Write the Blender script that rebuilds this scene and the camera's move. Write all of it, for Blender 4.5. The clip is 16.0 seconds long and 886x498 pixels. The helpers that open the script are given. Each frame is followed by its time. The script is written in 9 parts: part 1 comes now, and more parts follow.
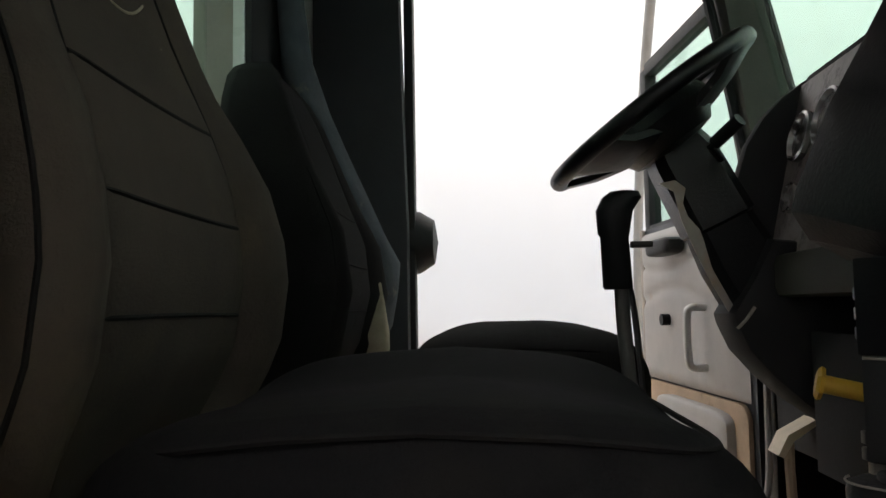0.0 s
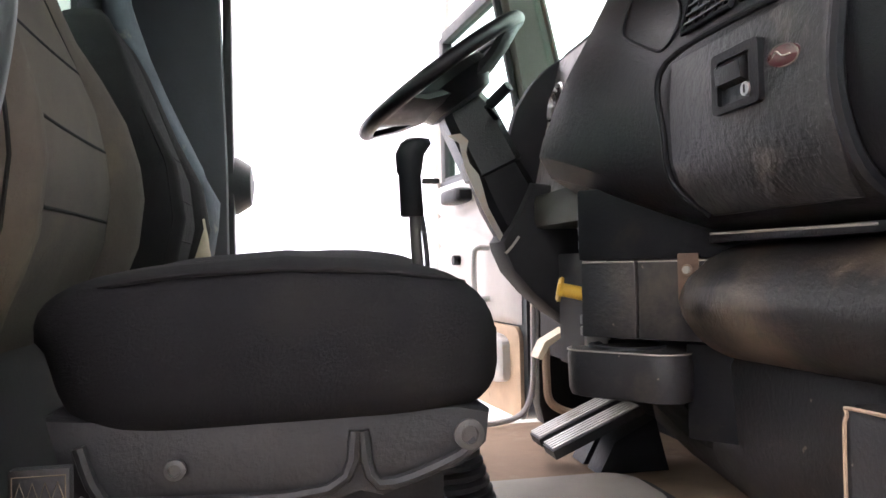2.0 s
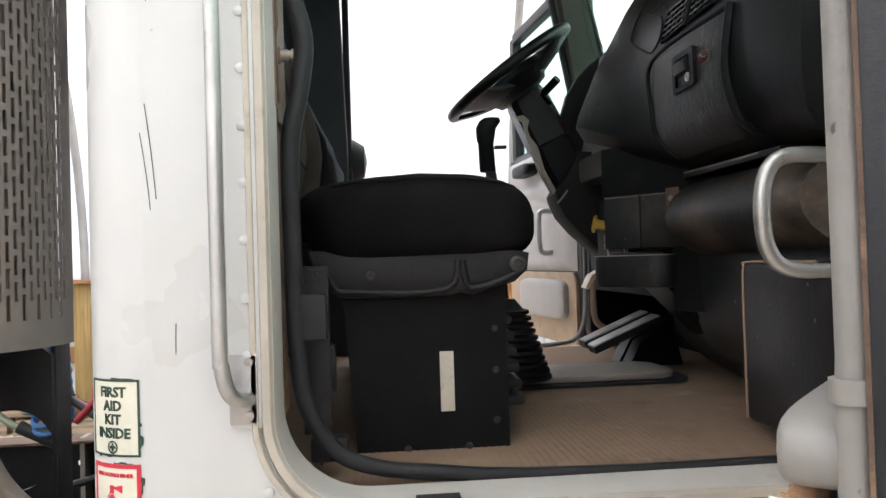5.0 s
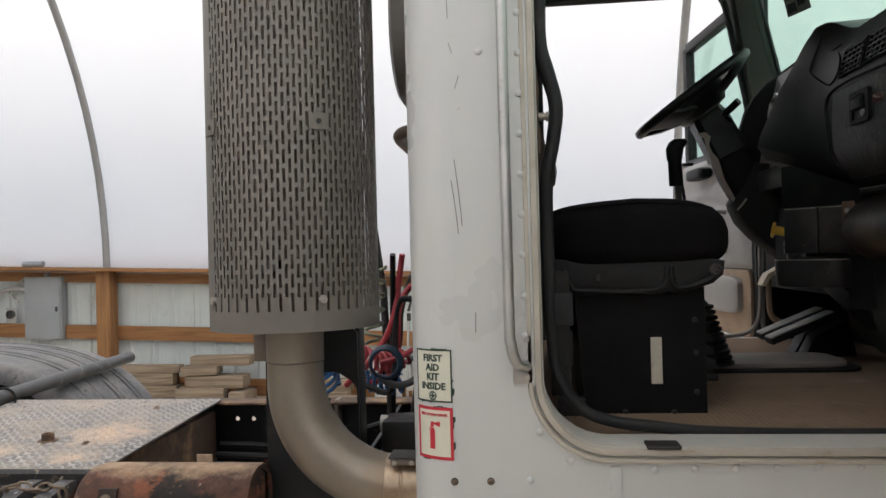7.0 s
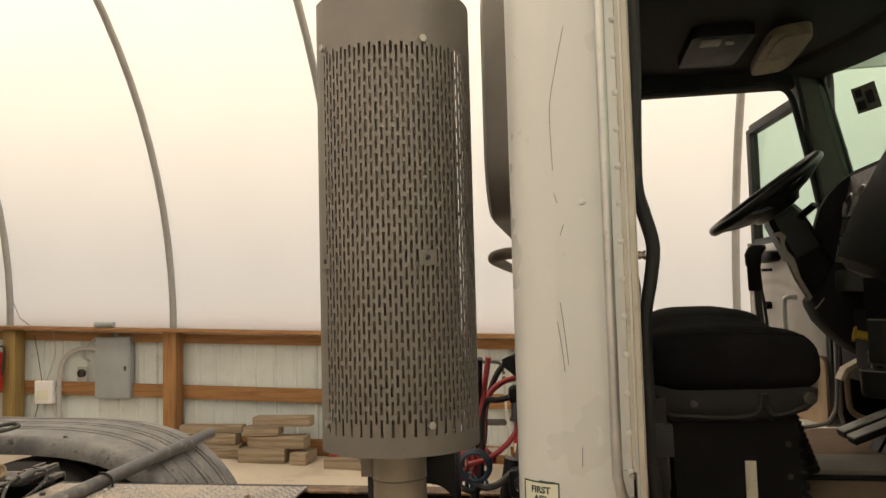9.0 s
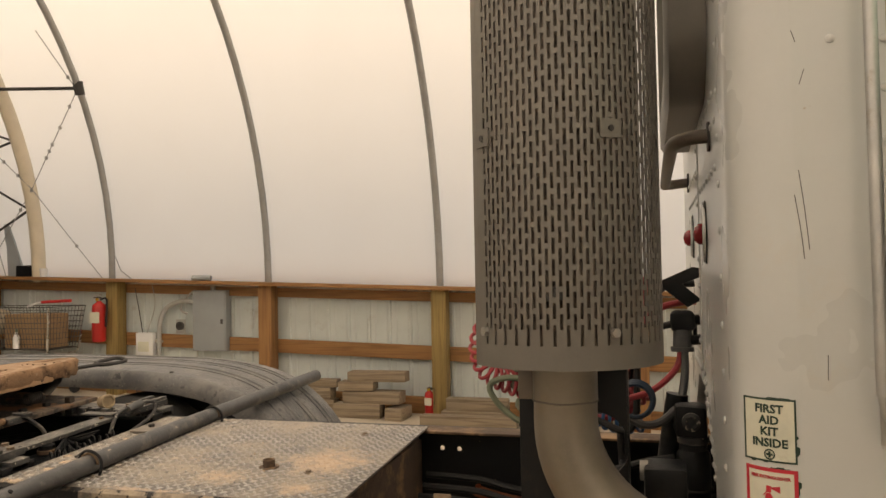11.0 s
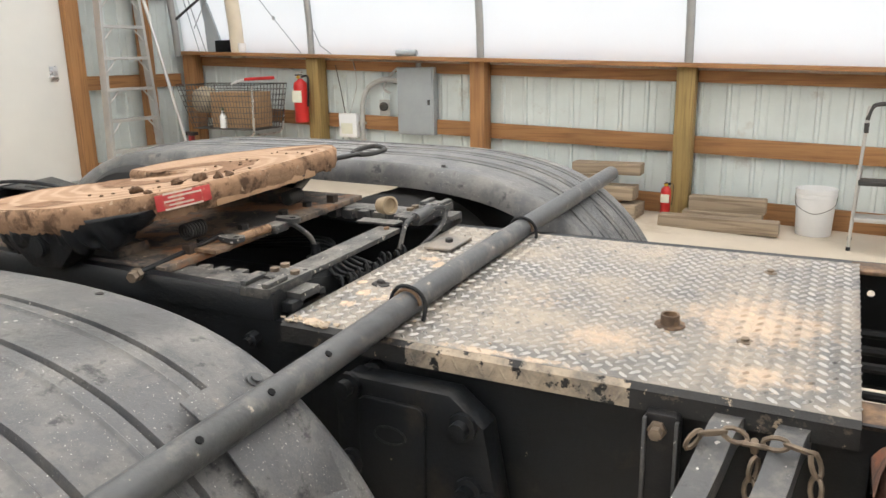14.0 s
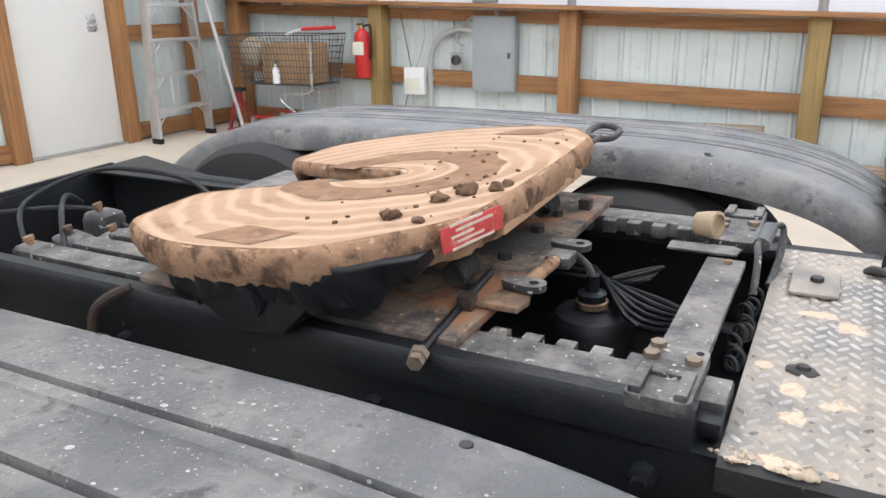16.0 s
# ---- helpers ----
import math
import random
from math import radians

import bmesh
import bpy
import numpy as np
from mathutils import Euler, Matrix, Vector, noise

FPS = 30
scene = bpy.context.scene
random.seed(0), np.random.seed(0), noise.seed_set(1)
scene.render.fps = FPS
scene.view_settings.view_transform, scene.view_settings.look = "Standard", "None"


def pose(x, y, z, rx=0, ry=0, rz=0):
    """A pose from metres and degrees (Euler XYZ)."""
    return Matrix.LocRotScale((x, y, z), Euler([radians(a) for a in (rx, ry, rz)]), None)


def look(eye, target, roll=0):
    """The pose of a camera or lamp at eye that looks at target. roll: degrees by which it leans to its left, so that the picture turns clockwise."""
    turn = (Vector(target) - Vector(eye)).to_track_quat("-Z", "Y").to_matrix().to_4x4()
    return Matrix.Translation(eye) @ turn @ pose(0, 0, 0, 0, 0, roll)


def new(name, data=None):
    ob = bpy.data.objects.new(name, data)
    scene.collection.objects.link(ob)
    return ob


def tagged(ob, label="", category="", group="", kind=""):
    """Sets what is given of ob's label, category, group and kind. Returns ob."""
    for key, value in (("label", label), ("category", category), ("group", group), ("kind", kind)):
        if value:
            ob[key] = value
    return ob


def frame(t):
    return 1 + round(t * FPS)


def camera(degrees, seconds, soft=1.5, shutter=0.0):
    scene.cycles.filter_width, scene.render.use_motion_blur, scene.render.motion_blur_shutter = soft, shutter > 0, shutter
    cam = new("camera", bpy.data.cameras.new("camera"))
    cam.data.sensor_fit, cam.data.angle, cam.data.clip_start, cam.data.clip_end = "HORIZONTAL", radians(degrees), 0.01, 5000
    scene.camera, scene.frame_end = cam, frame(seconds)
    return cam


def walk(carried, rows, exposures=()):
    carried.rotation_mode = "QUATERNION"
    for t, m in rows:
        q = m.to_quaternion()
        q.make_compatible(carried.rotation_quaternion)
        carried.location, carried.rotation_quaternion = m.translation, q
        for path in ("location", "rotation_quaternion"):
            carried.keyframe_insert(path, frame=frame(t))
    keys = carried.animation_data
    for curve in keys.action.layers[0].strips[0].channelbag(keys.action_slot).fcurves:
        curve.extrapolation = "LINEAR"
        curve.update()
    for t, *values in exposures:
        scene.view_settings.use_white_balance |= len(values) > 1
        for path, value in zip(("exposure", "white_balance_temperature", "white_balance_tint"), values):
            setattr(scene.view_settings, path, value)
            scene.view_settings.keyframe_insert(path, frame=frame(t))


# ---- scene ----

cam = camera(60.5, 16.0)
BASE = Matrix.Translation((0, 0, -0.12))
PATH = [
    (0, (0.024, 0.031, 1.789), (-0.103, 2.02, 1.946), -0.9),
    (0.5, (0.018, -0.011, 1.756), (0.055, 1.986, 1.843), -1.1),
    (1, (0.019, -0.065, 1.731), (0.261, 1.92, 1.782), -1.0),
    (1.5, (0.019, -0.142, 1.727), (0.37, 1.827, 1.774), -1.2),
    (2, (-0.004, -0.231, 1.72), (0.376, 1.732, 1.764), -1.3),
    (2.5, (-0.027, -0.309, 1.717), (0.355, 1.654, 1.759), -1.2),
    (3, (-0.067, -0.42, 1.72), (0.318, 1.542, 1.763), -1.1),
    (3.2, (-0.09, -0.473, 1.717), (0.299, 1.488, 1.76), -1.1),
    (5.3, (-0.102, -0.923, 1.543), (0.025, 1.073, 1.574), -1.7),
    (5.5, (-0.115, -0.97, 1.525), (-0.015, 1.027, 1.55), -1.6),
    (6, (-0.174, -1.106, 1.497), (-0.111, 0.893, 1.514), -1.6),
    (6.5, (-0.239, -1.224, 1.53), (-0.356, 0.772, 1.545), -1.7),
    (7, (-0.272, -1.286, 1.612), (-0.485, 0.702, 1.63), -1.5),
    (7.5, (-0.304, -1.337, 1.695), (-0.56, 0.646, 1.713), -1.4),
    (8, (-0.338, -1.362, 1.762), (-0.624, 0.617, 1.781), -1.4),
    (8.5, (-0.362, -1.407, 1.81), (-0.668, 0.568, 1.882), -1.3),
    (8.7, (-0.369, -1.418, 1.818), (-0.681, 0.553, 1.948), -1.3),
    (10.8, (-0.607, -1.208, 1.657), (-1.104, 0.725, 1.783), -1.1),
    (11, (-0.639, -1.142, 1.642), (-1.168, 0.786, 1.706), -1.0),
    (11.5, (-0.731, -1.016, 1.602), (-1.307, 0.899, 1.592), -1.0),
    (12, (-0.871, -0.963, 1.565), (-1.577, 0.905, 1.449), -0.9),
    (12.5, (-1.051, -0.927, 1.568), (-1.811, 0.913, 1.375), -0.9),
    (13, (-1.175, -0.821, 1.575), (-2.031, 0.966, 1.305), -0.9),
    (13.5, (-1.326, -0.624, 1.588), (-2.218, 1.126, 1.21), -1.0),
    (14, (-1.505, -0.523, 1.59), (-2.406, 1.195, 1.101), -1.0),
    (14.5, (-1.735, -0.468, 1.605), (-2.64, 1.22, 1.031), -1.0),
    (15, (-1.96, -0.424, 1.629), (-2.859, 1.258, 1.026), -0.9),
    (15.5, (-2.214, -0.311, 1.629), (-3.11, 1.37, 1.019), -0.9),
    (16, (-2.438, -0.217, 1.603), (-3.333, 1.464, 0.99), -0.9),
]
EXPOSURES = [(0, 0.68, 7000, 10), (1, 1.4, 6900, 10), (1.5, 2.3, 6800, 16), (2, 2.85, 6700, 20), (2.5, 3.6, 6500, 26), (3, 3.15, 6600, 22), (5.5, 1.4, 6550, 11), (6, 1.42, 6550, 11), (6.5, 1.0, 6700, 10), (7, 0.4, 6700, 10), (7.5, 0.15, 6700, 9), (8.1, 0.15, 7700, 11), (8.6, 0.4, 9000, 11), (11, 0.12, 9700, 14), (11.6, 0.15, 9800, 14), (12.1, 0.3, 7900, 9), (12.5, 0.38, 7700, 7), (13, 0.6, 7100, 6), (13.5, 0.95, 7000, 6), (14, 1.05, 6900, 7), (14.5, 1.28, 6550, 8), (16, 1.2, 6250, 9)]
walk(cam, [(t, BASE @ look(eye, aim, roll)) for t, eye, aim, roll in PATH], EXPOSURES)

# ---- daylight: a bright sky over a translucent cover ----
world = bpy.data.worlds.new("sky")
scene.world = world
world.use_nodes = True
wn = world.node_tree.nodes
sky = wn.new("ShaderNodeTexSky")
sky.sky_type, sky.sun_disc = "NISHITA", False
sky.sun_elevation, sky.sun_rotation = radians(81), radians(192)
sky.dust_density, sky.air_density = 4.0, 1.3
world.node_tree.links.new(sky.outputs[0], wn["Background"].inputs[0])
wn["Background"].inputs[1].default_value = 0.15
sun = new("sun", bpy.data.lights.new("sun", "SUN"))
sun.data.energy, sun.data.angle, sun.data.color = 3.2, radians(10), (1.0, 0.95, 0.88)
sun.rotation_euler = (radians(9), 0, radians(-12))


# ---- materials ----
def surface(name, base, rough=0.6, metal=0.0, var=0.2, scale=6.0, bump=0.15, fine=90.0, dirt=None, dirt_at=0.55, dirt_scale=3.0,
            flecks=None, fleck_at=0.7, fleck_scale=70.0, spec=0.5, tint=None, rvar=0.12, dirt_soft=0.16,
            cluster=0.0, layers=(), settle=None):
    """A worn surface: base colour with slow and fine variation, patches of dirt, small flecks, fine relief."""
    m = bpy.data.materials.new(name)
    m.use_nodes = True
    t, n = m.node_tree, m.node_tree.nodes
    b = n["Principled BSDF"]
    co = n.new("ShaderNodeTexCoord")

    def noise_tex(s, detail=4.0, rough_=0.6):
        x = n.new("ShaderNodeTexNoise")
        x.inputs["Scale"].default_value, x.inputs["Detail"].default_value, x.inputs["Roughness"].default_value = s, detail, rough_
        t.links.new(co.outputs["Object"], x.inputs["Vector"])
        return x

    def ramp(fac, lo, hi):
        x = n.new("ShaderNodeMapRange")
        x.inputs["From Min"].default_value, x.inputs["From Max"].default_value = lo, hi
        t.links.new(fac, x.inputs["Value"])
        return x.outputs["Result"]

    def mix(fac, c1, c2):
        x = n.new("ShaderNodeMix")
        x.data_type = "RGBA"
        if isinstance(fac, float):
            x.inputs["Factor"].default_value = fac
        else:
            t.links.new(fac, x.inputs["Factor"])
        for sock, c in ((x.inputs["A"], c1), (x.inputs["B"], c2)):
            if isinstance(c, tuple):
                sock.default_value = (*c, 1)
            else:
                t.links.new(c, sock)
        return x.outputs["Result"]

    slow, fast = noise_tex(scale), noise_tex(fine, 5.0, 0.7)
    dark = tuple(c * (1 - var) for c in base)
    light = tint or tuple(min(1, c * (1 + var)) for c in base)
    col = mix(ramp(slow.outputs["Fac"], 0.3, 0.7), dark, light)
    col = mix(ramp(fast.outputs["Fac"], 0.25, 0.85), col, mix(0.5, col, light))
    if dirt:
        d = noise_tex(dirt_scale, 8.0, 0.68)
        col = mix(ramp(d.outputs["Fac"], dirt_at, dirt_at + dirt_soft), col, dirt)
    if flecks:
        f = noise_tex(fleck_scale, 3.0, 0.5)
        f_out = f.outputs["Fac"]
        if cluster:
            patch, ma = noise_tex(5.0, 3.0, 0.6), n.new("ShaderNodeMath")
            ma.operation = "MULTIPLY_ADD"
            t.links.new(patch.outputs["Fac"], ma.inputs[0])
            ma.inputs[1].default_value = cluster
            ad = n.new("ShaderNodeMath")
            ad.operation = "SUBTRACT"
            t.links.new(f_out, ad.inputs[0])
            ad.inputs[1].default_value = cluster * 0.5
            t.links.new(ad.outputs[0], ma.inputs[2])
            f_out = ma.outputs[0]
        col = mix(ramp(f_out, fleck_at, fleck_at + 0.03), col, flecks)
    for colour, at, soft, s_ in layers:
        d = noise_tex(s_, 9.0, 0.7)
        col = mix(ramp(d.outputs["Fac"], at, at + soft), col, colour)
    if settle:
        # dust that has settled on upward faces, broken up by noise
        colour, lo, hi = settle
        ge, sx, ad, d = n.new("ShaderNodeNewGeometry"), n.new("ShaderNodeSeparateXYZ"), n.new("ShaderNodeMath"), noise_tex(14.0, 8.0, 0.7)
        t.links.new(ge.outputs["Normal"], sx.inputs[0])
        ad.operation = "ADD"
        t.links.new(sx.outputs["Z"], ad.inputs[0])
        t.links.new(d.outputs["Fac"], ad.inputs[1])
        col = mix(ramp(ad.outputs[0], lo, hi), col, colour)
    t.links.new(col, b.inputs["Base Color"])
    b.inputs["Metallic"].default_value = metal
    b.inputs["Specular IOR Level"].default_value = spec
    r = n.new("ShaderNodeMapRange")
    r.inputs["To Min"].default_value, r.inputs["To Max"].default_value = max(0.03, rough - rvar), min(1, rough + rvar)
    t.links.new(slow.outputs["Fac"], r.inputs["Value"])
    t.links.new(r.outputs["Result"], b.inputs["Roughness"])
    if bump:
        k = n.new("ShaderNodeBump")
        k.inputs["Strength"].default_value, k.inputs["Distance"].default_value = bump, 0.004
        t.links.new(fast.outputs["Fac"], k.inputs["Height"])
        t.links.new(k.outputs["Normal"], b.inputs["Normal"])
    return m


def grained(name, base, dark, along="X", rough=0.7):
    """Sawn softwood with grain along one axis."""
    m = surface(name, base, rough, var=0.18, scale=1.3, bump=0.25)
    t, n = m.node_tree, m.node_tree.nodes
    co, mp, nz, mx = n.new("ShaderNodeTexCoord"), n.new("ShaderNodeMapping"), n.new("ShaderNodeTexNoise"), n.new("ShaderNodeMix")
    st = {"X": (1.2, 26, 26), "Y": (26, 1.2, 26), "Z": (26, 26, 1.2)}[along]
    mp.inputs["Scale"].default_value = st
    nz.inputs["Scale"].default_value, nz.inputs["Detail"].default_value, nz.inputs["Distortion"].default_value = 1.6, 6, 0.6
    t.links.new(co.outputs["Object"], mp.inputs["Vector"])
    t.links.new(mp.outputs["Vector"], nz.inputs["Vector"])
    old = n["Principled BSDF"].inputs["Base Color"].links[0].from_socket
    mx.data_type = "RGBA"
    rg = n.new("ShaderNodeMapRange")
    rg.inputs["From Min"].default_value, rg.inputs["From Max"].default_value = 0.45, 0.75
    t.links.new(nz.outputs["Fac"], rg.inputs["Value"])
    t.links.new(rg.outputs["Result"], mx.inputs["Factor"])
    t.links.new(old, mx.inputs["A"])
    mx.inputs["B"].default_value = (*dark, 1)
    t.links.new(mx.outputs["Result"], n["Principled BSDF"].inputs["Base Color"])
    return m


def glass(name, colour, rough=0.02):
    m = bpy.data.materials.new(name)
    m.use_nodes = True
    t, n = m.node_tree, m.node_tree.nodes
    tr, gl, mx, fr = n.new("ShaderNodeBsdfTransparent"), n.new("ShaderNodeBsdfGlossy"), n.new("ShaderNodeMixShader"), n.new("ShaderNodeLayerWeight")
    tr.inputs[0].default_value = (*colour, 1)
    gl.inputs["Roughness"].default_value = rough
    fr.inputs["Blend"].default_value = 0.5
    pw = n.new("ShaderNodeMath")
    pw.operation, pw.inputs[1].default_value = "POWER", 5.0
    sc = n.new("ShaderNodeMath")
    sc.operation, sc.inputs[1].default_value, sc.inputs[2].default_value = "MULTIPLY_ADD", 0.6, 0.03
    t.links.new(fr.outputs["Facing"], pw.inputs[0])
    t.links.new(pw.outputs[0], sc.inputs[0])
    t.links.new(sc.outputs[0], mx.inputs[0])
    t.links.new(tr.outputs[0], mx.inputs[1])
    t.links.new(gl.outputs[0], mx.inputs[2])
    t.links.new(mx.outputs[0], n["Material Output"].inputs[0])
    return m


def cover_fabric(name, see=0.7):
    m = bpy.data.materials.new(name)
    m.use_nodes = True
    t, n = m.node_tree, m.node_tree.nodes
    tl, df, mx = n.new("ShaderNodeBsdfTranslucent"), n.new("ShaderNodeBsdfDiffuse"), n.new("ShaderNodeMixShader")
    co, nz, cr = n.new("ShaderNodeTexCoord"), n.new("ShaderNodeTexNoise"), n.new("ShaderNodeMix")
    nz.inputs["Scale"].default_value, nz.inputs["Detail"].default_value = 1.2, 5
    t.links.new(co.outputs["Object"], nz.inputs["Vector"])
    cr.data_type = "RGBA"
    t.links.new(nz.outputs["Fac"], cr.inputs["Factor"])
    cr.inputs["A"].default_value, cr.inputs["B"].default_value = (0.88, 0.87, 0.85, 1), (0.94, 0.94, 0.93, 1)
    t.links.new(cr.outputs["Result"], tl.inputs[0])
    df.inputs[0].default_value = (0.8, 0.8, 0.79, 1)
    mx.inputs[0].default_value = see
    t.links.new(df.outputs[0], mx.inputs[1])
    t.links.new(tl.outputs[0], mx.inputs[2])
    t.links.new(mx.outputs[0], n["Material Output"].inputs[0])
    return m


def glow(name, colour, power):
    m = bpy.data.materials.new(name)
    m.use_nodes = True
    b = m.node_tree.nodes["Principled BSDF"]
    b.inputs["Base Color"].default_value = (*colour, 1)
    b.inputs["Emission Color"].default_value = (*colour, 1)
    b.inputs["Emission Strength"].default_value = power
    b.inputs["Roughness"].default_value = 0.25
    return m


white_paint = surface("white_cab_paint", (0.58, 0.60, 0.595), 0.30, var=0.05, scale=2.5, bump=0.04, dirt=(0.60, 0.56, 0.50), dirt_at=0.60, dirt_scale=4, dirt_soft=0.25, flecks=(0.42, 0.34, 0.26), fleck_at=0.765, fleck_scale=22, layers=(((0.50, 0.41, 0.32), 0.73, 0.05, 7.0),))
trim_beige = surface("weathered_door_moulding", (0.46, 0.43, 0.37), 0.5, var=0.15, scale=9, dirt=(0.33, 0.22, 0.13), dirt_at=0.58, dirt_scale=12)
jamb_white = surface("grimy_white_jamb", (0.52, 0.505, 0.475), 0.45, var=0.1, scale=8, bump=0.06, dirt=(0.40, 0.32, 0.25), dirt_at=0.60, dirt_scale=9, dirt_soft=0.2, layers=(((0.30, 0.19, 0.12), 0.70, 0.06, 12.0),))
alu = surface("dull_aluminium", (0.5, 0.5, 0.49), 0.42, metal=0.85, var=0.15, scale=12, dirt=(0.30, 0.24, 0.18), dirt_at=0.6, dirt_scale=14)
rubber = surface("black_rubber", (0.014, 0.015, 0.017), 0.55, var=0.3, scale=20, bump=0.2, dirt=(0.055, 0.046, 0.038), dirt_at=0.6, dirt_scale=9, spec=0.35)
black_vinyl = surface("black_dash_plastic", (0.006, 0.006, 0.007), 0.34, var=0.3, scale=8, bump=0.35, fine=160, dirt=(0.035, 0.029, 0.024), dirt_at=0.6, dirt_scale=6, rvar=0.1, spec=0.28)
# tan dust, its patches brightened to carry the duct's brownish highlight too
duct_vinyl = surface("dusty_highlit_black_plastic", (0.014, 0.0135, 0.0135), 0.40, var=0.3, scale=8, bump=0.45, fine=120, dirt=(0.21, 0.155, 0.11), dirt_at=0.43, dirt_scale=3.2, dirt_soft=0.24, rvar=0.1, spec=0.4, flecks=(0.25, 0.21, 0.17), fleck_at=0.74, fleck_scale=60)
kick_black = surface("scuffed_black_panel", (0.0168, 0.0168, 0.0185), 0.45, var=0.3, scale=9, bump=0.4, fine=120, dirt=(0.068, 0.055, 0.044), dirt_at=0.54, dirt_scale=5, dirt_soft=0.22, spec=0.35, flecks=(0.25, 0.21, 0.17), fleck_at=0.73, fleck_scale=45)
black_plain = surface("black_moulded_plastic", (0.0075, 0.0080, 0.0092), 0.42, var=0.3, scale=10, bump=0.25, fine=140, dirt=(0.022, 0.019, 0.016), dirt_at=0.62, dirt_scale=10, spec=0.12, flecks=(0.12, 0.10, 0.08), fleck_at=0.77, fleck_scale=50)
cluster_grey = surface("pale_grey_cluster", (0.26, 0.235, 0.225), 0.45, var=0.3, scale=25, bump=0.2, dirt=(0.06, 0.05, 0.048), dirt_at=0.52, dirt_scale=30)
card_grey = surface("faded_card", (0.11, 0.125, 0.105), 0.7, var=0.4, scale=40)
pillar_vinyl = surface("grey_green_pillar_vinyl", (0.060, 0.060, 0.050), 0.6, var=0.2, scale=9, bump=0.25, fine=150, dirt=(0.10, 0.09, 0.07), dirt_at=0.6, dirt_scale=8)
skirt_black = surface("dusty_black_seat_skirt", (0.0095, 0.0095, 0.0105), 0.5, var=0.3, scale=9, bump=0.4, fine=120, dirt=(0.030, 0.025, 0.021), dirt_at=0.55, dirt_scale=5, dirt_soft=0.22, spec=0.3)
dark_trim = surface("dark_headliner", (0.016, 0.0165, 0.018), 0.8, var=0.25, scale=9, bump=0.2, spec=0.3)
pillar_grey = surface("slate_grey_pillar_trim", (0.040, 0.041, 0.047), 0.6, var=0.15, scale=7, bump=0.15, spec=0.3)
grey_trim = surface("grey_door_vinyl", (0.35, 0.34, 0.335), 0.5, var=0.12, scale=9, bump=0.2, dirt=(0.36, 0.27, 0.19), dirt_at=0.62, dirt_scale=7)
visor_tan = surface("grimy_tan_visor_vinyl", (0.21, 0.155, 0.105), 0.65, var=0.3, scale=9, bump=0.3, fine=160, dirt=(0.08, 0.06, 0.042), dirt_at=0.5, dirt_scale=8)
tan_trim = surface("grimy_tan_trim", (0.36, 0.26, 0.18), 0.6, var=0.2, scale=10, bump=0.2, dirt=(0.14, 0.10, 0.07), dirt_at=0.6, dirt_scale=9)
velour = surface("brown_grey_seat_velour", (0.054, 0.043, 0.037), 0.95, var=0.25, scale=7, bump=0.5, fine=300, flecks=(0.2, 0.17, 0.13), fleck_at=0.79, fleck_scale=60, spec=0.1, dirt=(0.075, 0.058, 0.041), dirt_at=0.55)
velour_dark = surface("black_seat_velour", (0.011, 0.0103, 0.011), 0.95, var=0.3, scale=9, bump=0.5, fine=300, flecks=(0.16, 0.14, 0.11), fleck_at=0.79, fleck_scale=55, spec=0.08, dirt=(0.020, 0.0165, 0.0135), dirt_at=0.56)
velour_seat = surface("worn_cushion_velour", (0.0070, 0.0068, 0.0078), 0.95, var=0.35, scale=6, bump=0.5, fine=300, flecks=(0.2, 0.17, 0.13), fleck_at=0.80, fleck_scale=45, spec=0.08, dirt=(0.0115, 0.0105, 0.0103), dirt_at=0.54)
cloth_blue = surface("faded_blue_grey_cloth", (0.085, 0.096, 0.112), 0.95, var=0.3, scale=10, bump=0.5, fine=260, dirt=(0.30, 0.27, 0.22), dirt_at=0.6, dirt_scale=8, spec=0.1)
stitch_tan = surface("grimy_belt_thread", (0.085, 0.068, 0.050), 0.95, var=0.3, scale=60, spec=0.1)
cloth_tan = surface("dirty_cream_cloth", (0.34, 0.29, 0.22), 0.95, var=0.25, scale=14, bump=0.5, fine=260, spec=0.1)
floor_mat = surface("dusty_tan_floor_mat", (0.27, 0.185, 0.125), 0.85, var=0.2, scale=5, bump=0.5, fine=200, dirt=(0.17, 0.118, 0.083), dirt_at=0.50, dirt_scale=5, dirt_soft=0.25, layers=(((0.33, 0.25, 0.185), 0.58, 0.10, 9.0),))
grey_cover = surface("pale_grey_tunnel_cover", (0.30, 0.27, 0.24), 0.6, var=0.15, scale=7, dirt=(0.3, 0.2, 0.12), dirt_at=0.55, dirt_scale=6)
stainless = surface("heat_stained_steel", (0.42, 0.38, 0.33), 0.45, metal=0.7, var=0.12, scale=7, bump=0.08, dirt=(0.30, 0.23, 0.17), dirt_at=0.55, dirt_scale=5)
shield_steel = surface("dull_shield_steel", (0.185, 0.172, 0.155), 0.50, metal=0.4, var=0.14, scale=9, bump=0.1, dirt=(0.20, 0.168, 0.138), dirt_at=0.6, dirt_scale=7)
pipe_steel = surface("tan_dusted_pipe", (0.255, 0.222, 0.180), 0.40, metal=0.55, var=0.2, scale=7, bump=0.1, dirt=(0.30, 0.222, 0.152), dirt_at=0.5, dirt_scale=4, layers=(((0.17, 0.135, 0.10), 0.62, 0.12, 8.0),))
frame_black = surface("grimy_black_frame_paint", (0.0088, 0.0102, 0.0125), 0.40, var=0.4, scale=8, bump=0.4, dirt=(0.040, 0.033, 0.026), dirt_at=0.60, dirt_scale=7, flecks=(0.2, 0.16, 0.12), fleck_at=0.74, fleck_scale=45, spec=0.35, layers=(((0.09, 0.075, 0.06), 0.66, 0.08, 5.0),))
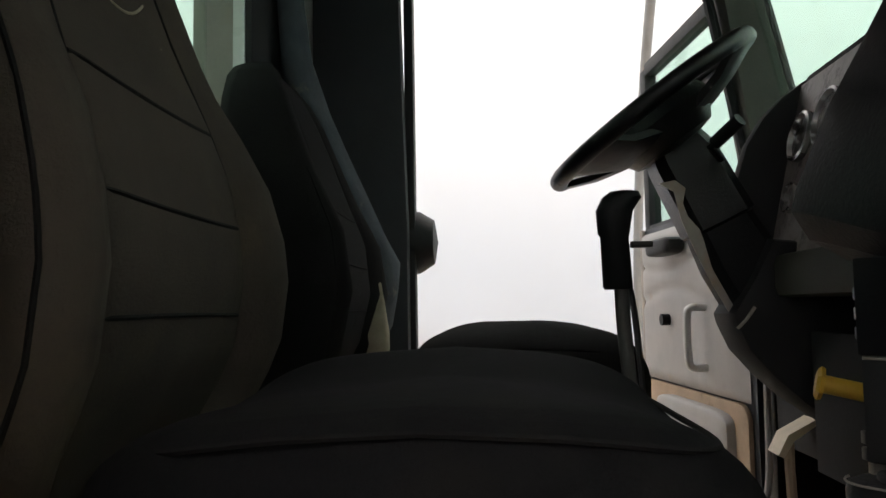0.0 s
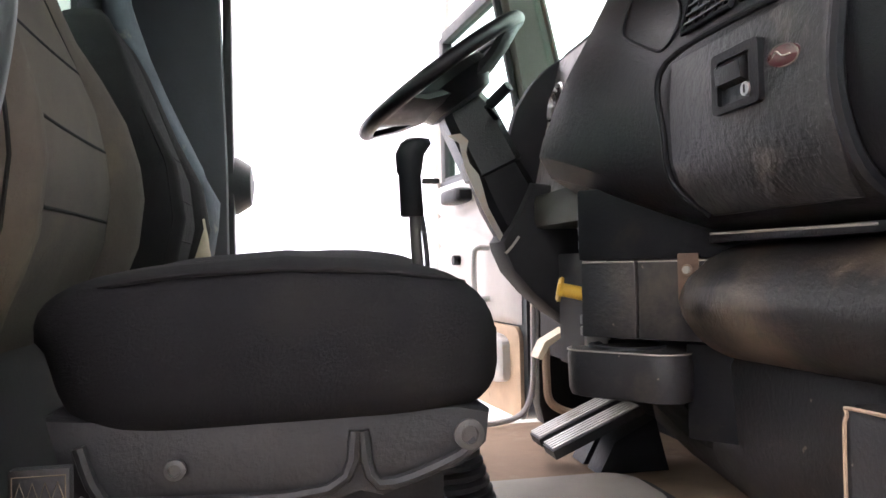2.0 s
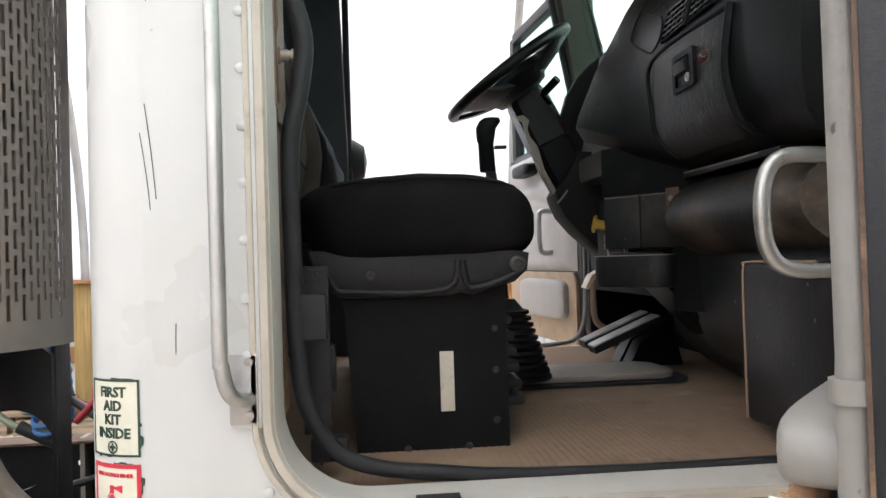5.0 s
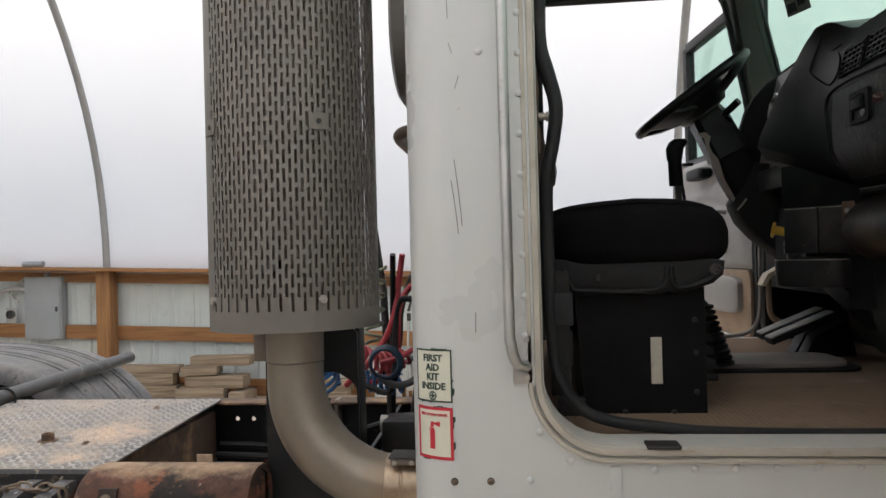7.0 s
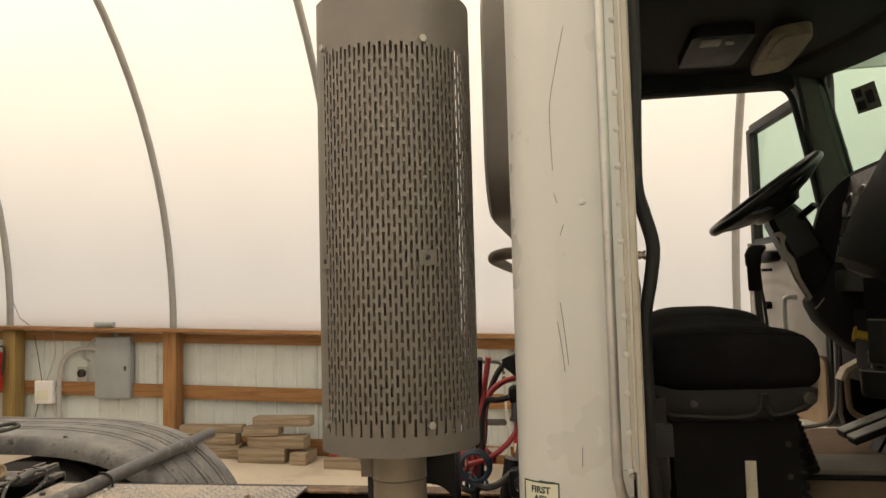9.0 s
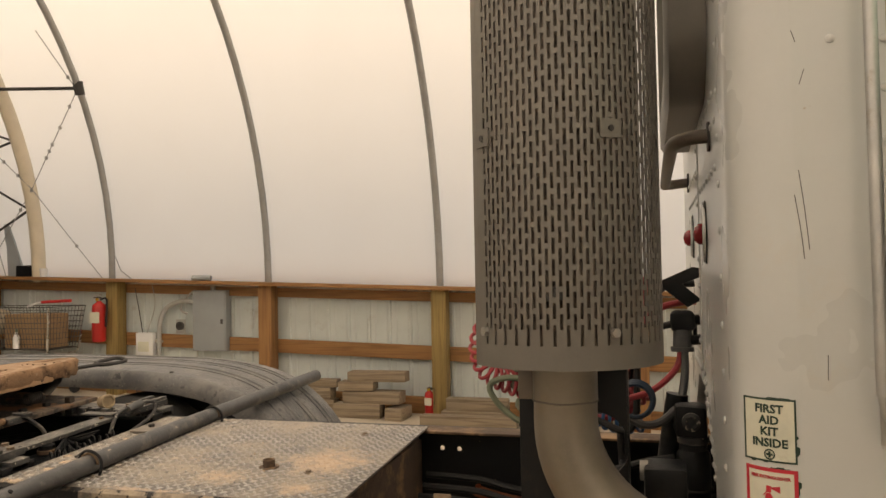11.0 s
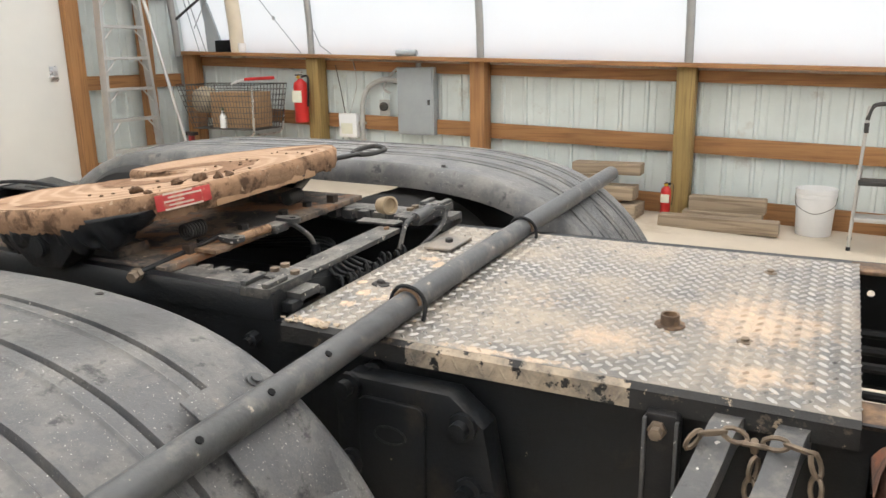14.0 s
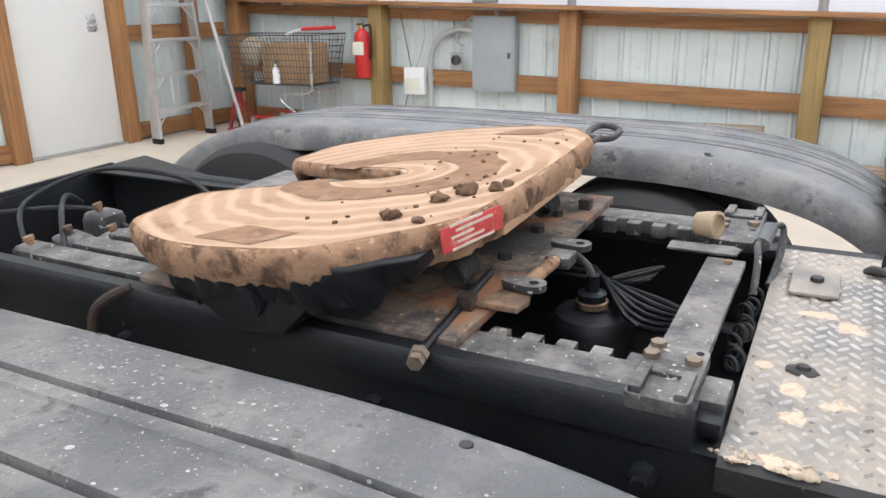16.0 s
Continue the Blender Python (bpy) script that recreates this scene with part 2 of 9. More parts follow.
dusty_black = surface("dusty_black_steel", (0.040, 0.041, 0.043), 0.50, var=0.35, scale=14, bump=0.5, dirt=(0.16, 0.15, 0.135), dirt_at=0.52, dirt_scale=11, flecks=(0.50, 0.47, 0.42), fleck_at=0.66, fleck_scale=75, cluster=0.25, settle=((0.25, 0.235, 0.215), 1.38, 1.72))
rusty_black = surface("rusty_dusty_steel", (0.10, 0.065, 0.045), 0.75, var=0.4, scale=14, bump=0.6, dirt=(0.34, 0.21, 0.12), dirt_at=0.5, dirt_scale=9)
rust = surface("flaking_rust", (0.105, 0.048, 0.032), 0.8, var=0.5, scale=8, bump=0.9, fine=110, dirt=(0.024, 0.020, 0.018), dirt_at=0.50, dirt_scale=5, dirt_soft=0.12, flecks=(0.42, 0.30, 0.22), fleck_at=0.72, fleck_scale=30, layers=(((0.23, 0.085, 0.045), 0.58, 0.06, 9.0), ((0.36, 0.24, 0.155), 0.61, 0.10, 7.0)), settle=((0.47, 0.33, 0.215), 1.28, 1.62))
fender_poly = surface("grey_black_poly_fender", (0.090, 0.092, 0.097), 0.34, var=0.40, scale=5, bump=0.5, fine=120, dirt=(0.235, 0.225, 0.212), dirt_at=0.45, dirt_scale=9, dirt_soft=0.24, flecks=(0.58, 0.56, 0.53), fleck_at=0.700, fleck_scale=260, cluster=0.20, layers=(((0.042, 0.044, 0.049), 0.55, 0.10, 18.0), ((0.30, 0.265, 0.23), 0.62, 0.10, 7.0), ((0.50, 0.48, 0.45), 0.665, 0.04, 210.0), ((0.56, 0.54, 0.51), 0.742, 0.02, 52.0)))
tyre_rubber = surface("tyre_rubber", (0.02, 0.02, 0.021), 0.8, var=0.3, scale=12, bump=0.3)
tread_steel = surface("worn_tread_plate", (0.165, 0.160, 0.155), 0.50, metal=0.2, var=0.28, scale=11, bump=0.4, dirt=(0.40, 0.345, 0.285), dirt_at=0.40, dirt_scale=5.0, dirt_soft=0.26, flecks=(0.07, 0.07, 0.072), fleck_at=0.70, fleck_scale=60)
lug_steel = surface("polished_tread_lug", (0.40, 0.39, 0.38), 0.34, metal=0.4, var=0.3, scale=14, bump=0.2, dirt=(0.45, 0.395, 0.33), dirt_at=0.42, dirt_scale=5.0, dirt_soft=0.26, layers=(((0.14, 0.14, 0.142), 0.54, 0.12, 30.0),))


def clay_patches(mat, spots, colour):
    """Patches of dried clay lying where the load has dropped them: (x, y, half length, half width, how dense, how soft)."""
    t, n = mat.node_tree, mat.node_tree.nodes
    b = n["Principled BSDF"]
    co = n.new("ShaderNodeTexCoord")
    ns = n.new("ShaderNodeTexNoise")
    ns.inputs["Scale"].default_value, ns.inputs["Detail"].default_value, ns.inputs["Roughness"].default_value = 26.0, 8.0, 0.72
    t.links.new(co.outputs["Object"], ns.inputs["Vector"])
    src = b.inputs["Base Color"].links[0].from_socket
    for x, y, a, c, k, soft in spots:
        mp, ln, mr, ad, cl, mx = n.new("ShaderNodeMapping"), n.new("ShaderNodeVectorMath"), n.new("ShaderNodeMapRange"), n.new("ShaderNodeMath"), n.new("ShaderNodeMapRange"), n.new("ShaderNodeMix")
        mp.vector_type = "TEXTURE"
        mp.inputs["Location"].default_value, mp.inputs["Scale"].default_value = (x, y, 1.05), (a, c, 1.0)
        t.links.new(co.outputs["Object"], mp.inputs["Vector"])
        ln.operation = "LENGTH"
        t.links.new(mp.outputs["Vector"], ln.inputs[0])
        mr.inputs["From Min"].default_value, mr.inputs["From Max"].default_value = 1.25, 0.0
        mr.inputs["To Min"].default_value, mr.inputs["To Max"].default_value = -0.25, k
        t.links.new(ln.outputs["Value"], mr.inputs["Value"])
        ad.operation = "ADD"
        t.links.new(mr.outputs["Result"], ad.inputs[0])
        t.links.new(ns.outputs["Fac"], ad.inputs[1])
        cl.inputs["From Min"].default_value, cl.inputs["From Max"].default_value = 0.62, 0.62 + soft
        t.links.new(ad.outputs[0], cl.inputs["Value"])
        mx.data_type = "RGBA"
        t.links.new(cl.outputs["Result"], mx.inputs["Factor"])
        t.links.new(src, mx.inputs["A"])
        mx.inputs["B"].default_value = (*colour, 1)
        src = mx.outputs["Result"]
    t.links.new(src, b.inputs["Base Color"])


for m_ in (tread_steel, lug_steel):
    clay_patches(m_, ((-2.433, 1.177, 0.055, 0.035, 0.40, 0.08), (-2.385, 1.14, 0.05, 0.045, 0.38, 0.08), (-2.50, 0.958, 0.025, 0.03, 0.38, 0.08), (-2.456, 0.89, 0.035, 0.035, 0.42, 0.08), (-2.451, 0.81, 0.04, 0.035, 0.42, 0.08), (-2.398, 0.865, 0.04, 0.035, 0.38, 0.08), (-2.30, 1.02, 0.05, 0.06, 0.30, 0.10), (-2.46, 0.700, 0.07, 0.018, 0.42, 0.08), (-2.06, 1.00, 0.18, 0.16, 0.24, 0.24), (-1.86, 0.84, 0.24, 0.15, 0.36, 0.26), (-1.62, 1.03, 0.26, 0.26, 0.46, 0.26), (-1.58, 0.78, 0.20, 0.12, 0.36, 0.26), (-2.02, 0.695, 0.36, 0.03, 0.34, 0.2)), (0.58, 0.45, 0.34))
tan_dust = surface("dried_clay_on_steel", (0.46, 0.28, 0.165), 0.95, var=0.2, scale=4, bump=0.6, fine=70, dirt=(0.27, 0.155, 0.085), dirt_at=0.55, dirt_scale=6, tint=(0.58, 0.38, 0.245), spec=0.15)
clay_mid = surface("brown_clay", (0.235, 0.142, 0.092), 0.95, var=0.3, scale=20, bump=0.8, fine=70, dirt=(0.38, 0.25, 0.165), dirt_at=0.54, dirt_scale=18, spec=0.1)
clay_dark = surface("damp_clay", (0.125, 0.074, 0.045), 0.95, var=0.3, scale=30, bump=0.9, fine=60)
galv_pole = surface("grey_painted_pole", (0.086, 0.089, 0.093), 0.42, metal=0.2, var=0.35, scale=9, bump=0.25, dirt=(0.22, 0.205, 0.19), dirt_at=0.55, dirt_scale=10, flecks=(0.42, 0.36, 0.30), fleck_at=0.71, fleck_scale=40, layers=(((0.30, 0.225, 0.16), 0.63, 0.06, 9.0),))
arm_steel = surface("worn_step_arm", (0.085, 0.087, 0.091), 0.42, metal=0.2, var=0.3, scale=10, bump=0.35, dirt=(0.20, 0.187, 0.17), dirt_at=0.52, dirt_scale=9, flecks=(0.60, 0.58, 0.55), fleck_at=0.68, fleck_scale=60, cluster=0.2, layers=(((0.035, 0.035, 0.037), 0.60, 0.08, 11.0),))
jamb_metal = surface("dusty_jamb_metal", (0.27, 0.225, 0.19), 0.7, var=0.2, scale=14, bump=0.4, dirt=(0.15, 0.085, 0.06), dirt_at=0.5, dirt_scale=14, dirt_soft=0.2)
band_steel = surface("heat_browned_band", (0.40, 0.31, 0.225), 0.34, metal=0.8, var=0.3, scale=16, bump=0.1, dirt=(0.17, 0.115, 0.075), dirt_at=0.5, dirt_scale=9, dirt_soft=0.25)
strap_rust = surface("dark_rusted_strap", (0.034, 0.023, 0.018), 0.75, var=0.4, scale=14, bump=0.6, dirt=(0.10, 0.055, 0.035), dirt_at=0.58, dirt_scale=16)
rust_bolt = surface("tarnished_bolt", (0.20, 0.155, 0.115), 0.55, metal=0.4, var=0.4, scale=40, bump=0.3)
iron = surface("dark_iron", (0.045, 0.043, 0.042), 0.6, metal=0.3, var=0.3, scale=16, bump=0.4)
chrome = surface("worn_chrome", (0.6, 0.6, 0.6), 0.28, metal=0.95, var=0.1, scale=10, bump=0.04, dirt=(0.35, 0.31, 0.27), dirt_at=0.62, dirt_scale=9)
bolt_steel = surface("zinc_bolt", (0.42, 0.40, 0.37), 0.5, metal=0.7, var=0.2, scale=30, bump=0.1)
cream_plastic = surface("cream_plastic", (0.62, 0.52, 0.38), 0.5, var=0.12, scale=20, dirt=(0.3, 0.2, 0.12), dirt_at=0.6, dirt_scale=30)
yellow_plastic = surface("yellow_plastic", (0.62, 0.38, 0.04), 0.45, var=0.15, scale=25)
red_paint = surface("red_enamel", (0.48, 0.02, 0.02), 0.35, var=0.12, scale=12)
jack_red = surface("dull_red_steel", (0.26, 0.022, 0.022), 0.5, var=0.3, scale=14, dirt=(0.05, 0.03, 0.03), dirt_at=0.55, dirt_scale=12)
red_hose = surface("red_air_hose", (0.42, 0.045, 0.06), 0.45, var=0.2, scale=12, dirt=(0.3, 0.14, 0.12), dirt_at=0.6, dirt_scale=14)
green_hose = surface("faded_green_cable", (0.17, 0.20, 0.14), 0.6, var=0.2, scale=12, dirt=(0.28, 0.26, 0.2), dirt_at=0.55, dirt_scale=9)
blue_dark = surface("dark_blue_air_line", (0.018, 0.042, 0.075), 0.45, var=0.3, scale=14, dirt=(0.10, 0.11, 0.12), dirt_at=0.6, dirt_scale=20)
blue_hose = surface("blue_air_hose", (0.02, 0.10, 0.26), 0.45, var=0.25, scale=12)
paper = surface("pale_label", (0.66, 0.66, 0.55), 0.6, var=0.06, scale=20, dirt=(0.5, 0.46, 0.36), dirt_at=0.68, dirt_scale=14)
ink_green = surface("dark_green_ink", (0.02, 0.05, 0.035), 0.6, var=0.2, scale=40, bump=0)
ink_red = surface("red_ink", (0.55, 0.03, 0.05), 0.6, var=0.15, scale=40, bump=0)
label_red = surface("scuffed_red_label", (0.48, 0.05, 0.05), 0.5, var=0.2, scale=30, dirt=(0.55, 0.36, 0.25), dirt_at=0.55, dirt_scale=18)
label_ink = surface("pale_print", (0.62, 0.50, 0.42), 0.6, var=0.15, scale=60, bump=0)
torn_label = surface("torn_stained_label", (0.60, 0.56, 0.47), 0.7, var=0.1, scale=20, dirt=(0.12, 0.08, 0.05), dirt_at=0.56, dirt_scale=28)
amber = surface("hazed_amber_lens", (0.60, 0.35, 0.20), 0.22, var=0.25, scale=40, bump=0.6, fine=90)
amber_lit = glow("amber_bulb", (1.0, 0.36, 0.07), 0.9)
badge_red = surface("dark_red_enamel", (0.055, 0.0075, 0.0095), 0.3, var=0.15, scale=40, bump=0)
red_lens = surface("red_lens", (0.30, 0.02, 0.03), 0.2, var=0.1, scale=20, bump=0)
gauge_white = surface("gauge_face", (0.10, 0.10, 0.10), 0.4, var=0.1, scale=30, bump=0)
green_glass = glass("green_tinted_glass", (0.74, 0.88, 0.82))
dark_stainless = surface("sooty_muffler_steel", (0.15, 0.125, 0.105), 0.55, metal=0.3, var=0.2, scale=8, bump=0.1)
wood_x = grained("amber_pine_along", (0.31, 0.155, 0.062), (0.17, 0.075, 0.028), "X")
wood_y = grained("amber_pine_across", (0.31, 0.155, 0.062), (0.17, 0.075, 0.028), "Y")
wood_z = grained("amber_pine_upright", (0.31, 0.155, 0.062), (0.17, 0.075, 0.028), "Z")
orange_wood = grained("varnished_handle", (0.50, 0.22, 0.06), (0.36, 0.14, 0.04), "Z")
wood_green = grained("treated_pine_post", (0.29, 0.20, 0.075), (0.16, 0.10, 0.035), "Z")
wood_old = grained("weathered_timber", (0.30, 0.235, 0.17), (0.15, 0.11, 0.075), "X", 0.85)
siding = surface("white_steel_siding", (0.57, 0.63, 0.63), 0.45, var=0.08, scale=3, bump=0.05, dirt=(0.42, 0.41, 0.39), dirt_at=0.6, dirt_scale=4)
concrete = surface("dusty_concrete", (0.54, 0.475, 0.39), 0.9, var=0.1, scale=1.2, bump=0.3, fine=50, dirt=(0.42, 0.35, 0.27), dirt_at=0.55, dirt_scale=1.5)
gravel = surface("grey_gravel", (0.38, 0.38, 0.385), 0.9, var=0.2, scale=3, bump=0.4, fine=40, dirt=(0.20, 0.20, 0.20), dirt_at=0.55, dirt_scale=0.6)
fabric = cover_fabric("translucent_white_cover")
hoop_steel = surface("galvanised_hoop", (0.33, 0.33, 0.325), 0.5, metal=0.5, var=0.15, scale=6)
cream_pipe = surface("cream_pipe", (0.62, 0.55, 0.44), 0.6, var=0.1, scale=4)
door_white = surface("white_steel_door", (0.62, 0.62, 0.60), 0.5, var=0.04, scale=2, bump=0.04)
box_grey = surface("grey_electrical_enamel", (0.30, 0.33, 0.35), 0.45, var=0.08, scale=5, bump=0.04)
conduit_grey = surface("grey_conduit", (0.38, 0.38, 0.37), 0.5, var=0.12, scale=8)
bucket_white = surface("white_pail_plastic", (0.74, 0.75, 0.76), 0.4, var=0.04, scale=9, bump=0.03)
ladder_alu = surface("ladder_aluminium", (0.52, 0.52, 0.51), 0.42, metal=0.6, var=0.12, scale=8)
cardboard = surface("cardboard", (0.33, 0.21, 0.12), 0.85, var=0.15, scale=7)
wire_grey = surface("cart_wire", (0.09, 0.09, 0.09), 0.5, metal=0.4, var=0.1, scale=20)
orange_wire = surface("orange_loom", (0.30, 0.075, 0.028), 0.6, var=0.3, scale=20, dirt=(0.12, 0.07, 0.045), dirt_at=0.5, dirt_scale=14)


# ---- shape helpers ----
def mesh_object(name, bm, material, parent=None, label="", sharp=40):
    bm.normal_update()
    me = bpy.data.meshes.new(name)
    bm.to_mesh(me)
    bm.free()
    for p in me.polygons:
        p.use_smooth = True
    me.set_sharp_from_angle(angle=radians(sharp))
    me.materials.append(material)
    ob = new(name, me)
    if parent:
        ob.parent = parent
    return tagged(ob, label)


def part(name, bm, material, parent, label="", sharp=40):
    return mesh_object(name, bm, material, parent, label, sharp)


def thing(name, label, category, group="", at=None):
    ob = new(name)
    ob.empty_display_size = 0.1
    if at is not None:
        ob.matrix_world = at
    return tagged(ob, label, category, group)


def bm_new():
    return bmesh.new()


def box(lo, hi, bevel=0.0, bm=None, seg=2):
    """A box between two corners, with rounded edges."""
    own = bmesh.new()
    r = bmesh.ops.create_cube(own, size=1)
    for v in r["verts"]:
        v.co = Vector([lo[i] + (v.co[i] + 0.5) * (hi[i] - lo[i]) for i in range(3)])
    if bevel:
        bmesh.ops.bevel(own, geom=own.edges[:], offset=bevel, segments=seg, affect="EDGES", profile=0.6)
    return merge(bm, own)


def merge(bm, own, m=None):
    """Adds own to bm."""
    if m is not None:
        own.transform(m)
    if bm is None:
        return own
    seen = {v: bm.verts.new(v.co) for v in own.verts}
    for f in own.faces:
        bm.faces.new([seen[v] for v in f.verts])
    own.free()
    return bm


def tube(points, r, n=10, bm=None, closed=False, cap=True, r_end=None):
    """A round bar along points."""
    bm = bm or bmesh.new()
    pts = [Vector(p) for p in points]
    k = len(pts)
    rings, side = [], None
    for i, p in enumerate(pts):
        if closed:
            d = pts[(i + 1) % k] - pts[i - 1]
        else:
            d = pts[min(i + 1, k - 1)] - pts[max(i - 1, 0)]
        d.normalize()
        if side is None:
            side = d.cross(Vector((0, 0, 1)))
            if side.length < 0.1:
                side = d.cross(Vector((1, 0, 0)))
        side = (side - d * side.dot(d)).normalized()
        up = d.cross(side)
        rr = r if r_end is None else r + (r_end - r) * i / (k - 1)
        rings.append([bm.verts.new(p + rr * (math.cos(2 * math.pi * j / n) * side + math.sin(2 * math.pi * j / n) * up)) for j in range(n)])
    for i in range(k if closed else k - 1):
        a, b = rings[i], rings[(i + 1) % k]
        for j in range(n):
            bm.faces.new((a[j], a[(j + 1) % n], b[(j + 1) % n], b[j]))
    if cap and not closed:
        bm.faces.new(rings[0][::-1])
        bm.faces.new(rings[-1])
    return bm


def cyl(p0, p1, r, n=20, bm=None, r1=None, bevel=0.0):
    own = tube([p0, p1], r, n, None, r_end=r if r1 is None else r1)
    if bevel:
        ends = [e for e in own.edges if any(len(f.verts) > 4 for f in e.link_faces)]
        bmesh.ops.bevel(own, geom=ends, offset=bevel, segments=2, affect="EDGES")
    bmesh.ops.recalc_face_normals(own, faces=own.faces[:])
    return merge(bm, own)


def smooth_path(pts, steps=6, closed=False):
    """A smooth curve through points."""
    p = [Vector(q) for q in pts]
    k = len(p)
    out = []
    for i in range(k if closed else k - 1):
        if closed:
            a, b, c, d = p[i - 1], p[i], p[(i + 1) % k], p[(i + 2) % k]
        else:
            a, b, c, d = p[max(i - 1, 0)], p[i], p[i + 1], p[min(i + 2, k - 1)]
        for s in range(steps):
            t = s / steps
            out.append(0.5 * ((2 * b) + (c - a) * t + (2 * a - 5 * b + 4 * c - d) * t * t + (3 * b - a - 3 * c + d) * t ** 3))
    if not closed:
        out.append(p[-1])
    return out


def prism(outline, axis, d0, d1, bevel=0.0, bm=None):
    """An outline in the plane across axis, made thick from d0 to d1. axis y: (x, z); x: (y, z); z: (x, y)."""
    own = bmesh.new()

    def place(u, v, d):
        return {"y": (u, d, v), "x": (d, u, v), "z": (u, v, d)}[axis]

    a = [own.verts.new(place(u, v, d0)) for u, v in outline]
    b = [own.verts.new(place(u, v, d1)) for u, v in outline]
    own.faces.new(a)
    own.faces.new(b[::-1])
    k = len(a)
    for i in range(k):
        own.faces.new((a[i], b[i], b[(i + 1) % k], a[(i + 1) % k]))
    bmesh.ops.recalc_face_normals(own, faces=own.faces[:])
    if bevel:
        rim = [e for e in own.edges if any(len(f.verts) == k and k > 4 for f in e.link_faces)] or own.edges[:]
        bmesh.ops.bevel(own, geom=rim, offset=bevel, segments=2, affect="EDGES", profile=0.6)
    return merge(bm, own)


def loft(sections, bm=None, cap=True, closed=True):
    """A skin over sections of the same number of points."""
    own = bmesh.new()
    rings = [[own.verts.new(p) for p in s] for s in sections]
    k = len(rings[0])
    for a, b in zip(rings, rings[1:]):
        for j in range(k if closed else k - 1):
            own.faces.new((a[j], a[(j + 1) % k], b[(j + 1) % k], b[j]))
    if cap and closed:
        own.faces.new(rings[0][::-1])
        own.faces.new(rings[-1])
    bmesh.ops.recalc_face_normals(own, faces=own.faces[:])
    return merge(bm, own)


def lathe(profile, n=28, bm=None, m=None):
    """Turns (r, z) points round the z axis."""
    own = bmesh.new()
    rings = []
    for r, z in profile:
        rings.append([own.verts.new((r * math.cos(2 * math.pi * j / n), r * math.sin(2 * math.pi * j / n), z)) for j in range(n)])
    for a, b in zip(rings, rings[1:]):
        for j in range(n):
            own.faces.new((a[j], a[(j + 1) % n], b[(j + 1) % n], b[j]))
    if profile[0][0] > 0.0005:
        own.faces.new(rings[0][::-1])
    if profile[-1][0] > 0.0005:
        own.faces.new(rings[-1])
    bmesh.ops.remove_doubles(own, verts=own.verts[:], dist=0.0002)
    bmesh.ops.recalc_face_normals(own, faces=own.faces[:])
    return merge(bm, own, m)


def pillow(c, half, e1=0.45, e2=0.45, n=28, bm=None, m=None, bend=None):
    """A soft block: a superellipsoid; bend moves its points."""
    own = bmesh.new()

    def sg(x, e):
        return math.copysign(abs(x) ** e, x)

    rings = []
    for i in range(1, n // 2):
        v = -math.pi / 2 + math.pi * i / (n // 2)
        ring = []
        for j in range(n):
            u = 2 * math.pi * j / n
            ring.append(own.verts.new((half[0] * sg(math.cos(v), e1) * sg(math.cos(u), e2), half[1] * sg(math.cos(v), e1) * sg(math.sin(u), e2), half[2] * sg(math.sin(v), e1))))
        rings.append(ring)
    lo, hi = own.verts.new((0, 0, -half[2])), own.verts.new((0, 0, half[2]))
    for a, b in zip(rings, rings[1:]):
        for j in range(n):
            own.faces.new((a[j], a[(j + 1) % n], b[(j + 1) % n], b[j]))
    for j in range(n):
        own.faces.new((lo, rings[0][(j + 1) % n], rings[0][j]))
        own.faces.new((hi, rings[-1][j], rings[-1][(j + 1) % n]))
    for v in own.verts:
        if bend:
            v.co = Vector(bend(v.co))
        v.co += Vector(c)
    return merge(bm, own, m)


def rounded(x0, x1, y0, y1, r, n=5):
    """A rectangle's outline with round corners."""
    out = []
    for cx, cy, a in ((x1 - r, y0 + r, -90), (x1 - r, y1 - r, 0), (x0 + r, y1 - r, 90), (x0 + r, y0 + r, 180)):
        out += [(cx + r * math.cos(radians(a + 90 * i / n)), cy + r * math.sin(radians(a + 90 * i / n))) for i in range(n + 1)]
    return out


def lumpy(bm, amount, scale, seed=0.0):
    for v in bm.verts:
        v.co += amount * noise.noise_vector(v.co * scale + Vector((seed, seed * 2, 0)))
    return bm


def words(text, size, material, name, parent, place, depth=0.0006):
    """Lettering; place(u, v, d) puts a point of the text plane into the world."""
    cu = bpy.data.curves.new(name, "FONT")
    cu.body, cu.size, cu.align_x, cu.extrude, cu.resolution_u = text, size, "CENTER", depth, 2
    cu.offset = size * 0.028
    tmp = bpy.data.objects.new(name, cu)
    scene.collection.objects.link(tmp)
    me = bpy.data.meshes.new_from_object(tmp)
    bpy.data.objects.remove(tmp)
    for v in me.vertices:
        v.co = place(v.co.x, v.co.y, v.co.z)
    me.materials.clear()
    me.materials.append(material)
    ob = new(name, me)
    ob.parent = parent
    return ob


# ---- the building ----
WALL_Y, REAR_X, FRONT_X, PLATE = 6.33, -8.42, 12.0, 1.30
MID_Y, RADIUS, SPRING = 1.90, 4.32, 1.24
NEAR_Y = 2 * MID_Y - WALL_Y
HOOPS = [-6.50, -4.595, -2.69, -0.76, 1.18, 3.07, 4.95, 6.85, 8.75, 10.65]


def arch(x, r=RADIUS, n=28, a0=0, a1=180, lean=0.0):
    return [Vector((x - lean * r * math.sin(radians(a0 + (a1 - a0) * i / n)), MID_Y + r * math.cos(radians(a0 + (a1 - a0) * i / n)), SPRING + r * math.sin(radians(a0 + (a1 - a0) * i / n)))) for i in range(n + 1)]


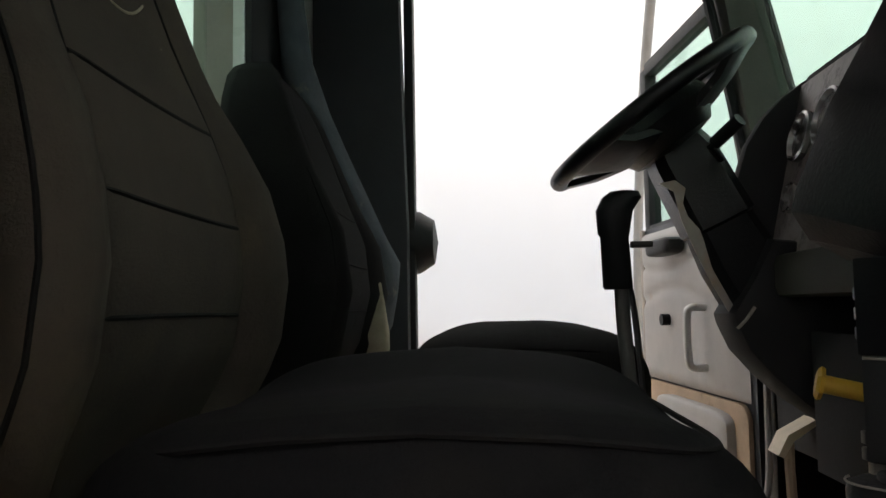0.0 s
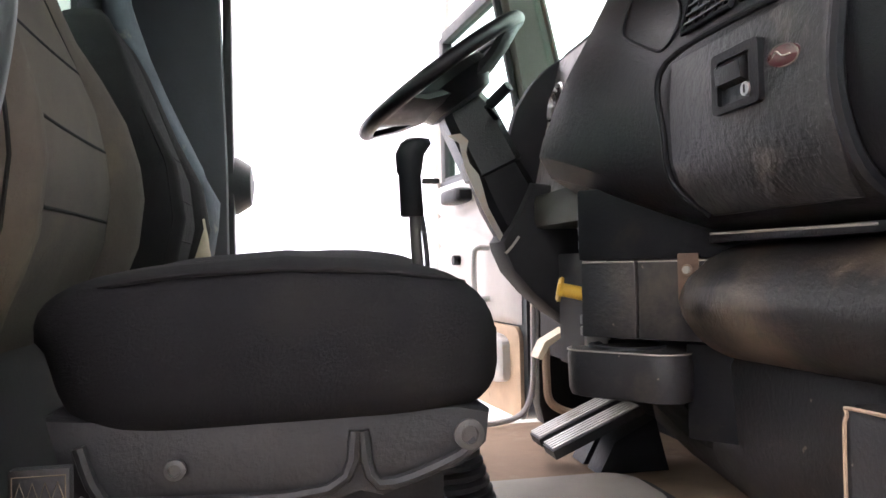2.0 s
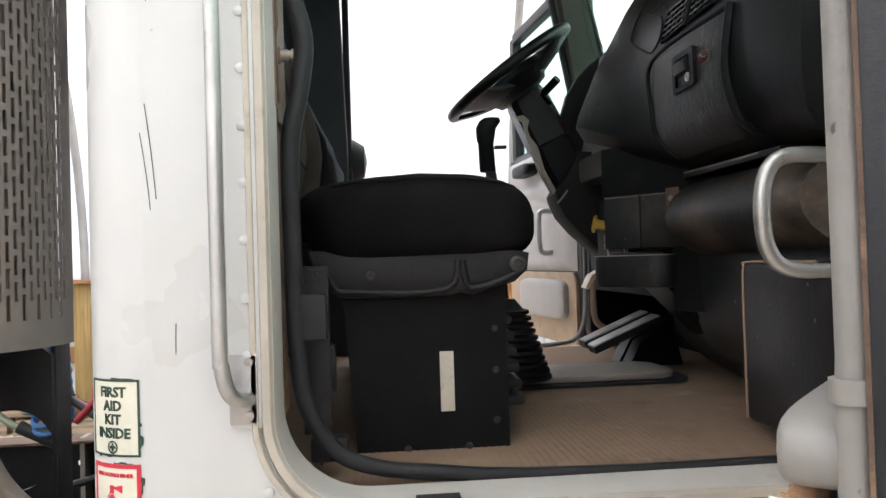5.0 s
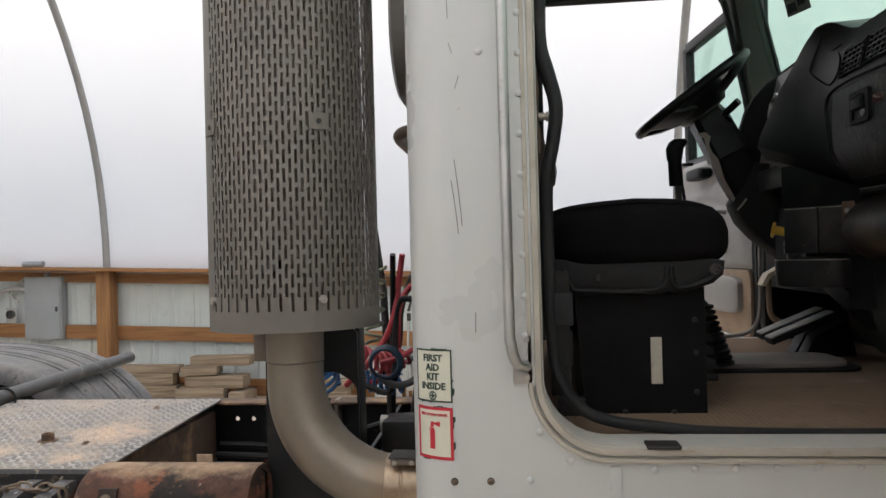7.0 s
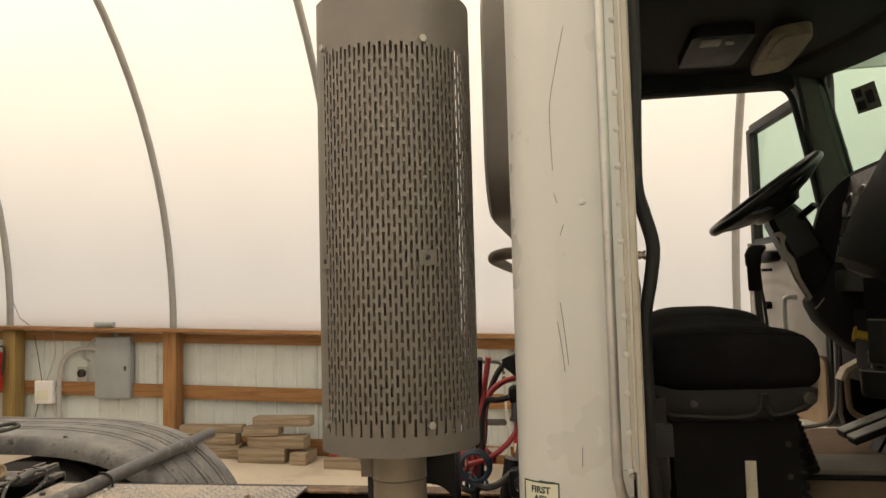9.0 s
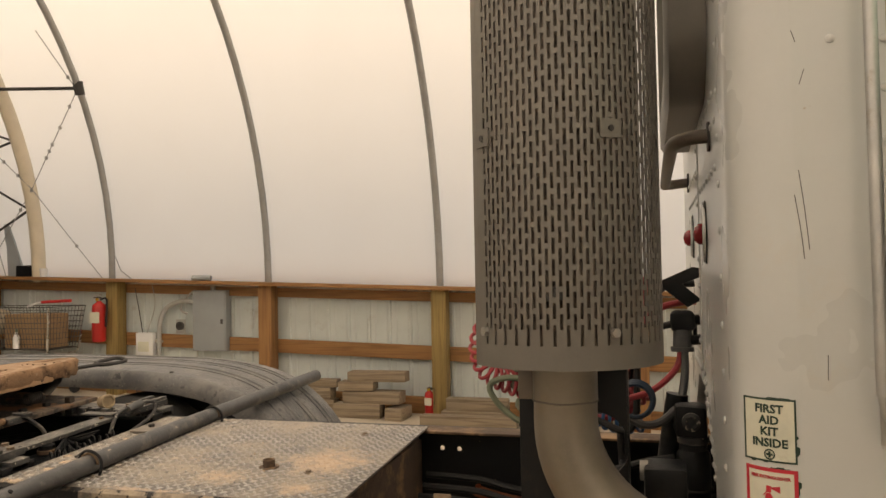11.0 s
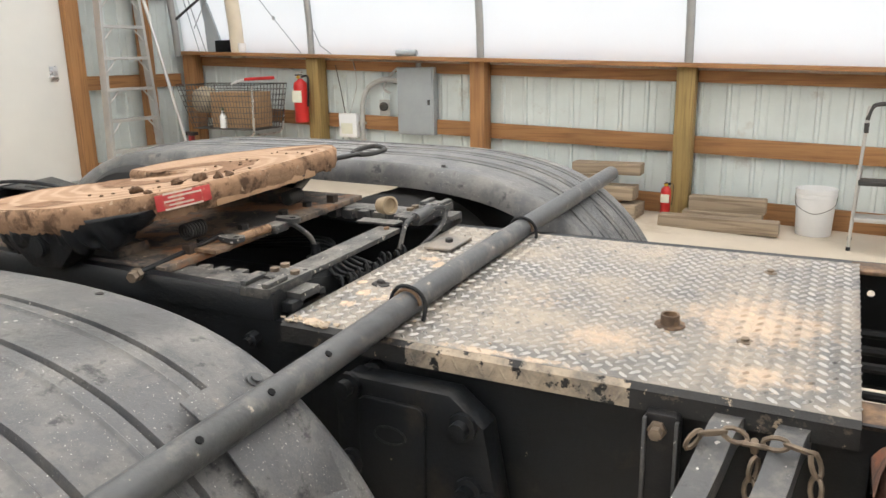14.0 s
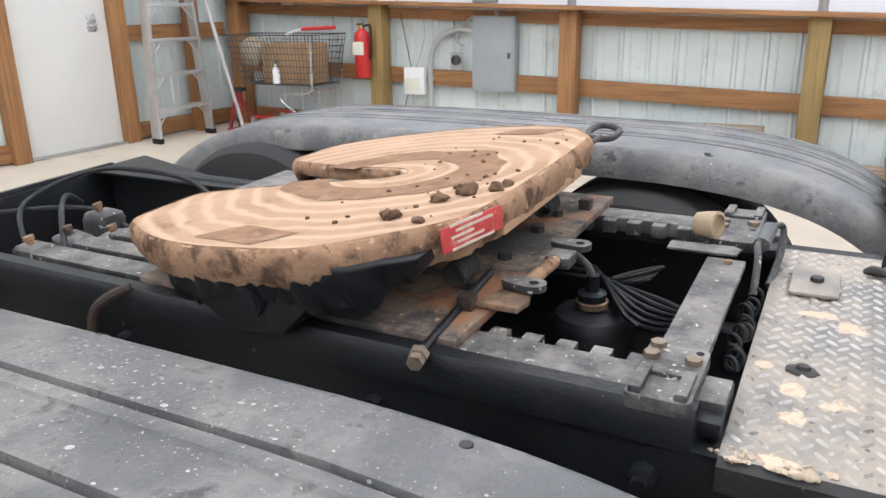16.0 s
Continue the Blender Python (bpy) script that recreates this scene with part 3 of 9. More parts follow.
floor_slab = mesh_object("floor", box((REAR_X - 0.3, NEAR_Y - 0.3, -0.2), (FRONT_X + 0.3, WALL_Y + 0.3, 0.0)), concrete)
tagged(floor_slab, "dusty pale concrete floor slab", "floor", kind="structure")
ground = mesh_object("ground", box((-300, -300, -0.6), (300, 300, -0.19)), gravel)
tagged(ground, "bare pale ground outside the building", "ground", kind="structure")


def ribbed_sheet(name, along, a0, a1, c, z0, z1, side, label):
    """Ribbed steel siding: along x or y from a0 to a1 at c; side: which way the ribs stand."""
    bm = bmesh.new()
    pts, a = [], a0
    while a < a1:
        for da, dc in ((0.0, 0.0), (0.10, 0.0), (0.112, 0.016), (0.135, 0.016), (0.147, 0.0), (0.19, 0.0), (0.195, 0.004), (0.205, 0.004), (0.21, 0.0)):
            if a + da <= a1:
                pts.append((a + da, c + side * dc))
        a += 0.228
    pts.append((a1, c))
    back = [(p, c - side * 0.012) for p, q in (pts[-1], pts[0])]
    prism([(p, q) if along == "x" else (q, p) for p, q in pts + back], "z", z0, z1, bm=bm)
    ob = mesh_object(name, bm, siding, sharp=20)
    return tagged(ob, label, "wall", kind="structure")


ribbed_sheet("wall_east", "x", REAR_X, FRONT_X, WALL_Y + 0.01, 0.0, PLATE - 0.04, -1, "low white ribbed steel side wall")
ribbed_sheet("wall_west", "x", REAR_X, FRONT_X, NEAR_Y - 0.01, 0.0, PLATE - 0.04, 1, "low white ribbed steel side wall")
ribbed_sheet("wall_rear", "y", NEAR_Y, 3.62, REAR_X - 0.02, 0.0, 3.2, 1, "white ribbed steel end wall")
ribbed_sheet("wall_rear_corner", "y", 4.78, WALL_Y + 0.02, REAR_X - 0.02, 0.0, 3.2, 1, "white ribbed steel end wall beside the door")
ribbed_sheet("wall_rear_over_door", "y", 3.62, 4.78, REAR_X - 0.02, 2.14, 3.2, 1, "white ribbed steel end wall above the door")

# the fabric cover over the hoops, and its ends
bm = bmesh.new()
xs = [REAR_X - 0.05] + HOOPS + [FRONT_X]
sect = []
for i, x in enumerate(xs):
    sect.append(arch(x, RADIUS + 0.035))
    if i + 1 < len(xs):
        sect.append(arch((x + xs[i + 1]) / 2, RADIUS + 0.012))
loft(sect, bm, cap=False, closed=False)
cover = mesh_object("ceiling", bm, fabric, sharp=180)
tagged(cover, "translucent white fabric cover stretched over steel hoops", "cover", kind="structure")
bm = bmesh.new()
bm.faces.new([bm.verts.new((FRONT_X, v.y, v.z)) for v in arch(0, RADIUS + 0.03)] + [bm.verts.new((FRONT_X, NEAR_Y, 0.0)), bm.verts.new((FRONT_X, WALL_Y, 0.0))])
tagged(mesh_object("wall_front", bm, fabric), "translucent white fabric front end wall", "wall", kind="structure")
bm = bmesh.new()
a0 = math.degrees(math.asin((3.2 - SPRING) / (RADIUS + 0.03)))
prism([(v.y, v.z) for v in arch(0, RADIUS + 0.03, 24, a0, 180 - a0)], "x", REAR_X - 0.035, REAR_X - 0.02, bm=bm)
tagged(mesh_object("wall_rear_gable", bm, siding), "white steel gable above the end wall", "wall", kind="structure")

# hoops
for i, x in enumerate(HOOPS):
    ob = mesh_object("hoop", tube(arch(x - (0.06 if i == 0 else 0.0), RADIUS - 0.02, 40, lean=-0.014 if i == 0 else 0.0), 0.036, 10), hoop_steel)
    tagged(ob, "bowed galvanised steel pipe hoop", "hoop", "hoops of the building", "structure")
# doubled end hoop with its webbing
hoop_a = mesh_object("hoop", tube(arch(REAR_X + 0.12, RADIUS - 0.20, 40), 0.038, 10), hoop_steel)
tagged(hoop_a, "bowed galvanised end hoop against the end wall", "hoop", "hoops of the building", "structure")
ARCH_X, END_X = REAR_X + 0.86, REAR_X + 0.13
hoop_b = mesh_object("end_arch", tube(arch(ARCH_X, RADIUS - 0.03, 40), 0.078, 14), cream_pipe)
tagged(hoop_b, "thick cream pipe arch beside the end wall", "arch", "", "structure")


def at_angle(x, r, deg):
    return Vector((x, MID_Y + r * math.cos(radians(deg)), SPRING + r * math.sin(radians(deg))))


R_ARCH, R_END = RADIUS - 0.03, RADIUS - 0.20
arch_nodes = [11.3, 22.0, 29.5, 40.0, 50.5, 61.0, 71.5, 82.0]
end_nodes = [5.0, 18.6, 27.0, 35.5, 45.0, 55.5, 66.0, 76.5]
for mirrored in (False, True):
    for k, a_ in enumerate(arch_nodes):
        for b_ in ([end_nodes[k] + 0.5] + ([end_nodes[k + 1] - 0.5] if k + 1 < len(end_nodes) else [])):
            p, q = at_angle(ARCH_X - 0.06, R_ARCH, 180 - a_ if mirrored else a_), at_angle(END_X, R_END, 180 - b_ if mirrored else b_)
            tagged(mesh_object("web_bar", tube([p, q], 0.014, 6), iron), "thin black diagonal bar between end arches", "bar", "web bars", "structure")
    p, q = at_angle(HOOPS[0] - 0.03, RADIUS - 0.02, 150.6 if mirrored else 29.4), at_angle(END_X, R_END, 149.0 if mirrored else 31.0)
    tagged(mesh_object("purlin_strut", tube([p, q], 0.019, 8), iron), "dark pipe strut between the hoop and the end arch", "strut", "struts", "structure")
    c_ = at_angle(HOOPS[0] - 0.03, RADIUS - 0.02, 150.6 if mirrored else 29.4)
    tagged(mesh_object("hoop_clamp", tube([c_ + Vector((0, 0.02 if not mirrored else -0.02, -0.07)), c_ + Vector((0, -0.02 if not mirrored else 0.02, 0.07))], 0.052, 10), iron), "dark clamp on the hoop", "clamp", "hoop clamps", "structure")
knee = at_angle(HOOPS[0] - 0.03, RADIUS - 0.04, 29.4)
cross = at_angle(ARCH_X + 0.075, R_ARCH - 0.05, 14.6)
foot_b = Vector((-6.66, 6.16, PLATE))
for pts, knots in (([knee, cross, Vector((-8.12, 6.12, 1.55))], (0.10, 0.22, 0.32, 0.36, 0.40, 0.60, 0.72)),
                   ([at_angle(END_X + 0.02, R_END, 33), at_angle(END_X + 0.45, R_END, 22), cross, Vector((-6.95, 6.14, 1.62)), foot_b], (0.28, 0.34, 0.37, 0.40, 0.47, 0.83)),
                   ([at_angle(-6.75, R_ARCH, 38), knee + Vector((-0.06, 0, 0.05))], (0.86,)),
                   ([at_angle(END_X + 0.1, R_END, 30), Vector((-8.2, 6.0, 2.1)), Vector((-8.05, 6.1, PLATE))], ()),
                   ([at_angle(END_X + 0.1, R_END, 26), Vector((-8.12, 6.05, 1.9)), Vector((-7.95, 6.1, PLATE))], ()),
                   ([Vector((-6.52, 6.20, 1.55)), Vector((-6.42, 6.17, 1.39)), Vector((-6.25, 6.13, PLATE))], ())):
    bm = tube(pts, 0.0055, 6)
    ln = [0.0]
    for a_, b_ in zip(pts, pts[1:]):
        ln.append(ln[-1] + (b_ - a_).length)
    for k in knots:
        d_ = k * ln[-1]
        i_ = max(i for i in range(len(pts) - 1) if ln[i] <= d_)
        pillow(pts[i_].lerp(pts[i_ + 1], (d_ - ln[i_]) / (ln[i_ + 1] - ln[i_])), (0.016, 0.016, 0.024), 0.8, 0.8, 8, bm)
    tagged(mesh_object("guy_wire", bm, hoop_steel), "thin steel bracing wire with small knots", "wire", "bracing wires", "structure")

# low timber frame of the long walls
for side, y_in in ((1, WALL_Y), (-1, NEAR_Y)):
    def yy(d, s=side, c=y_in):
        return c - s * d
    for nm, z0, z1, d0, d1, lab in (("top_plate", PLATE - 0.035, PLATE, 0.30, -0.05, "flat amber pine top plate along the wall"),
                                    ("rim_board", PLATE - 0.16, PLATE - 0.037, 0.06, 0.022, "amber pine rim board under the plate"),
                                    ("girt", 0.545, 0.69, 0.06, 0.022, "amber pine girt across the posts"),
                                    ("base_board", 0.0, 0.17, 0.06, 0.022, "amber pine base board at the floor")):
        y0, y1 = sorted((yy(d0), yy(d1)))
        ob = mesh_object(nm, box((REAR_X + 0.05, y0, z0), (FRONT_X - 0.05, y1, z1), 0.004), wood_x)
        tagged(ob, lab, "board", kind="structure")
    for i, x in enumerate([REAR_X + 0.16] + HOOPS):
        y0, y1 = sorted((yy(0.22), yy(0.062)))
        ob = mesh_object("post", box((x - 0.075, y0, 0.0), (x + 0.075, y1, PLATE - 0.037), 0.005), wood_green if i in (1, 3) else wood_z)
        tagged(ob, "square treated pine post carrying the top plate", "post", "wall posts", "structure")

# end wall: door, framing
door = thing("door_1", "plain white steel entrance door, closed, with a steel lever lock", "door")
door["kind"] = "structure"
part("door_leaf", box((REAR_X - 0.02, 3.68, 0.02), (REAR_X + 0.03, 4.64, 2.06), 0.003), door_white, door)
part("door_threshold", box((REAR_X - 0.03, 3.66, 0.0), (REAR_X + 0.09, 4.66, 0.018), 0.003), alu, door)
lock = part("lock_plate", box((REAR_X + 0.03, 4.435, 1.01), (REAR_X + 0.042, 4.525, 1.16), 0.006), chrome, door, "steel lock plate")
part("lever", tube(smooth_path([(REAR_X + 0.04, 4.48, 1.06), (REAR_X + 0.085, 4.48, 1.06), (REAR_X + 0.09, 4.44, 1.06), (REAR_X + 0.085, 4.39, 1.055)], 4), 0.011, 8), chrome, lock)
for y0, y1, z0, z1, nm in ((3.53, 3.675, 0, 3.2, "jamb"), (4.645, 4.80, 0, 3.2, "jamb"), (3.675, 4.645, 2.07, 2.17, "head")):
    ob = mesh_object("door_trim", box((REAR_X - 0.0, y0, z0), (REAR_X + 0.10, y1, z1), 0.004), wood_z if nm == "jamb" else wood_y)
    tagged(ob, "rough amber pine door frame member", "trim", kind="structure")
for z in (0.02, 0.91, 1.86, 2.9):
    ob = mesh_object("girt", box((REAR_X + 0.0, 4.802, z), (REAR_X + 0.05, 6.1, z + 0.14), 0.004), wood_y)
    tagged(ob, "amber pine girt on the end wall", "board", kind="structure")
ob = mesh_object("post", box((REAR_X + 0.05, 5.50, 0.0), (REAR_X + 0.17, 5.62, 3.2), 0.004), wood_z)
tagged(ob, "amber pine stud on the end wall", "post", "wall posts", "structure")
for z in (0.02, 0.91, 1.86, 2.9):
    ob = mesh_object("girt", box((REAR_X + 0.0, NEAR_Y, z), (REAR_X + 0.05, 3.528, z + 0.14), 0.004), wood_y)
    tagged(ob, "amber pine girt on the end wall", "board", kind="structure")


# ---- things along the far wall ----
def fire_extinguisher(x, y, z, h, label, hung=True):
    t = thing("fire_extinguisher", label, "fire extinguisher", "fire extinguishers", Matrix.Translation((x, y, z)))
    r = h * 0.135
    part("cylinder", lathe([(0.0, 0.0), (r * 0.9, 0.0), (r, 0.012), (r, h * 0.68), (r * 0.9, h * 0.74), (r * 0.45, h * 0.79), (r * 0.3, h * 0.82)], 20), red_paint, t)
    part("label", prism(rounded(-r * 0.8, r * 0.8, h * 0.38, h * 0.60, 0.006), "y", -r * 1.03, -r * 0.9), paper, t, "pale printed label")
    v = part("valve", cyl((0, 0, h * 0.81), (0, 0, h * 0.88), r * 0.28, 12), bolt_steel, t)
    part("lever", box((-0.012, -r * 0.9, h * 0.93), (0.012, r * 0.4, h * 0.95), 0.003), chrome, v)
    part("handle", box((-0.012, -r * 1.0, h * 0.88), (0.012, r * 0.4, h * 0.90), 0.003), iron, v)
    part("gauge", cyl((0, -r * 0.3, h * 0.85), (0, -r * 0.5, h * 0.85), 0.017, 14), yellow_plastic, v, "small yellow gauge")
    part("hose", tube(smooth_path([(r * 0.3, 0, h * 0.85), (r * 1.3, 0, h * 0.86), (r * 1.35, 0, h * 0.6), (r * 1.15, 0, h * 0.3)], 5), 0.011, 8), rubber, t)
    if hung:
        part("bracket", box((-0.02, r * 0.8, h * 0.3), (0.02, 0.115, h * 0.75), 0.003), iron, t)
    return t


fire_extinguisher(-6.60, 6.03, 0.60, 0.55, "red fire extinguisher hung on a pine post")
fire_extinguisher(-2.80, 6.12, 0.0, 0.33, "small red fire extinguisher standing by a post", False)
fire_extinguisher(-0.92, 6.08, 0.02, 0.40, "small red fire extinguisher standing by the stool", False)

panel = thing("electrical_panel", "grey steel electrical panel on the low wall", "electrical panel")
part("cabinet", box((-5.525, 6.205, 0.53), (-5.11, WALL_Y - 0.02, 1.195), 0.006), box_grey, panel)
dr = part("door", box((-5.512, 6.195, 0.55), (-5.123, 6.206, 1.185), 0.004), box_grey, panel)
part("latch", box((-5.172, 6.186, 0.83), (-5.147, 6.197, 0.88), 0.003), iron, dr)
part("hub", cyl((-5.305, 6.27, 1.195), (-5.305, 6.27, 1.235), 0.03, 14), conduit_grey, panel)

con = thing("conduit", "bent grey plastic conduit running from panel to floor", "conduit")
part("pipe", tube(smooth_path([(-5.55, 6.25, 1.02), (-5.66, 6.25, 1.05), (-5.80, 6.25, 1.06), (-5.98, 6.25, 0.98), (-6.06, 6.25, 0.80), (-6.07, 6.25, 0.45), (-6.07, 6.25, 0.0)], 6), 0.026, 12), conduit_grey, con)
part("cable", tube(smooth_path([(-5.72, 6.27, 0.92), (-5.80, 6.26, 0.98), (-5.70, 6.26, 1.12), (-5.62, 6.27, 1.18)], 6), 0.013, 8), conduit_grey, con)
part("clamp", box((-6.11, 6.235, 0.60), (-6.03, 6.285, 0.63), 0.003), bolt_steel, con)
con.location.x = 0.085
out = thing("power_outlet", "round grey power outlet on a steel plate", "outlet")
part("plate", box((-5.86, 6.262, 0.70), (-5.74, 6.27, 0.86), 0.003), conduit_grey, out)
part("socket", lathe([(0.045, 0), (0.045, 0.03), (0.03, 0.034), (0.028, 0.02), (0.0, 0.02)], 20, m=pose(-5.80, 6.262, 0.79, 90)), iron, out)
out.location.x = 0.085
ju = thing("junction_box", "small white electrical box with a printed sheet", "junction box")
part("case", box((-6.36, 6.19, 0.45), (-6.14, 6.27, 0.70), 0.008), bucket_white, ju)
part("sheet", box((-6.33, 6.186, 0.49), (-6.19, 6.191, 0.60), 0.001), paper, ju)
for k, pts in enumerate(([(-6.30, 6.23, 0.7), (-6.36, 6.25, 0.95), (-6.42, 6.26, 1.2)], [(-6.24, 6.23, 0.7), (-6.16, 6.26, 1.0), (-6.2, 6.26, 1.25)], [(-6.34, 6.23, 0.45), (-6.42, 6.26, 0.2), (-6.40, 6.26, 0.02)], [(-6.18, 6.23, 0.45), (-6.14, 6.26, 0.25), (-6.2, 6.26, 0.02)])):
    part("cable", tube(smooth_path(pts, 6), 0.005, 6), conduit_grey if k % 2 else iron, ju)
ju.location.x = 0.115


def timber(x0, x1, y0, y1, z0, z1, turn=0.0):
    c = Vector(((x0 + x1) / 2, (y0 + y1) / 2, z0))
    bm = box((x0 - c.x, y0 - c.y, 0), (x1 - c.x, y1 - c.y, z1 - z0), 0.008)
    lumpy(bm, 0.004, 6, x0 * 3)
    ob = mesh_object("timber", bm, wood_old)
    ob.matrix_world = pose(*c, 0, 0, turn)
    return tagged(ob, "weathered brown timber offcut lying on the concrete", "timber", "timber offcuts")


for b in ((-3.70, -3.22, 5.82, 6.0, 0.0, 0.14, 2), (-3.15, -2.98, 5.80, 6.1, 0.0, 0.12, -3), (-3.62, -3.02, 5.86, 6.05, 0.142, 0.26, -2), (-3.66, -3.30, 5.85, 6.04, 0.262, 0.35, 3), (-3.58, -2.98, 5.9, 6.06, 0.352, 0.45, 1),
          (-4.3, -3.75, 5.95, 6.09, 0.0, 0.13, 1), (-4.28, -3.78, 5.95, 6.09, 0.132, 0.25, -1), (-4.4, -3.72, 5.96, 6.08, 0.252, 0.33, 0),
          (-2.78, -1.86, 5.72, 5.84, 0.0, 0.11, -1), (-2.62, -2.0, 5.9, 6.05, 0.0, 0.12, 1), (-2.58, -1.98, 5.94, 6.06, 0.122, 0.24, 0)):
    timber(*b)

pail = thing("bucket", "white plastic five-gallon bucket, empty, on the floor", "bucket", "", Matrix.Translation((-1.63, 6.05, 0)))
part("pail", lathe([(0.0, 0.004), (0.125, 0.0), (0.13, 0.006), (0.143, 0.30), (0.15, 0.305), (0.15, 0.33), (0.146, 0.332), (0.152, 0.345), (0.152, 0.37), (0.143, 0.37), (0.138, 0.33), (0.124, 0.012), (0.0, 0.01)], 36), bucket_white, pail)
part("bail", tube(smooth_path([(-0.15, 0, 0.32), (-0.13, -0.09, 0.24), (0, -0.155, 0.19), (0.13, -0.09, 0.24), (0.15, 0, 0.32)], 6), 0.0025, 6), wire_grey, pail)

stool = thing("step_stool", "folding aluminium step stool with black treads, standing open", "step stool", "", Matrix.Translation((-1.18, 5.62, 0)))
rail = [(-0.20, 0, 0.02), (-0.17, 0.04, 0.95), (-0.15, 0.045, 1.03), (-0.10, 0.05, 1.06), (0.10, 0.05, 1.06), (0.15, 0.045, 1.03), (0.17, 0.04, 0.95), (0.20, 0, 0.02)]
part("front_frame", tube(smooth_path(rail, 5), 0.012, 8), ladder_alu, stool)
part("grip", tube([Vector(p) for p in smooth_path(rail[1:7], 4)], 0.015, 8), iron, stool)
for z, y1, nm in ((0.24, 0.0, "step"), (0.50, 0.02, "step")):
    part(nm, box((-0.185, y1 - 0.10, z), (0.185, y1 + 0.10, z + 0.03), 0.006), iron if z > 0.4 else ladder_alu, stool)
for s in (-1, 1):
    part("rear_leg", tube([(s * 0.17, 0.06, 0.62), (s * 0.19, 0.36, 0.02)], 0.011, 8), ladder_alu, stool)
    part("foot", cyl((s * 0.20, 0, 0.0), (s * 0.20, 0, 0.035), 0.016, 10), rubber, stool)
    part("joint", box((s * 0.17 - 0.016, 0.02, 0.86), (s * 0.17 + 0.016, 0.065, 0.93), 0.004), iron, stool)
    part("foot", cyl((s * 0.19, 0.36, 0.0), (s * 0.19, 0.36, 0.035), 0.016, 10), rubber, stool)

ladder = thing("step_ladder", "tall aluminium step ladder standing open by the door", "ladder", "", Matrix.Translation((-8.10, 5.13, 0)))
H_L = 3.18


def ladder_at(z):
    """Half width and sideways middle of the step side at a height."""
    f = z / H_L
    return 0.340 - 0.172 * f, 0.008 * f


for s in (-1, 1):
    bm = bm_new()
    secs = []
    for z in (0.0, H_L):
        w, c = ladder_at(z)
        y = c + s * w
        secs.append([(-0.03 * z - 0.045, y - 0.016, z), (-0.03 * z + 0.045, y - 0.016, z), (-0.03 * z + 0.045, y + 0.016, z), (-0.03 * z - 0.045, y + 0.016, z)])
    part("front_rail", loft(secs, bm), ladder_alu, ladder)
    part("foot", box((-0.055, s * 0.340 - 0.022, 0.0), (0.055, s * 0.340 + 0.022, 0.05), 0.004), rubber, ladder)
part("rear_rail", tube([(-0.19, 0.13, H_L - 0.06), (0.38, 0.42, 0.0)], 0.019, 8), ladder_alu, ladder)
part("rear_rail", tube([(-0.17, -0.10, H_L - 0.06), (-0.19, -0.22, 0.0)], 0.019, 8), ladder_alu, ladder)
for k in range(1, 10):
    z = k * 0.311
    w, c = ladder_at(z)
    st = part("step", box((-0.03 * z - 0.05, c - w, z - 0.022), (-0.03 * z + 0.05, c + w, z + 0.010), 0.004), ladder_alu, ladder)
    if k <= 6:
        for s in (-1, 1):
            part("brace", tube([(-0.03 * z + 0.03, c + s * (w - 0.015), z - 0.14), (-0.03 * z + 0.03, c + s * (w - 0.13), z - 0.02)], 0.008, 6), ladder_alu, st)
part("top_cap", box((-0.24, -0.19, H_L - 0.01), (0.0, 0.20, H_L + 0.04), 0.008), ladder_alu, ladder)

# shopping cart with a carton in it
cart = thing("shopping_cart", "wire shopping cart with a red handle, parked by the wall", "shopping cart", "", Matrix.Translation((-7.28, 5.82, 0)))
x0, x1, xb0, xb1, yw, zt, zb = -0.62, 0.46, -0.48, 0.40, 0.26, 0.98, 0.52
basket = None
for i in range(8, -1, -1):
    f = i / 8
    z = zb + (zt - zb) * f
    a, b_ = xb0 + (x0 - xb0) * f, xb1 + (x1 - xb1) * f
    w = 0.2 + 0.06 * f
    hoop = tube([(a, -w, z), (b_, -w, z), (b_, w, z), (a, w, z)], 0.0035 if 0 < i < 8 else 0.006, 5, closed=True)
    if basket is None:
        basket = part("basket", hoop, wire_grey, cart)
    else:
        part("hoop_wire", hoop, wire_grey, basket)
for i in range(25):
    f = i / 24
    for s in (-1, 1):
        part("wire", tube([(xb0 + (xb1 - xb0) * f, s * 0.2, zb), (x0 + (x1 - x0) * f, s * 0.26, zt)], 0.003, 4), wire_grey, basket)
for i in range(11):
    y = -0.2 + 0.04 * i
    part("wire", tube([(x0, y * 1.3, zt), (xb0, y, zb), (xb1, y, zb), (x1, y * 1.3, zt)], 0.003, 4), wire_grey, basket)
hd = part("handle", cyl((0.33, -0.24, 1.035), (0.70, -0.24, 1.05), 0.017, 10), red_paint, cart, "worn red plastic handle")
part("handle_arm", tube([(0.16, -0.26, 0.985), (0.22, -0.25, 1.01), (0.33, -0.24, 1.035)], 0.012, 8), bucket_white, hd, "pale handle arm")
for s in (-1, 1):
    part("frame_tube", tube(smooth_path([(0.42, s * 0.25, 0.98), (0.40, s * 0.24, 0.60), (0.34, s * 0.22, 0.46), (0.0, s * 0.22, 0.40), (0.30, s * 0.22, 0.18), (0.34, s * 0.23, 0.10)], 5), 0.012, 8), chrome, cart)
for x, s in ((-0.36, -1), (-0.36, 1), (0.34, -1), (0.34, 1)):
    part("wheel", cyl((x, s * 0.22 - 0.015, 0.065), (x, s * 0.22 + 0.015, 0.065), 0.065, 16), rubber, cart)
    part("caster_fork", box((x - 0.02, s * 0.22 - 0.02, 0.065), (x + 0.02, s * 0.22 + 0.02, 0.20), 0.004), chrome, cart)
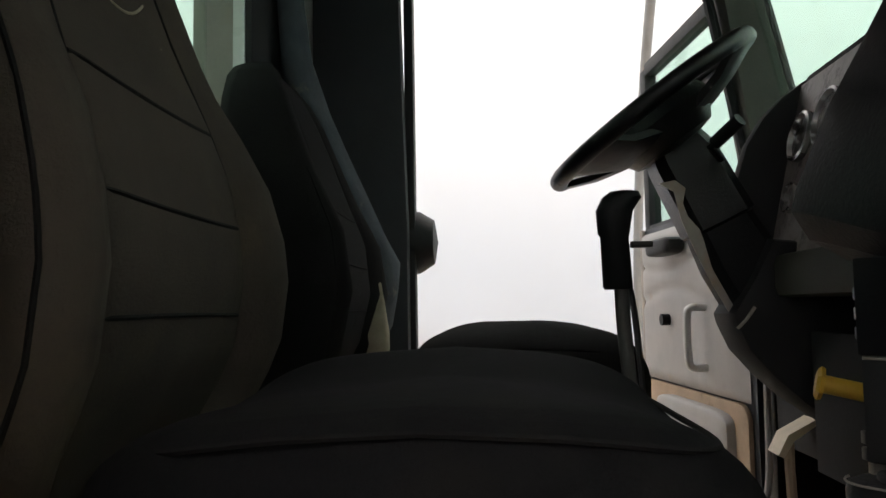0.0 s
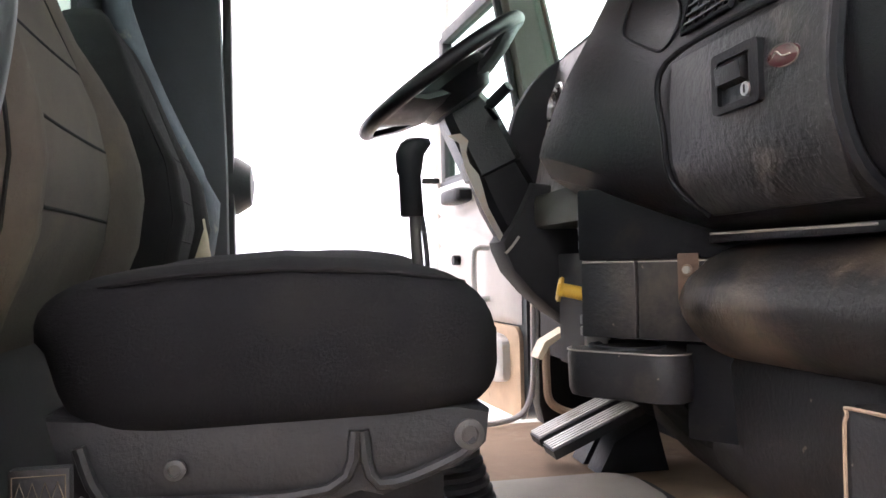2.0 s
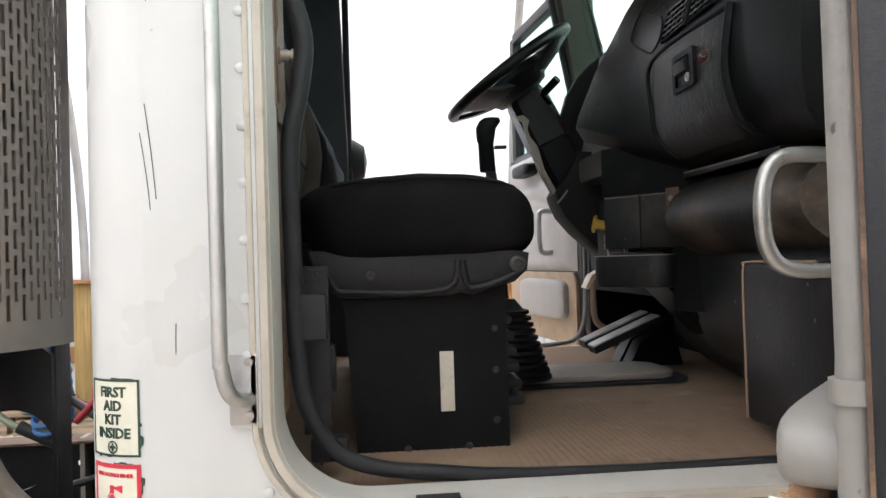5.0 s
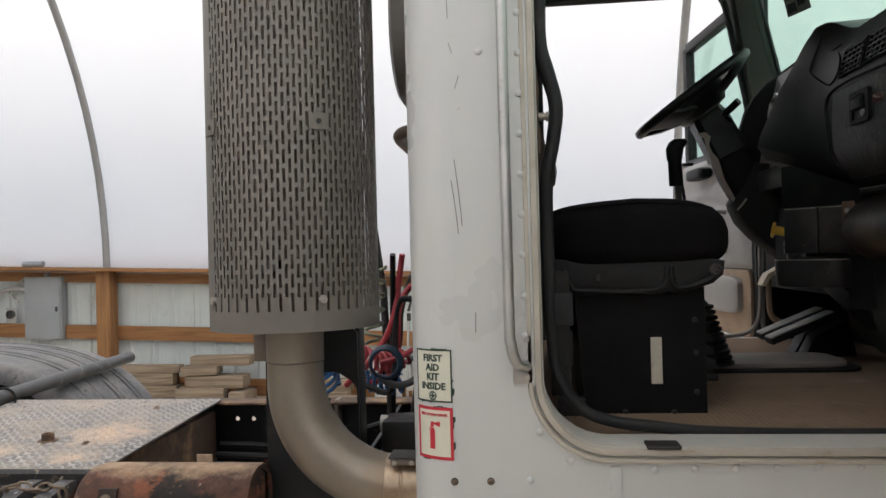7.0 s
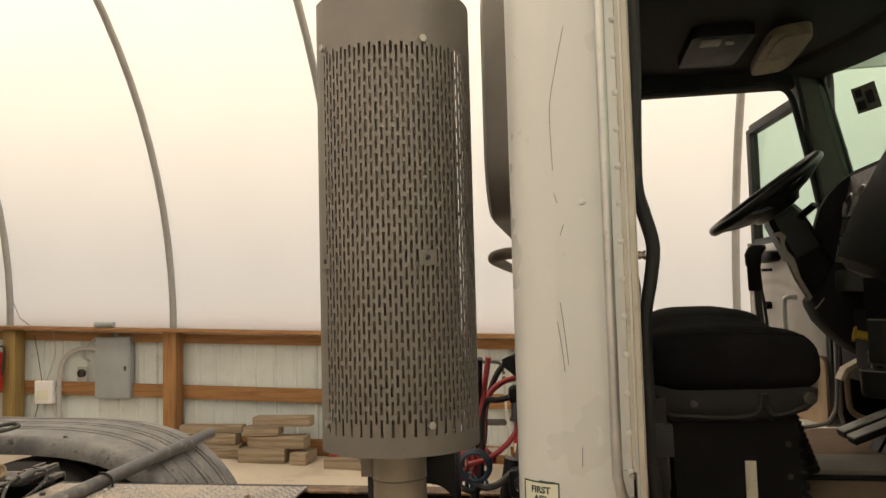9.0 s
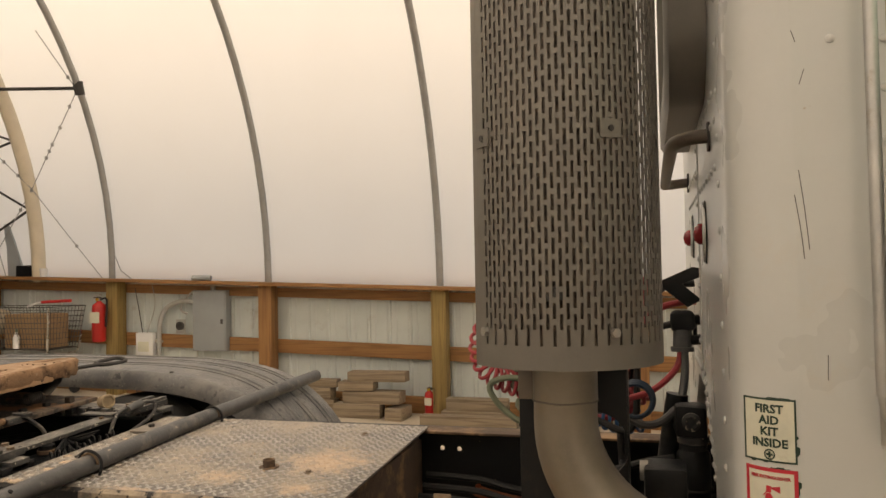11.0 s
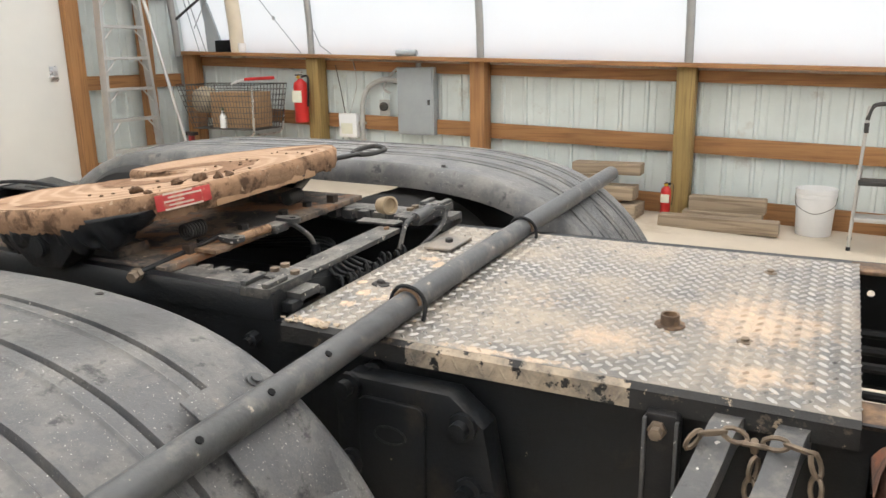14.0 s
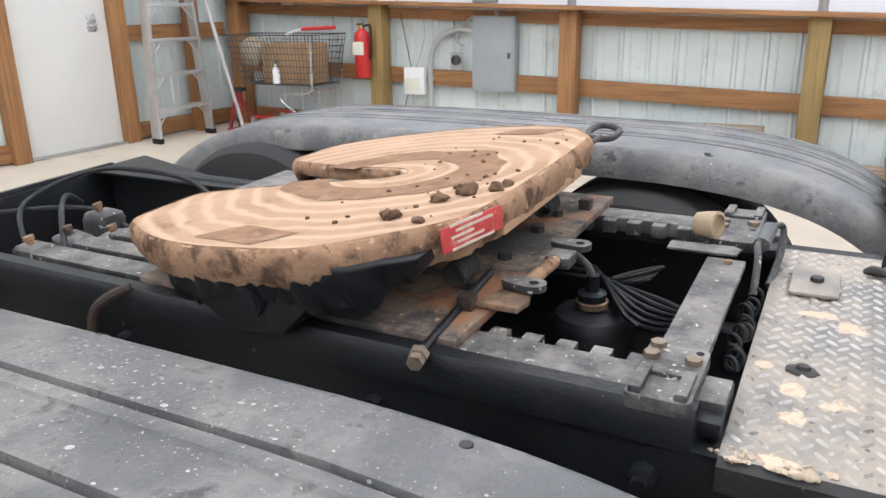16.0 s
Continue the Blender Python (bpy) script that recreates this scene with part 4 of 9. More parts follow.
part("lower_rack", tube([(-0.36, -0.2, 0.2), (0.34, -0.2, 0.2), (0.34, 0.2, 0.2), (-0.36, 0.2, 0.2)], 0.01, 8, closed=True), red_paint, cart)
carton = mesh_object("carton", box((-7.52, 5.66, 0.53), (-6.98, 6.0, 0.90), 0.006), cardboard)
tagged(carton, "brown cardboard carton in the cart", "carton")
bottle = thing("bottle", "pale spray bottle standing in the cart", "bottle", "", Matrix.Translation((-7.32, 5.615, 0.53)))
part("bottle_body", lathe([(0, 0), (0.035, 0), (0.036, 0.12), (0.015, 0.16), (0.013, 0.18), (0, 0.18)], 16), bucket_white, bottle)
part("cap", cyl((0, 0, 0.18), (0, 0, 0.21), 0.016, 10), green_hose, bottle)
lamp = mesh_object("rag", lumpy(pillow((-7.72, 5.78, 0.80), (0.13, 0.12, 0.13), 0.8, 0.8, 20), 0.03, 14), cloth_tan)
tagged(lamp, "tangled pale rags and netting heaped in the cart", "rags")
reel = thing("jack_stand", "red steel jack stand under the cart's end", "jack stand", "", Matrix.Translation((-7.93, 5.74, 0)))
for k in range(4):
    a_ = radians(45 + 90 * k)
    part("leg", tube([(0.13 * math.cos(a_), 0.11 * math.sin(a_), 0.0), (0.05 * math.cos(a_), 0.05 * math.sin(a_), 0.30)], 0.018, 8), jack_red, reel)
part("base", tube([(-0.10, -0.09, 0.02), (0.10, -0.09, 0.02), (0.10, 0.09, 0.02), (-0.10, 0.09, 0.02)], 0.012, 6, closed=True), jack_red, reel)
part("column", cyl((0, 0, 0.24), (0, 0, 0.40), 0.035, 14), jack_red, reel)
part("saddle", box((-0.07, -0.04, 0.40), (0.07, 0.04, 0.44), 0.01), iron, reel)

radio = mesh_object("radio", box((-7.83, 6.12, PLATE), (-7.55, 6.26, PLATE + 0.13), 0.012), black_plain)
tagged(radio, "small black radio on the wall plate", "radio")
mug = mesh_object("cup", lathe([(0, 0), (0.04, 0), (0.045, 0.10), (0.04, 0.10), (0.036, 0.01), (0, 0.01)], 18, m=pose(-7.47, 6.16, PLATE)), bucket_white)
tagged(mug, "white cup on the wall plate", "cup")
block = mesh_object("wire_spool", cyl((-5.47, 6.12, PLATE + 0.03), (-5.24, 6.12, PLATE + 0.03), 0.03, 14, bevel=0.006), box_grey)
tagged(block, "grey object lying on the wall plate", "spool")
# thin solid made up for a grey tapering silhouette against the cover
wedge = mesh_object("sheet_offcut", loft([[(-7.98 + dx, 6.16, PLATE + z), (-7.98 + dx + w, 6.16, PLATE + z), (-7.98 + dx + w, 6.185, PLATE + z), (-7.98 + dx, 6.185, PLATE + z)] for z, dx, w in ((0.0, 0.0, 0.24), (0.16, -0.01, 0.19), (0.34, -0.02, 0.13), (0.42, -0.04, 0.12), (0.58, -0.06, 0.07), (0.62, -0.06, 0.04))]), box_grey)
tagged(wedge, "tapering grey shape added on the wall plate", "offcut")
rake = thing("garden_fork", "garden fork with a wooden handle leaning on the wall", "garden fork", "", Matrix.Translation((-0.30, 5.95, 0)))
part("shaft", tube([(0, 0.0, 0.33), (0.01, 0.12, 1.25)], 0.016, 8), orange_wood, rake)
part("ferrule", tube([(0, 0.0, 0.21), (0, 0, 0.36)], 0.021, 10), green_hose, rake, "green ferrule")
for k in range(4):
    part("tine", tube(smooth_path([(0, 0, 0.22), (-0.05 + 0.033 * k, 0.0, 0.20), (-0.072 + 0.048 * k, -0.01, 0.15), (-0.072 + 0.048 * k, -0.03, 0.0)], 4), 0.006, 6), iron, rake)


# the slab and all that is fixed to it fall two degrees towards the truck's front; upright things stay upright
FALL = -0.0349


def bounds_x(ob):
    xs_ = [(o.matrix_world @ Vector(c)).x for o in (ob, *ob.children_recursive) if o.type == "MESH" for c in o.bound_box]
    return (min(xs_) + max(xs_)) / 2


bpy.context.view_layer.update()
for ob in [o for o in scene.objects if o.parent is None and o.type in ("MESH", "EMPTY")]:
    if ob.type == "MESH" and ob.get("kind") == "structure":
        for v in ob.data.vertices:
            v.co.z += FALL * v.co.x
    else:
        ob.location.z += FALL * bounds_x(ob)


# ---- the truck, in its own frame: x forward, y to the driver's side ----
truck = thing("semi_truck", "white day-cab semi truck tractor with both doors open", "truck", "", BASE)
MID = 1.13
CAB_N, CAB_F = 0.20, 2.06
SILL, CAB_LO, CAB_HI = 1.236, 1.085, 2.86
DOOR_X = -0.243


def mirror_y(y):
    return 2 * MID - y


# cab side panels: below and behind the door opening, with a round lower corner
def side_outline(x_open=DOOR_X - 0.004, r=0.13):
    arc = [(x_open + r - r * math.cos(radians(a)), SILL - 0.004 + r - r * math.sin(radians(a))) for a in range(0, 91, 10)]
    return [(-0.41, CAB_LO), (1.15, CAB_LO), (1.15, SILL - 0.004)] + arc[::-1] + [(x_open, CAB_HI - 0.1), (1.15, CAB_HI - 0.1), (1.15, CAB_HI), (-0.41, CAB_HI)]


for y0, y1 in ((CAB_N, CAB_N + 0.03), (CAB_F - 0.03, CAB_F)):
    part("side_panel", prism(side_outline(), "y", y0, y1), white_paint, truck, "white riveted cab side panel")
R_C = 0.10


def cab_corner(u, z, off=0.0):
    """A point on the rear corner: u is the way along the skin from where the side begins to turn."""
    a = min(u / R_C, math.pi / 2)
    rest = max(0.0, u - R_C * math.pi / 2)
    r = R_C + off
    return Vector((-0.41 - r * math.sin(a), CAB_N + R_C - r * math.cos(a) + rest, z))


WIN_Y0, WIN_Y1, WIN_Z0, WIN_Z1 = 0.70, 1.56, 2.13, 2.63


def corner_sheet(flip):
    us = [R_C * math.pi / 2 * i / 10 for i in range(11)] + [R_C * math.pi / 2 + (WIN_Y0 - CAB_N - R_C)]
    secs = []
    for z in (CAB_LO, CAB_HI):
        pts = [cab_corner(u, z) for u in us] + [cab_corner(u, z, -0.025) for u in us[::-1]]
        secs.append([Vector((p.x, mirror_y(p.y) if flip else p.y, p.z)) for p in pts])
    return loft(secs)


for flip in (False, True):
    part("rear_skin", corner_sheet(flip), white_paint, truck, "white rounded cab corner and back")
part("rear_skin", prism([(WIN_Y0, 1.150), (0.905, 1.268), (1.0, 1.33), (1.26, 1.33), (1.36, 1.268), (WIN_Y1, 1.150), (WIN_Y1, WIN_Z0), (WIN_Y0, WIN_Z0)], "x", -0.51, -0.485), white_paint, truck, "white flat cab back, cut out over the frame")
part("rear_skin", box((-0.51, WIN_Y0, WIN_Z1), (-0.485, WIN_Y1, CAB_HI)), white_paint, truck, "white flat cab back")
part("seam_strip", box((-0.5135, 1.050, 1.335), (-0.5095, 1.082, WIN_Z0)), white_paint, truck)
part("roof", prism(rounded(-0.51, 0.92, CAB_N, CAB_F, 0.1), "z", CAB_HI, CAB_HI + 0.12, 0.04), white_paint, truck, "white cab roof")
part("headliner", prism(rounded(-0.47, 0.82, CAB_N + 0.04, CAB_F - 0.04, 0.06), "z", CAB_HI - 0.10, CAB_HI - 0.004, 0.03), dark_trim, truck, "dark padded headliner")
part("header_trim", box((-0.24, CAB_N + 0.005, CAB_HI - 0.16), (1.0, CAB_N + 0.08, CAB_HI - 0.05), 0.02), dark_trim, truck)
part("header_trim", box((-0.24, CAB_F - 0.08, CAB_HI - 0.18), (0.70, CAB_F - 0.005, CAB_HI - 0.05), 0.02), dark_trim, truck)
dome = part("dome_lamp", prism(rounded(0.08, 0.30, 1.34, 1.72, 0.03), "z", 2.715, 2.765, 0.008), black_plain, truck, "black dome lamp with a small pale lens")
part("lens", box((0.115, 1.372, 2.704), (0.185, 1.425, 2.718), 0.004), grey_cover, dome)
part("switch", box((0.205, 1.40, 2.706), (0.235, 1.42, 2.718), 0.003), grey_cover, dome)
# sun visor folded up under the headliner
visor = part("sun_visor", pillow((0, 0, 0), (0.078, 0.265, 0.020), 0.30, 0.45, 32), visor_tan, truck, "grimy tan padded sun visor, folded up")
visor.matrix_local = pose(0.428, 1.565, 2.715, 0, -6, -4)
part("visor_flap", pillow((0.012, -0.09, -0.016), (0.062, 0.155, 0.012), 0.30, 0.45, 28), visor_tan, visor)
part("visor_piping", tube([Vector((-0.074 + 0.0008 * k * k / 12, -0.24 + 0.02 * k, -0.012)) for k in range(25)], 0.003, 6), dark_trim, visor)
part("visor_arm", tube([(0.50, 1.84, 2.745), (0.49, 1.82, 2.722), (0.455, 1.70, 2.720)], 0.007, 8), black_plain, truck)
for y0, y1, z0, z1 in ((CAB_N + 0.06, CAB_F - 0.06, 1.24, WIN_Z0), (CAB_N + 0.06, CAB_F - 0.06, WIN_Z1, 2.75), (CAB_N + 0.06, WIN_Y0, WIN_Z0, WIN_Z1), (WIN_Y1, CAB_F - 0.06, WIN_Z0, WIN_Z1)):
    part("back_liner", box((-0.483, y0, z0), (-0.470, y1, z1)), dark_trim, truck, "dark back wall liner")
part("floor_pan", box((-0.48, CAB_N + 0.03, 1.19), (1.1, CAB_F - 0.03, 1.222)), frame_black, truck)
mat_ = part("floor_mat", box((-0.42, CAB_N + 0.07, 1.222), (1.0, CAB_F - 0.05, 1.236), 0.004), floor_mat, truck, "ribbed tan rubber floor mat covered in dust")
for i in range(70):
    part("mat_rib", box((-0.15 + i * 0.0135, CAB_N + 0.08, 1.235), (-0.145 + i * 0.0135, 0.88, 1.2367)), floor_mat, mat_)

# driver's side pillar trim
part("pillar_trim", prism([(-0.44, 1.24), (-0.19, 1.24), (-0.19, 2.0), (-0.21, 2.74), (-0.44, 2.74)], "y", CAB_F - 0.09, CAB_F - 0.035, 0.012), pillar_grey, truck, "dark grey pillar trim behind the driver")
part("door_edge_strip", box((-0.20, CAB_F - 0.05, 1.26), (-0.175, CAB_F - 0.0, 2.70), 0.006), rubber, truck)
part("striker_cover", lathe([(0.0, 0.05), (0.06, 0.04), (0.085, 0.0), (0.085, -0.03), (0, -0.03)], 24, m=pose(-0.17, CAB_F + 0.03, 1.97, 0, 90, 0)), rubber, truck, "round black rubber pad")

# door surround: aluminium moulding, rubber seal with a loose bulge, rivet strip
def surround(inset, y):
    r = 0.13 - inset
    x_open = DOOR_X + inset
    arc = [(x_open + r - r * math.cos(radians(a)), SILL + inset + r - r * math.sin(radians(a))) for a in range(0, 91, 10)]
    return [Vector((x_open, y, 2.70))] + [Vector((x, y, z)) for x, z in arc] + [Vector((0.92, y, SILL + inset))]


def flat_sweep(path_a, path_b, y0, y1):
    secs = []
    for a, b_ in zip(path_a, path_b):
        m = (a + b_) / 2
        q1, q2 = a.lerp(b_, 0.2), a.lerp(b_, 0.8)
        secs.append([(a.x, y1, a.z), (a.x, y0 + 0.006, a.z), (q1.x, y0, q1.z), (q2.x, y0, q2.z), (b_.x, y0 + 0.008, b_.z), (b_.x, y1, b_.z)])
    return loft(secs)


part("door_moulding", flat_sweep(surround(-0.030, 0), surround(-0.019, 0), CAB_N - 0.010, CAB_N + 0.03), trim_beige, truck, "weathered beige door moulding")
part("door_moulding", flat_sweep(surround(-0.0175, 0), surround(0.0, 0), CAB_N - 0.007, CAB_N + 0.03), trim_beige, truck, "weathered beige inner moulding")
part("door_jamb", flat_sweep(surround(-0.003, 0), surround(0.002, 0), CAB_N + 0.002, 0.30), jamb_white, truck, "grimy white door jamb")
seal = [(-0.222, 0.305, 2.72), (-0.224, 0.31, 2.35), (-0.230, 0.31, 2.15), (-0.230, 0.31, 2.05), (-0.215, 0.315, 1.99), (-0.199, 0.315, 1.92), (-0.206, 0.315, 1.85), (-0.220, 0.31, 1.78), (-0.224, 0.31, 1.72), (-0.223, 0.31, 1.60), (-0.220, 0.31, 1.45), (-0.208, 0.31, 1.36), (-0.165, 0.31, 1.290), (-0.10, 0.31, 1.262), (-0.02, 0.31, 1.252), (0.09, 0.31, 1.241), (0.3, 0.31, 1.236), (0.5, 0.31, 1.237), (0.9, 0.31, 1.238)]
part("door_seal", tube(smooth_path(seal, 6), 0.0175, 10, r_end=0.0105), rubber, truck, "black rubber door seal, hanging loose at one spot")
part("door_post_liner", box((-0.262, 0.302, 1.34), (-0.246, 0.42, 2.70), 0.004), rusty_black, truck, "bare stained metal of the door post")
part("jamb_plate", prism([(0.288, 2.14), (0.415, 2.14), (0.415, 1.80), (0.40, 1.792), (0.375, 1.80), (0.33, 1.797), (0.315, 1.812), (0.288, 1.815)], "x", -0.2458, -0.2395, 0.0015), jamb_metal, truck, "dusty rust-stained plate of the door jamb")
part("jamb_clip", tube(smooth_path([(-0.2385, 0.297, 1.985), (-0.2365, 0.297, 1.945), (-0.2395, 0.297, 1.92), (-0.2395, 0.297, 1.885), (-0.2360, 0.297, 1.865), (-0.2360, 0.297, 1.82)], 5), 0.0026, 6), rusty_black, truck)
st = part("door_striker", lathe([(0.0095, -0.004), (0.0095, 0.016), (0.0075, 0.017), (0.0075, 0.020), (0.0105, 0.021), (0.0105, 0.026), (0, 0.026)], 16, m=pose(-0.240, 0.33, 1.900, 0, 90, 0)), stainless, truck, "brown-stained steel striker pin")
part("striker_collar", lathe([(0.014, 0.0), (0.014, 0.004), (0.0095, 0.005)], 14, m=pose(-0.240, 0.33, 1.900, 0, 90, 0)), rust_bolt, st)
part("rivet_strip", box((-0.298, CAB_N - 0.006, 1.355), (-0.258, CAB_N + 0.001, 2.72), 0.002), white_paint, truck)
part("sill_plate", box((-0.051, CAB_N - 0.018, 1.236), (0.012, CAB_N + 0.03, 1.243), 0.002), iron, truck, "dark scuffed sill label")
part("seam_strip", box((-0.119, CAB_N - 0.005, CAB_LO), (-0.099, CAB_N + 0.001, 1.200), 0.001), white_paint, truck)

rivet_mesh = None
def rivet(x, z, y=CAB_N, r=0.0078, mat=white_paint, m=None, parent=truck):
    global rivet_mesh
    if rivet_mesh is None:
        ob = part("rivet", lathe([(r, 0), (r * 0.9, r * 0.35), (r * 0.5, r * 0.6), (0, r * 0.65)], 8), mat, parent)
        rivet_mesh = ob.data
    else:
        ob = new("rivet", rivet_mesh)
        ob.parent = parent
    ob.matrix_local = m or pose(x, y, z, 90)
    return ob


for i in range(16):
    rivet(-0.275, 1.453 + 0.0785 * i, CAB_N - 0.006)
def tarnished(x, z):
    ob = part("panel_screw", lathe([(0.0064, 0), (0.0060, 0.003), (0.0035, 0.0042), (0.003, 0.003), (0, 0.003)], 10, m=pose(x, CAB_N, z, 90)), rust_bolt, truck)
    part("screw_washer", lathe([(0.0076, 0), (0.0076, 0.001), (0.0064, 0.0012)], 12, m=pose(x, CAB_N, z, 90)), iron, ob)


for x, z in ((-0.42, 1.169), (-0.349, 1.170), (-0.349, 1.095), (-0.315, 1.095), (-0.109, 1.192), (-0.109, 1.099)):
    tarnished(x, z)
for x, z in ((-0.272, 1.172), (-0.274, 1.096)):
    rivet(x, z)
for k in range(9):
    rivet(-0.196 + 0.0745 * k + (0.012 if k > 0 else 0), 1.098 + 0.0016 * k)
    rivet(-0.196 + 0.0745 * k + (0.012 if k > 0 else 0), 1.191 + 0.0014 * k if k else 1.210)
rivet(-0.252, 1.266)
rivet(-0.352, 2.011)
# rows of rivets on the back of the cab
for k in range(18):
    rivet(0, 0, m=pose(-0.511, 0.401, 1.174 + 0.09 * k, 0, -90, 0))
for z, y0, n_ in ((1.845, 0.47, 7), (1.940, 0.47, 2), (1.845, 1.12, 6), (1.915, 1.12, 6), (2.00, 0.50, 8)):
    for k in range(n_):
        rivet(0, 0, m=pose(-0.511, y0 + 0.08 * k, z, 0, -90, 0))
for y in (1.058, 1.074):
    for k in range(10):
        rivet(0, 0, m=pose(-0.5135, y, 1.37 + 0.075 * k, 0, -90, 0))
# double row along the cut-out
for o_ in (0.022, 0.052):
    for k in range(9):
        f_ = k / 8
        rivet(0, 0, m=pose(-0.511, 0.70 + 0.29 * f_ - 0.5 * o_, 1.150 + 0.175 * f_ + 0.85 * o_, 0, -90, 0))
for o_ in (0.02, 0.05, 0.08):
    for k in range(8):
        rivet(0, 0, m=pose(-0.511, 1.10 + 0.035 * k, 1.345 + o_, 0, -90, 0))

# grab rail beside the door
rail = part("grab_rail", tube(smooth_path([(-0.304, CAB_N - 0.045, 2.70), (-0.304, CAB_N - 0.045, 2.2), (-0.304, CAB_N - 0.045, 1.52), (-0.302, CAB_N - 0.045, 1.445), (-0.293, CAB_N - 0.042, 1.408), (-0.279, CAB_N - 0.026, 1.397), (-0.272, CAB_N, 1.395)], 7), 0.0105, 12), alu, truck, "dull aluminium grab rail")
part("rail_foot", box((-0.300, CAB_N - 0.010, 1.361), (-0.262, CAB_N - 0.004, 1.456), 0.002), alu, rail)
for z in (1.374, 1.446):
    part("rail_bolt", cyl((-0.273, CAB_N - 0.010, z), (-0.273, CAB_N - 0.016, z), 0.006, 8), bolt_steel, rail)

# stickers on the corner
def wrap(u0, z0):
    return lambda u, v, d: cab_corner(u0 - u, z0 + v, 0.0016 + d)


def sticker(name, u0, u1, z0, z1, mat, border, parent, label):
    secs = []
    n = 10
    for i in range(n + 1):
        u = u0 + (u1 - u0) * i / n
        secs.append([cab_corner(u, z0, 0.0004), cab_corner(u, z1, 0.0004), cab_corner(u, z1, 0.0012), cab_corner(u, z0, 0.0012)])
    ob = part(name, loft(secs), mat, parent, label)
    for a, b_, c_, d in ((u0, u1, z0, z0 + 0.003), (u0, u1, z1 - 0.003, z1), (u0, u0 + 0.003, z0, z1), (u1 - 0.003, u1, z0, z1)):
        secs = []
        for i in range(n + 1):
            u = a + (b_ - a) * i / n
            secs.append([cab_corner(u, c_, 0.001), cab_corner(u, d, 0.001), cab_corner(u, d, 0.0018), cab_corner(u, c_, 0.0018)])
        part("border", loft(secs), border, ob)
    return ob


s1 = sticker("first_aid_sticker", 0.010, 0.098, 1.318, 1.422, paper, ink_green, truck, "pale first aid kit sticker with dark green print")
for k, w in enumerate(("FIRST", "AID", "KIT", "INSIDE")):
    words(w, 0.0192, ink_green, "lettering", s1, wrap(0.052, 1.3985 - 0.0185 * k))
part("cross_ring", loft([[cab_corner(0.052 + r_ * math.cos(a_), 1.3305 + r_ * math.sin(a_), 0.0018) for r_ in (0.0065, 0.009)] for a_ in [2 * math.pi * i / 24 for i in range(25)]], cap=False, closed=False), ink_green, s1)
for du, dz in ((0.0055, 0.0018), (0.0018, 0.0055)):
    part("cross", loft([[cab_corner(0.052 + s_ * du, 1.3305 - dz, 0.002), cab_corner(0.052 + s_ * du, 1.3305 + dz, 0.002)] for s_ in (-1, 1)], cap=False, closed=False), ink_green, s1)
s2 = sticker("extinguisher_sticker", 0.010, 0.096, 1.205, 1.308, paper, ink_red, truck, "pale fire extinguisher sticker with red print")
for a, b_, c_, d in ((0.013, 0.093, 1.208, 1.211), (0.013, 0.093, 1.302, 1.305), (0.013, 0.016, 1.208, 1.305), (0.090, 0.093, 1.208, 1.305)):
    part("border", loft([[cab_corner(a + (b_ - a) * i / 8, c_, 0.0016), cab_corner(a + (b_ - a) * i / 8, d, 0.0016)] for i in range(9)], cap=False, closed=False), ink_red, s2)
words("FIRE EXTINGUISHER", 0.0072, ink_red, "lettering", s2, wrap(0.053, 1.2905))


s1.location.z = s2.location.z = 0.005
# torn dark edges of both stickers
rng_s = random.Random(31)
for st_, u0, u1, z0, z1 in ((s1, 0.010, 0.098, 1.318, 1.422), (s2, 0.010, 0.096, 1.205, 1.308)):
    for side in ("right", "right", "right", "right", "top", "top", "top", "bottom", "bottom"):
        ln, th = rng_s.uniform(0.006, 0.020), rng_s.uniform(0.002, 0.0048)
        if side == "right":
            c_ = rng_s.uniform(z0 + 0.01, z1 - 0.01)
            pts = [(u0 + 0.0005, c_ - ln / 2), (u0 - th, c_ - ln * 0.3), (u0 - th * 0.6, c_ + ln * 0.1), (u0 - th * 1.1, c_ + ln * 0.35), (u0 + 0.0005, c_ + ln / 2)]
        else:
            c_ = rng_s.uniform(u0 + 0.015, u1 - 0.015)
            e_, sg = (z1, 1) if side == "top" else (z0, -1)
            pts = [(c_ - ln / 2, e_ - sg * 0.0005), (c_ - ln * 0.3, e_ + sg * th * 0.7), (c_, e_ + sg * th * 0.4), (c_ + ln * 0.3, e_ + sg * th * 0.8), (c_ + ln / 2, e_ - sg * 0.0005)]
        bm = bm_new()
        bm.faces.new([bm.verts.new(cab_corner(u, z, 0.0009)) for u, z in pts])
        bmesh.ops.triangulate(bm, faces=bm.faces[:])
        part("torn_edge", bm, ink_green, st_)


def emblem(pts, parent):
    bm = bm_new()
    bm.faces.new([bm.verts.new(cab_corner(0.053 - u, z, 0.002)) for u, z in pts])
    bmesh.ops.triangulate(bm, faces=bm.faces[:])
    part("emblem", bm, ink_red, parent)


emblem([(-0.008, 1.225), (0.004, 1.225), (0.004, 1.262), (0.001, 1.267), (-0.005, 1.267), (-0.008, 1.262)], s2)
emblem([(-0.006, 1.268), (0.002, 1.268), (0.002, 1.279), (-0.006, 1.279)], s2)
emblem([(0.002, 1.2745), (0.016, 1.269), (0.016, 1.280), (0.002, 1.277)], s2)
emblem([(-0.006, 1.270), (-0.012, 1.262), (-0.010, 1.262), (-0.006, 1.267)], s2)

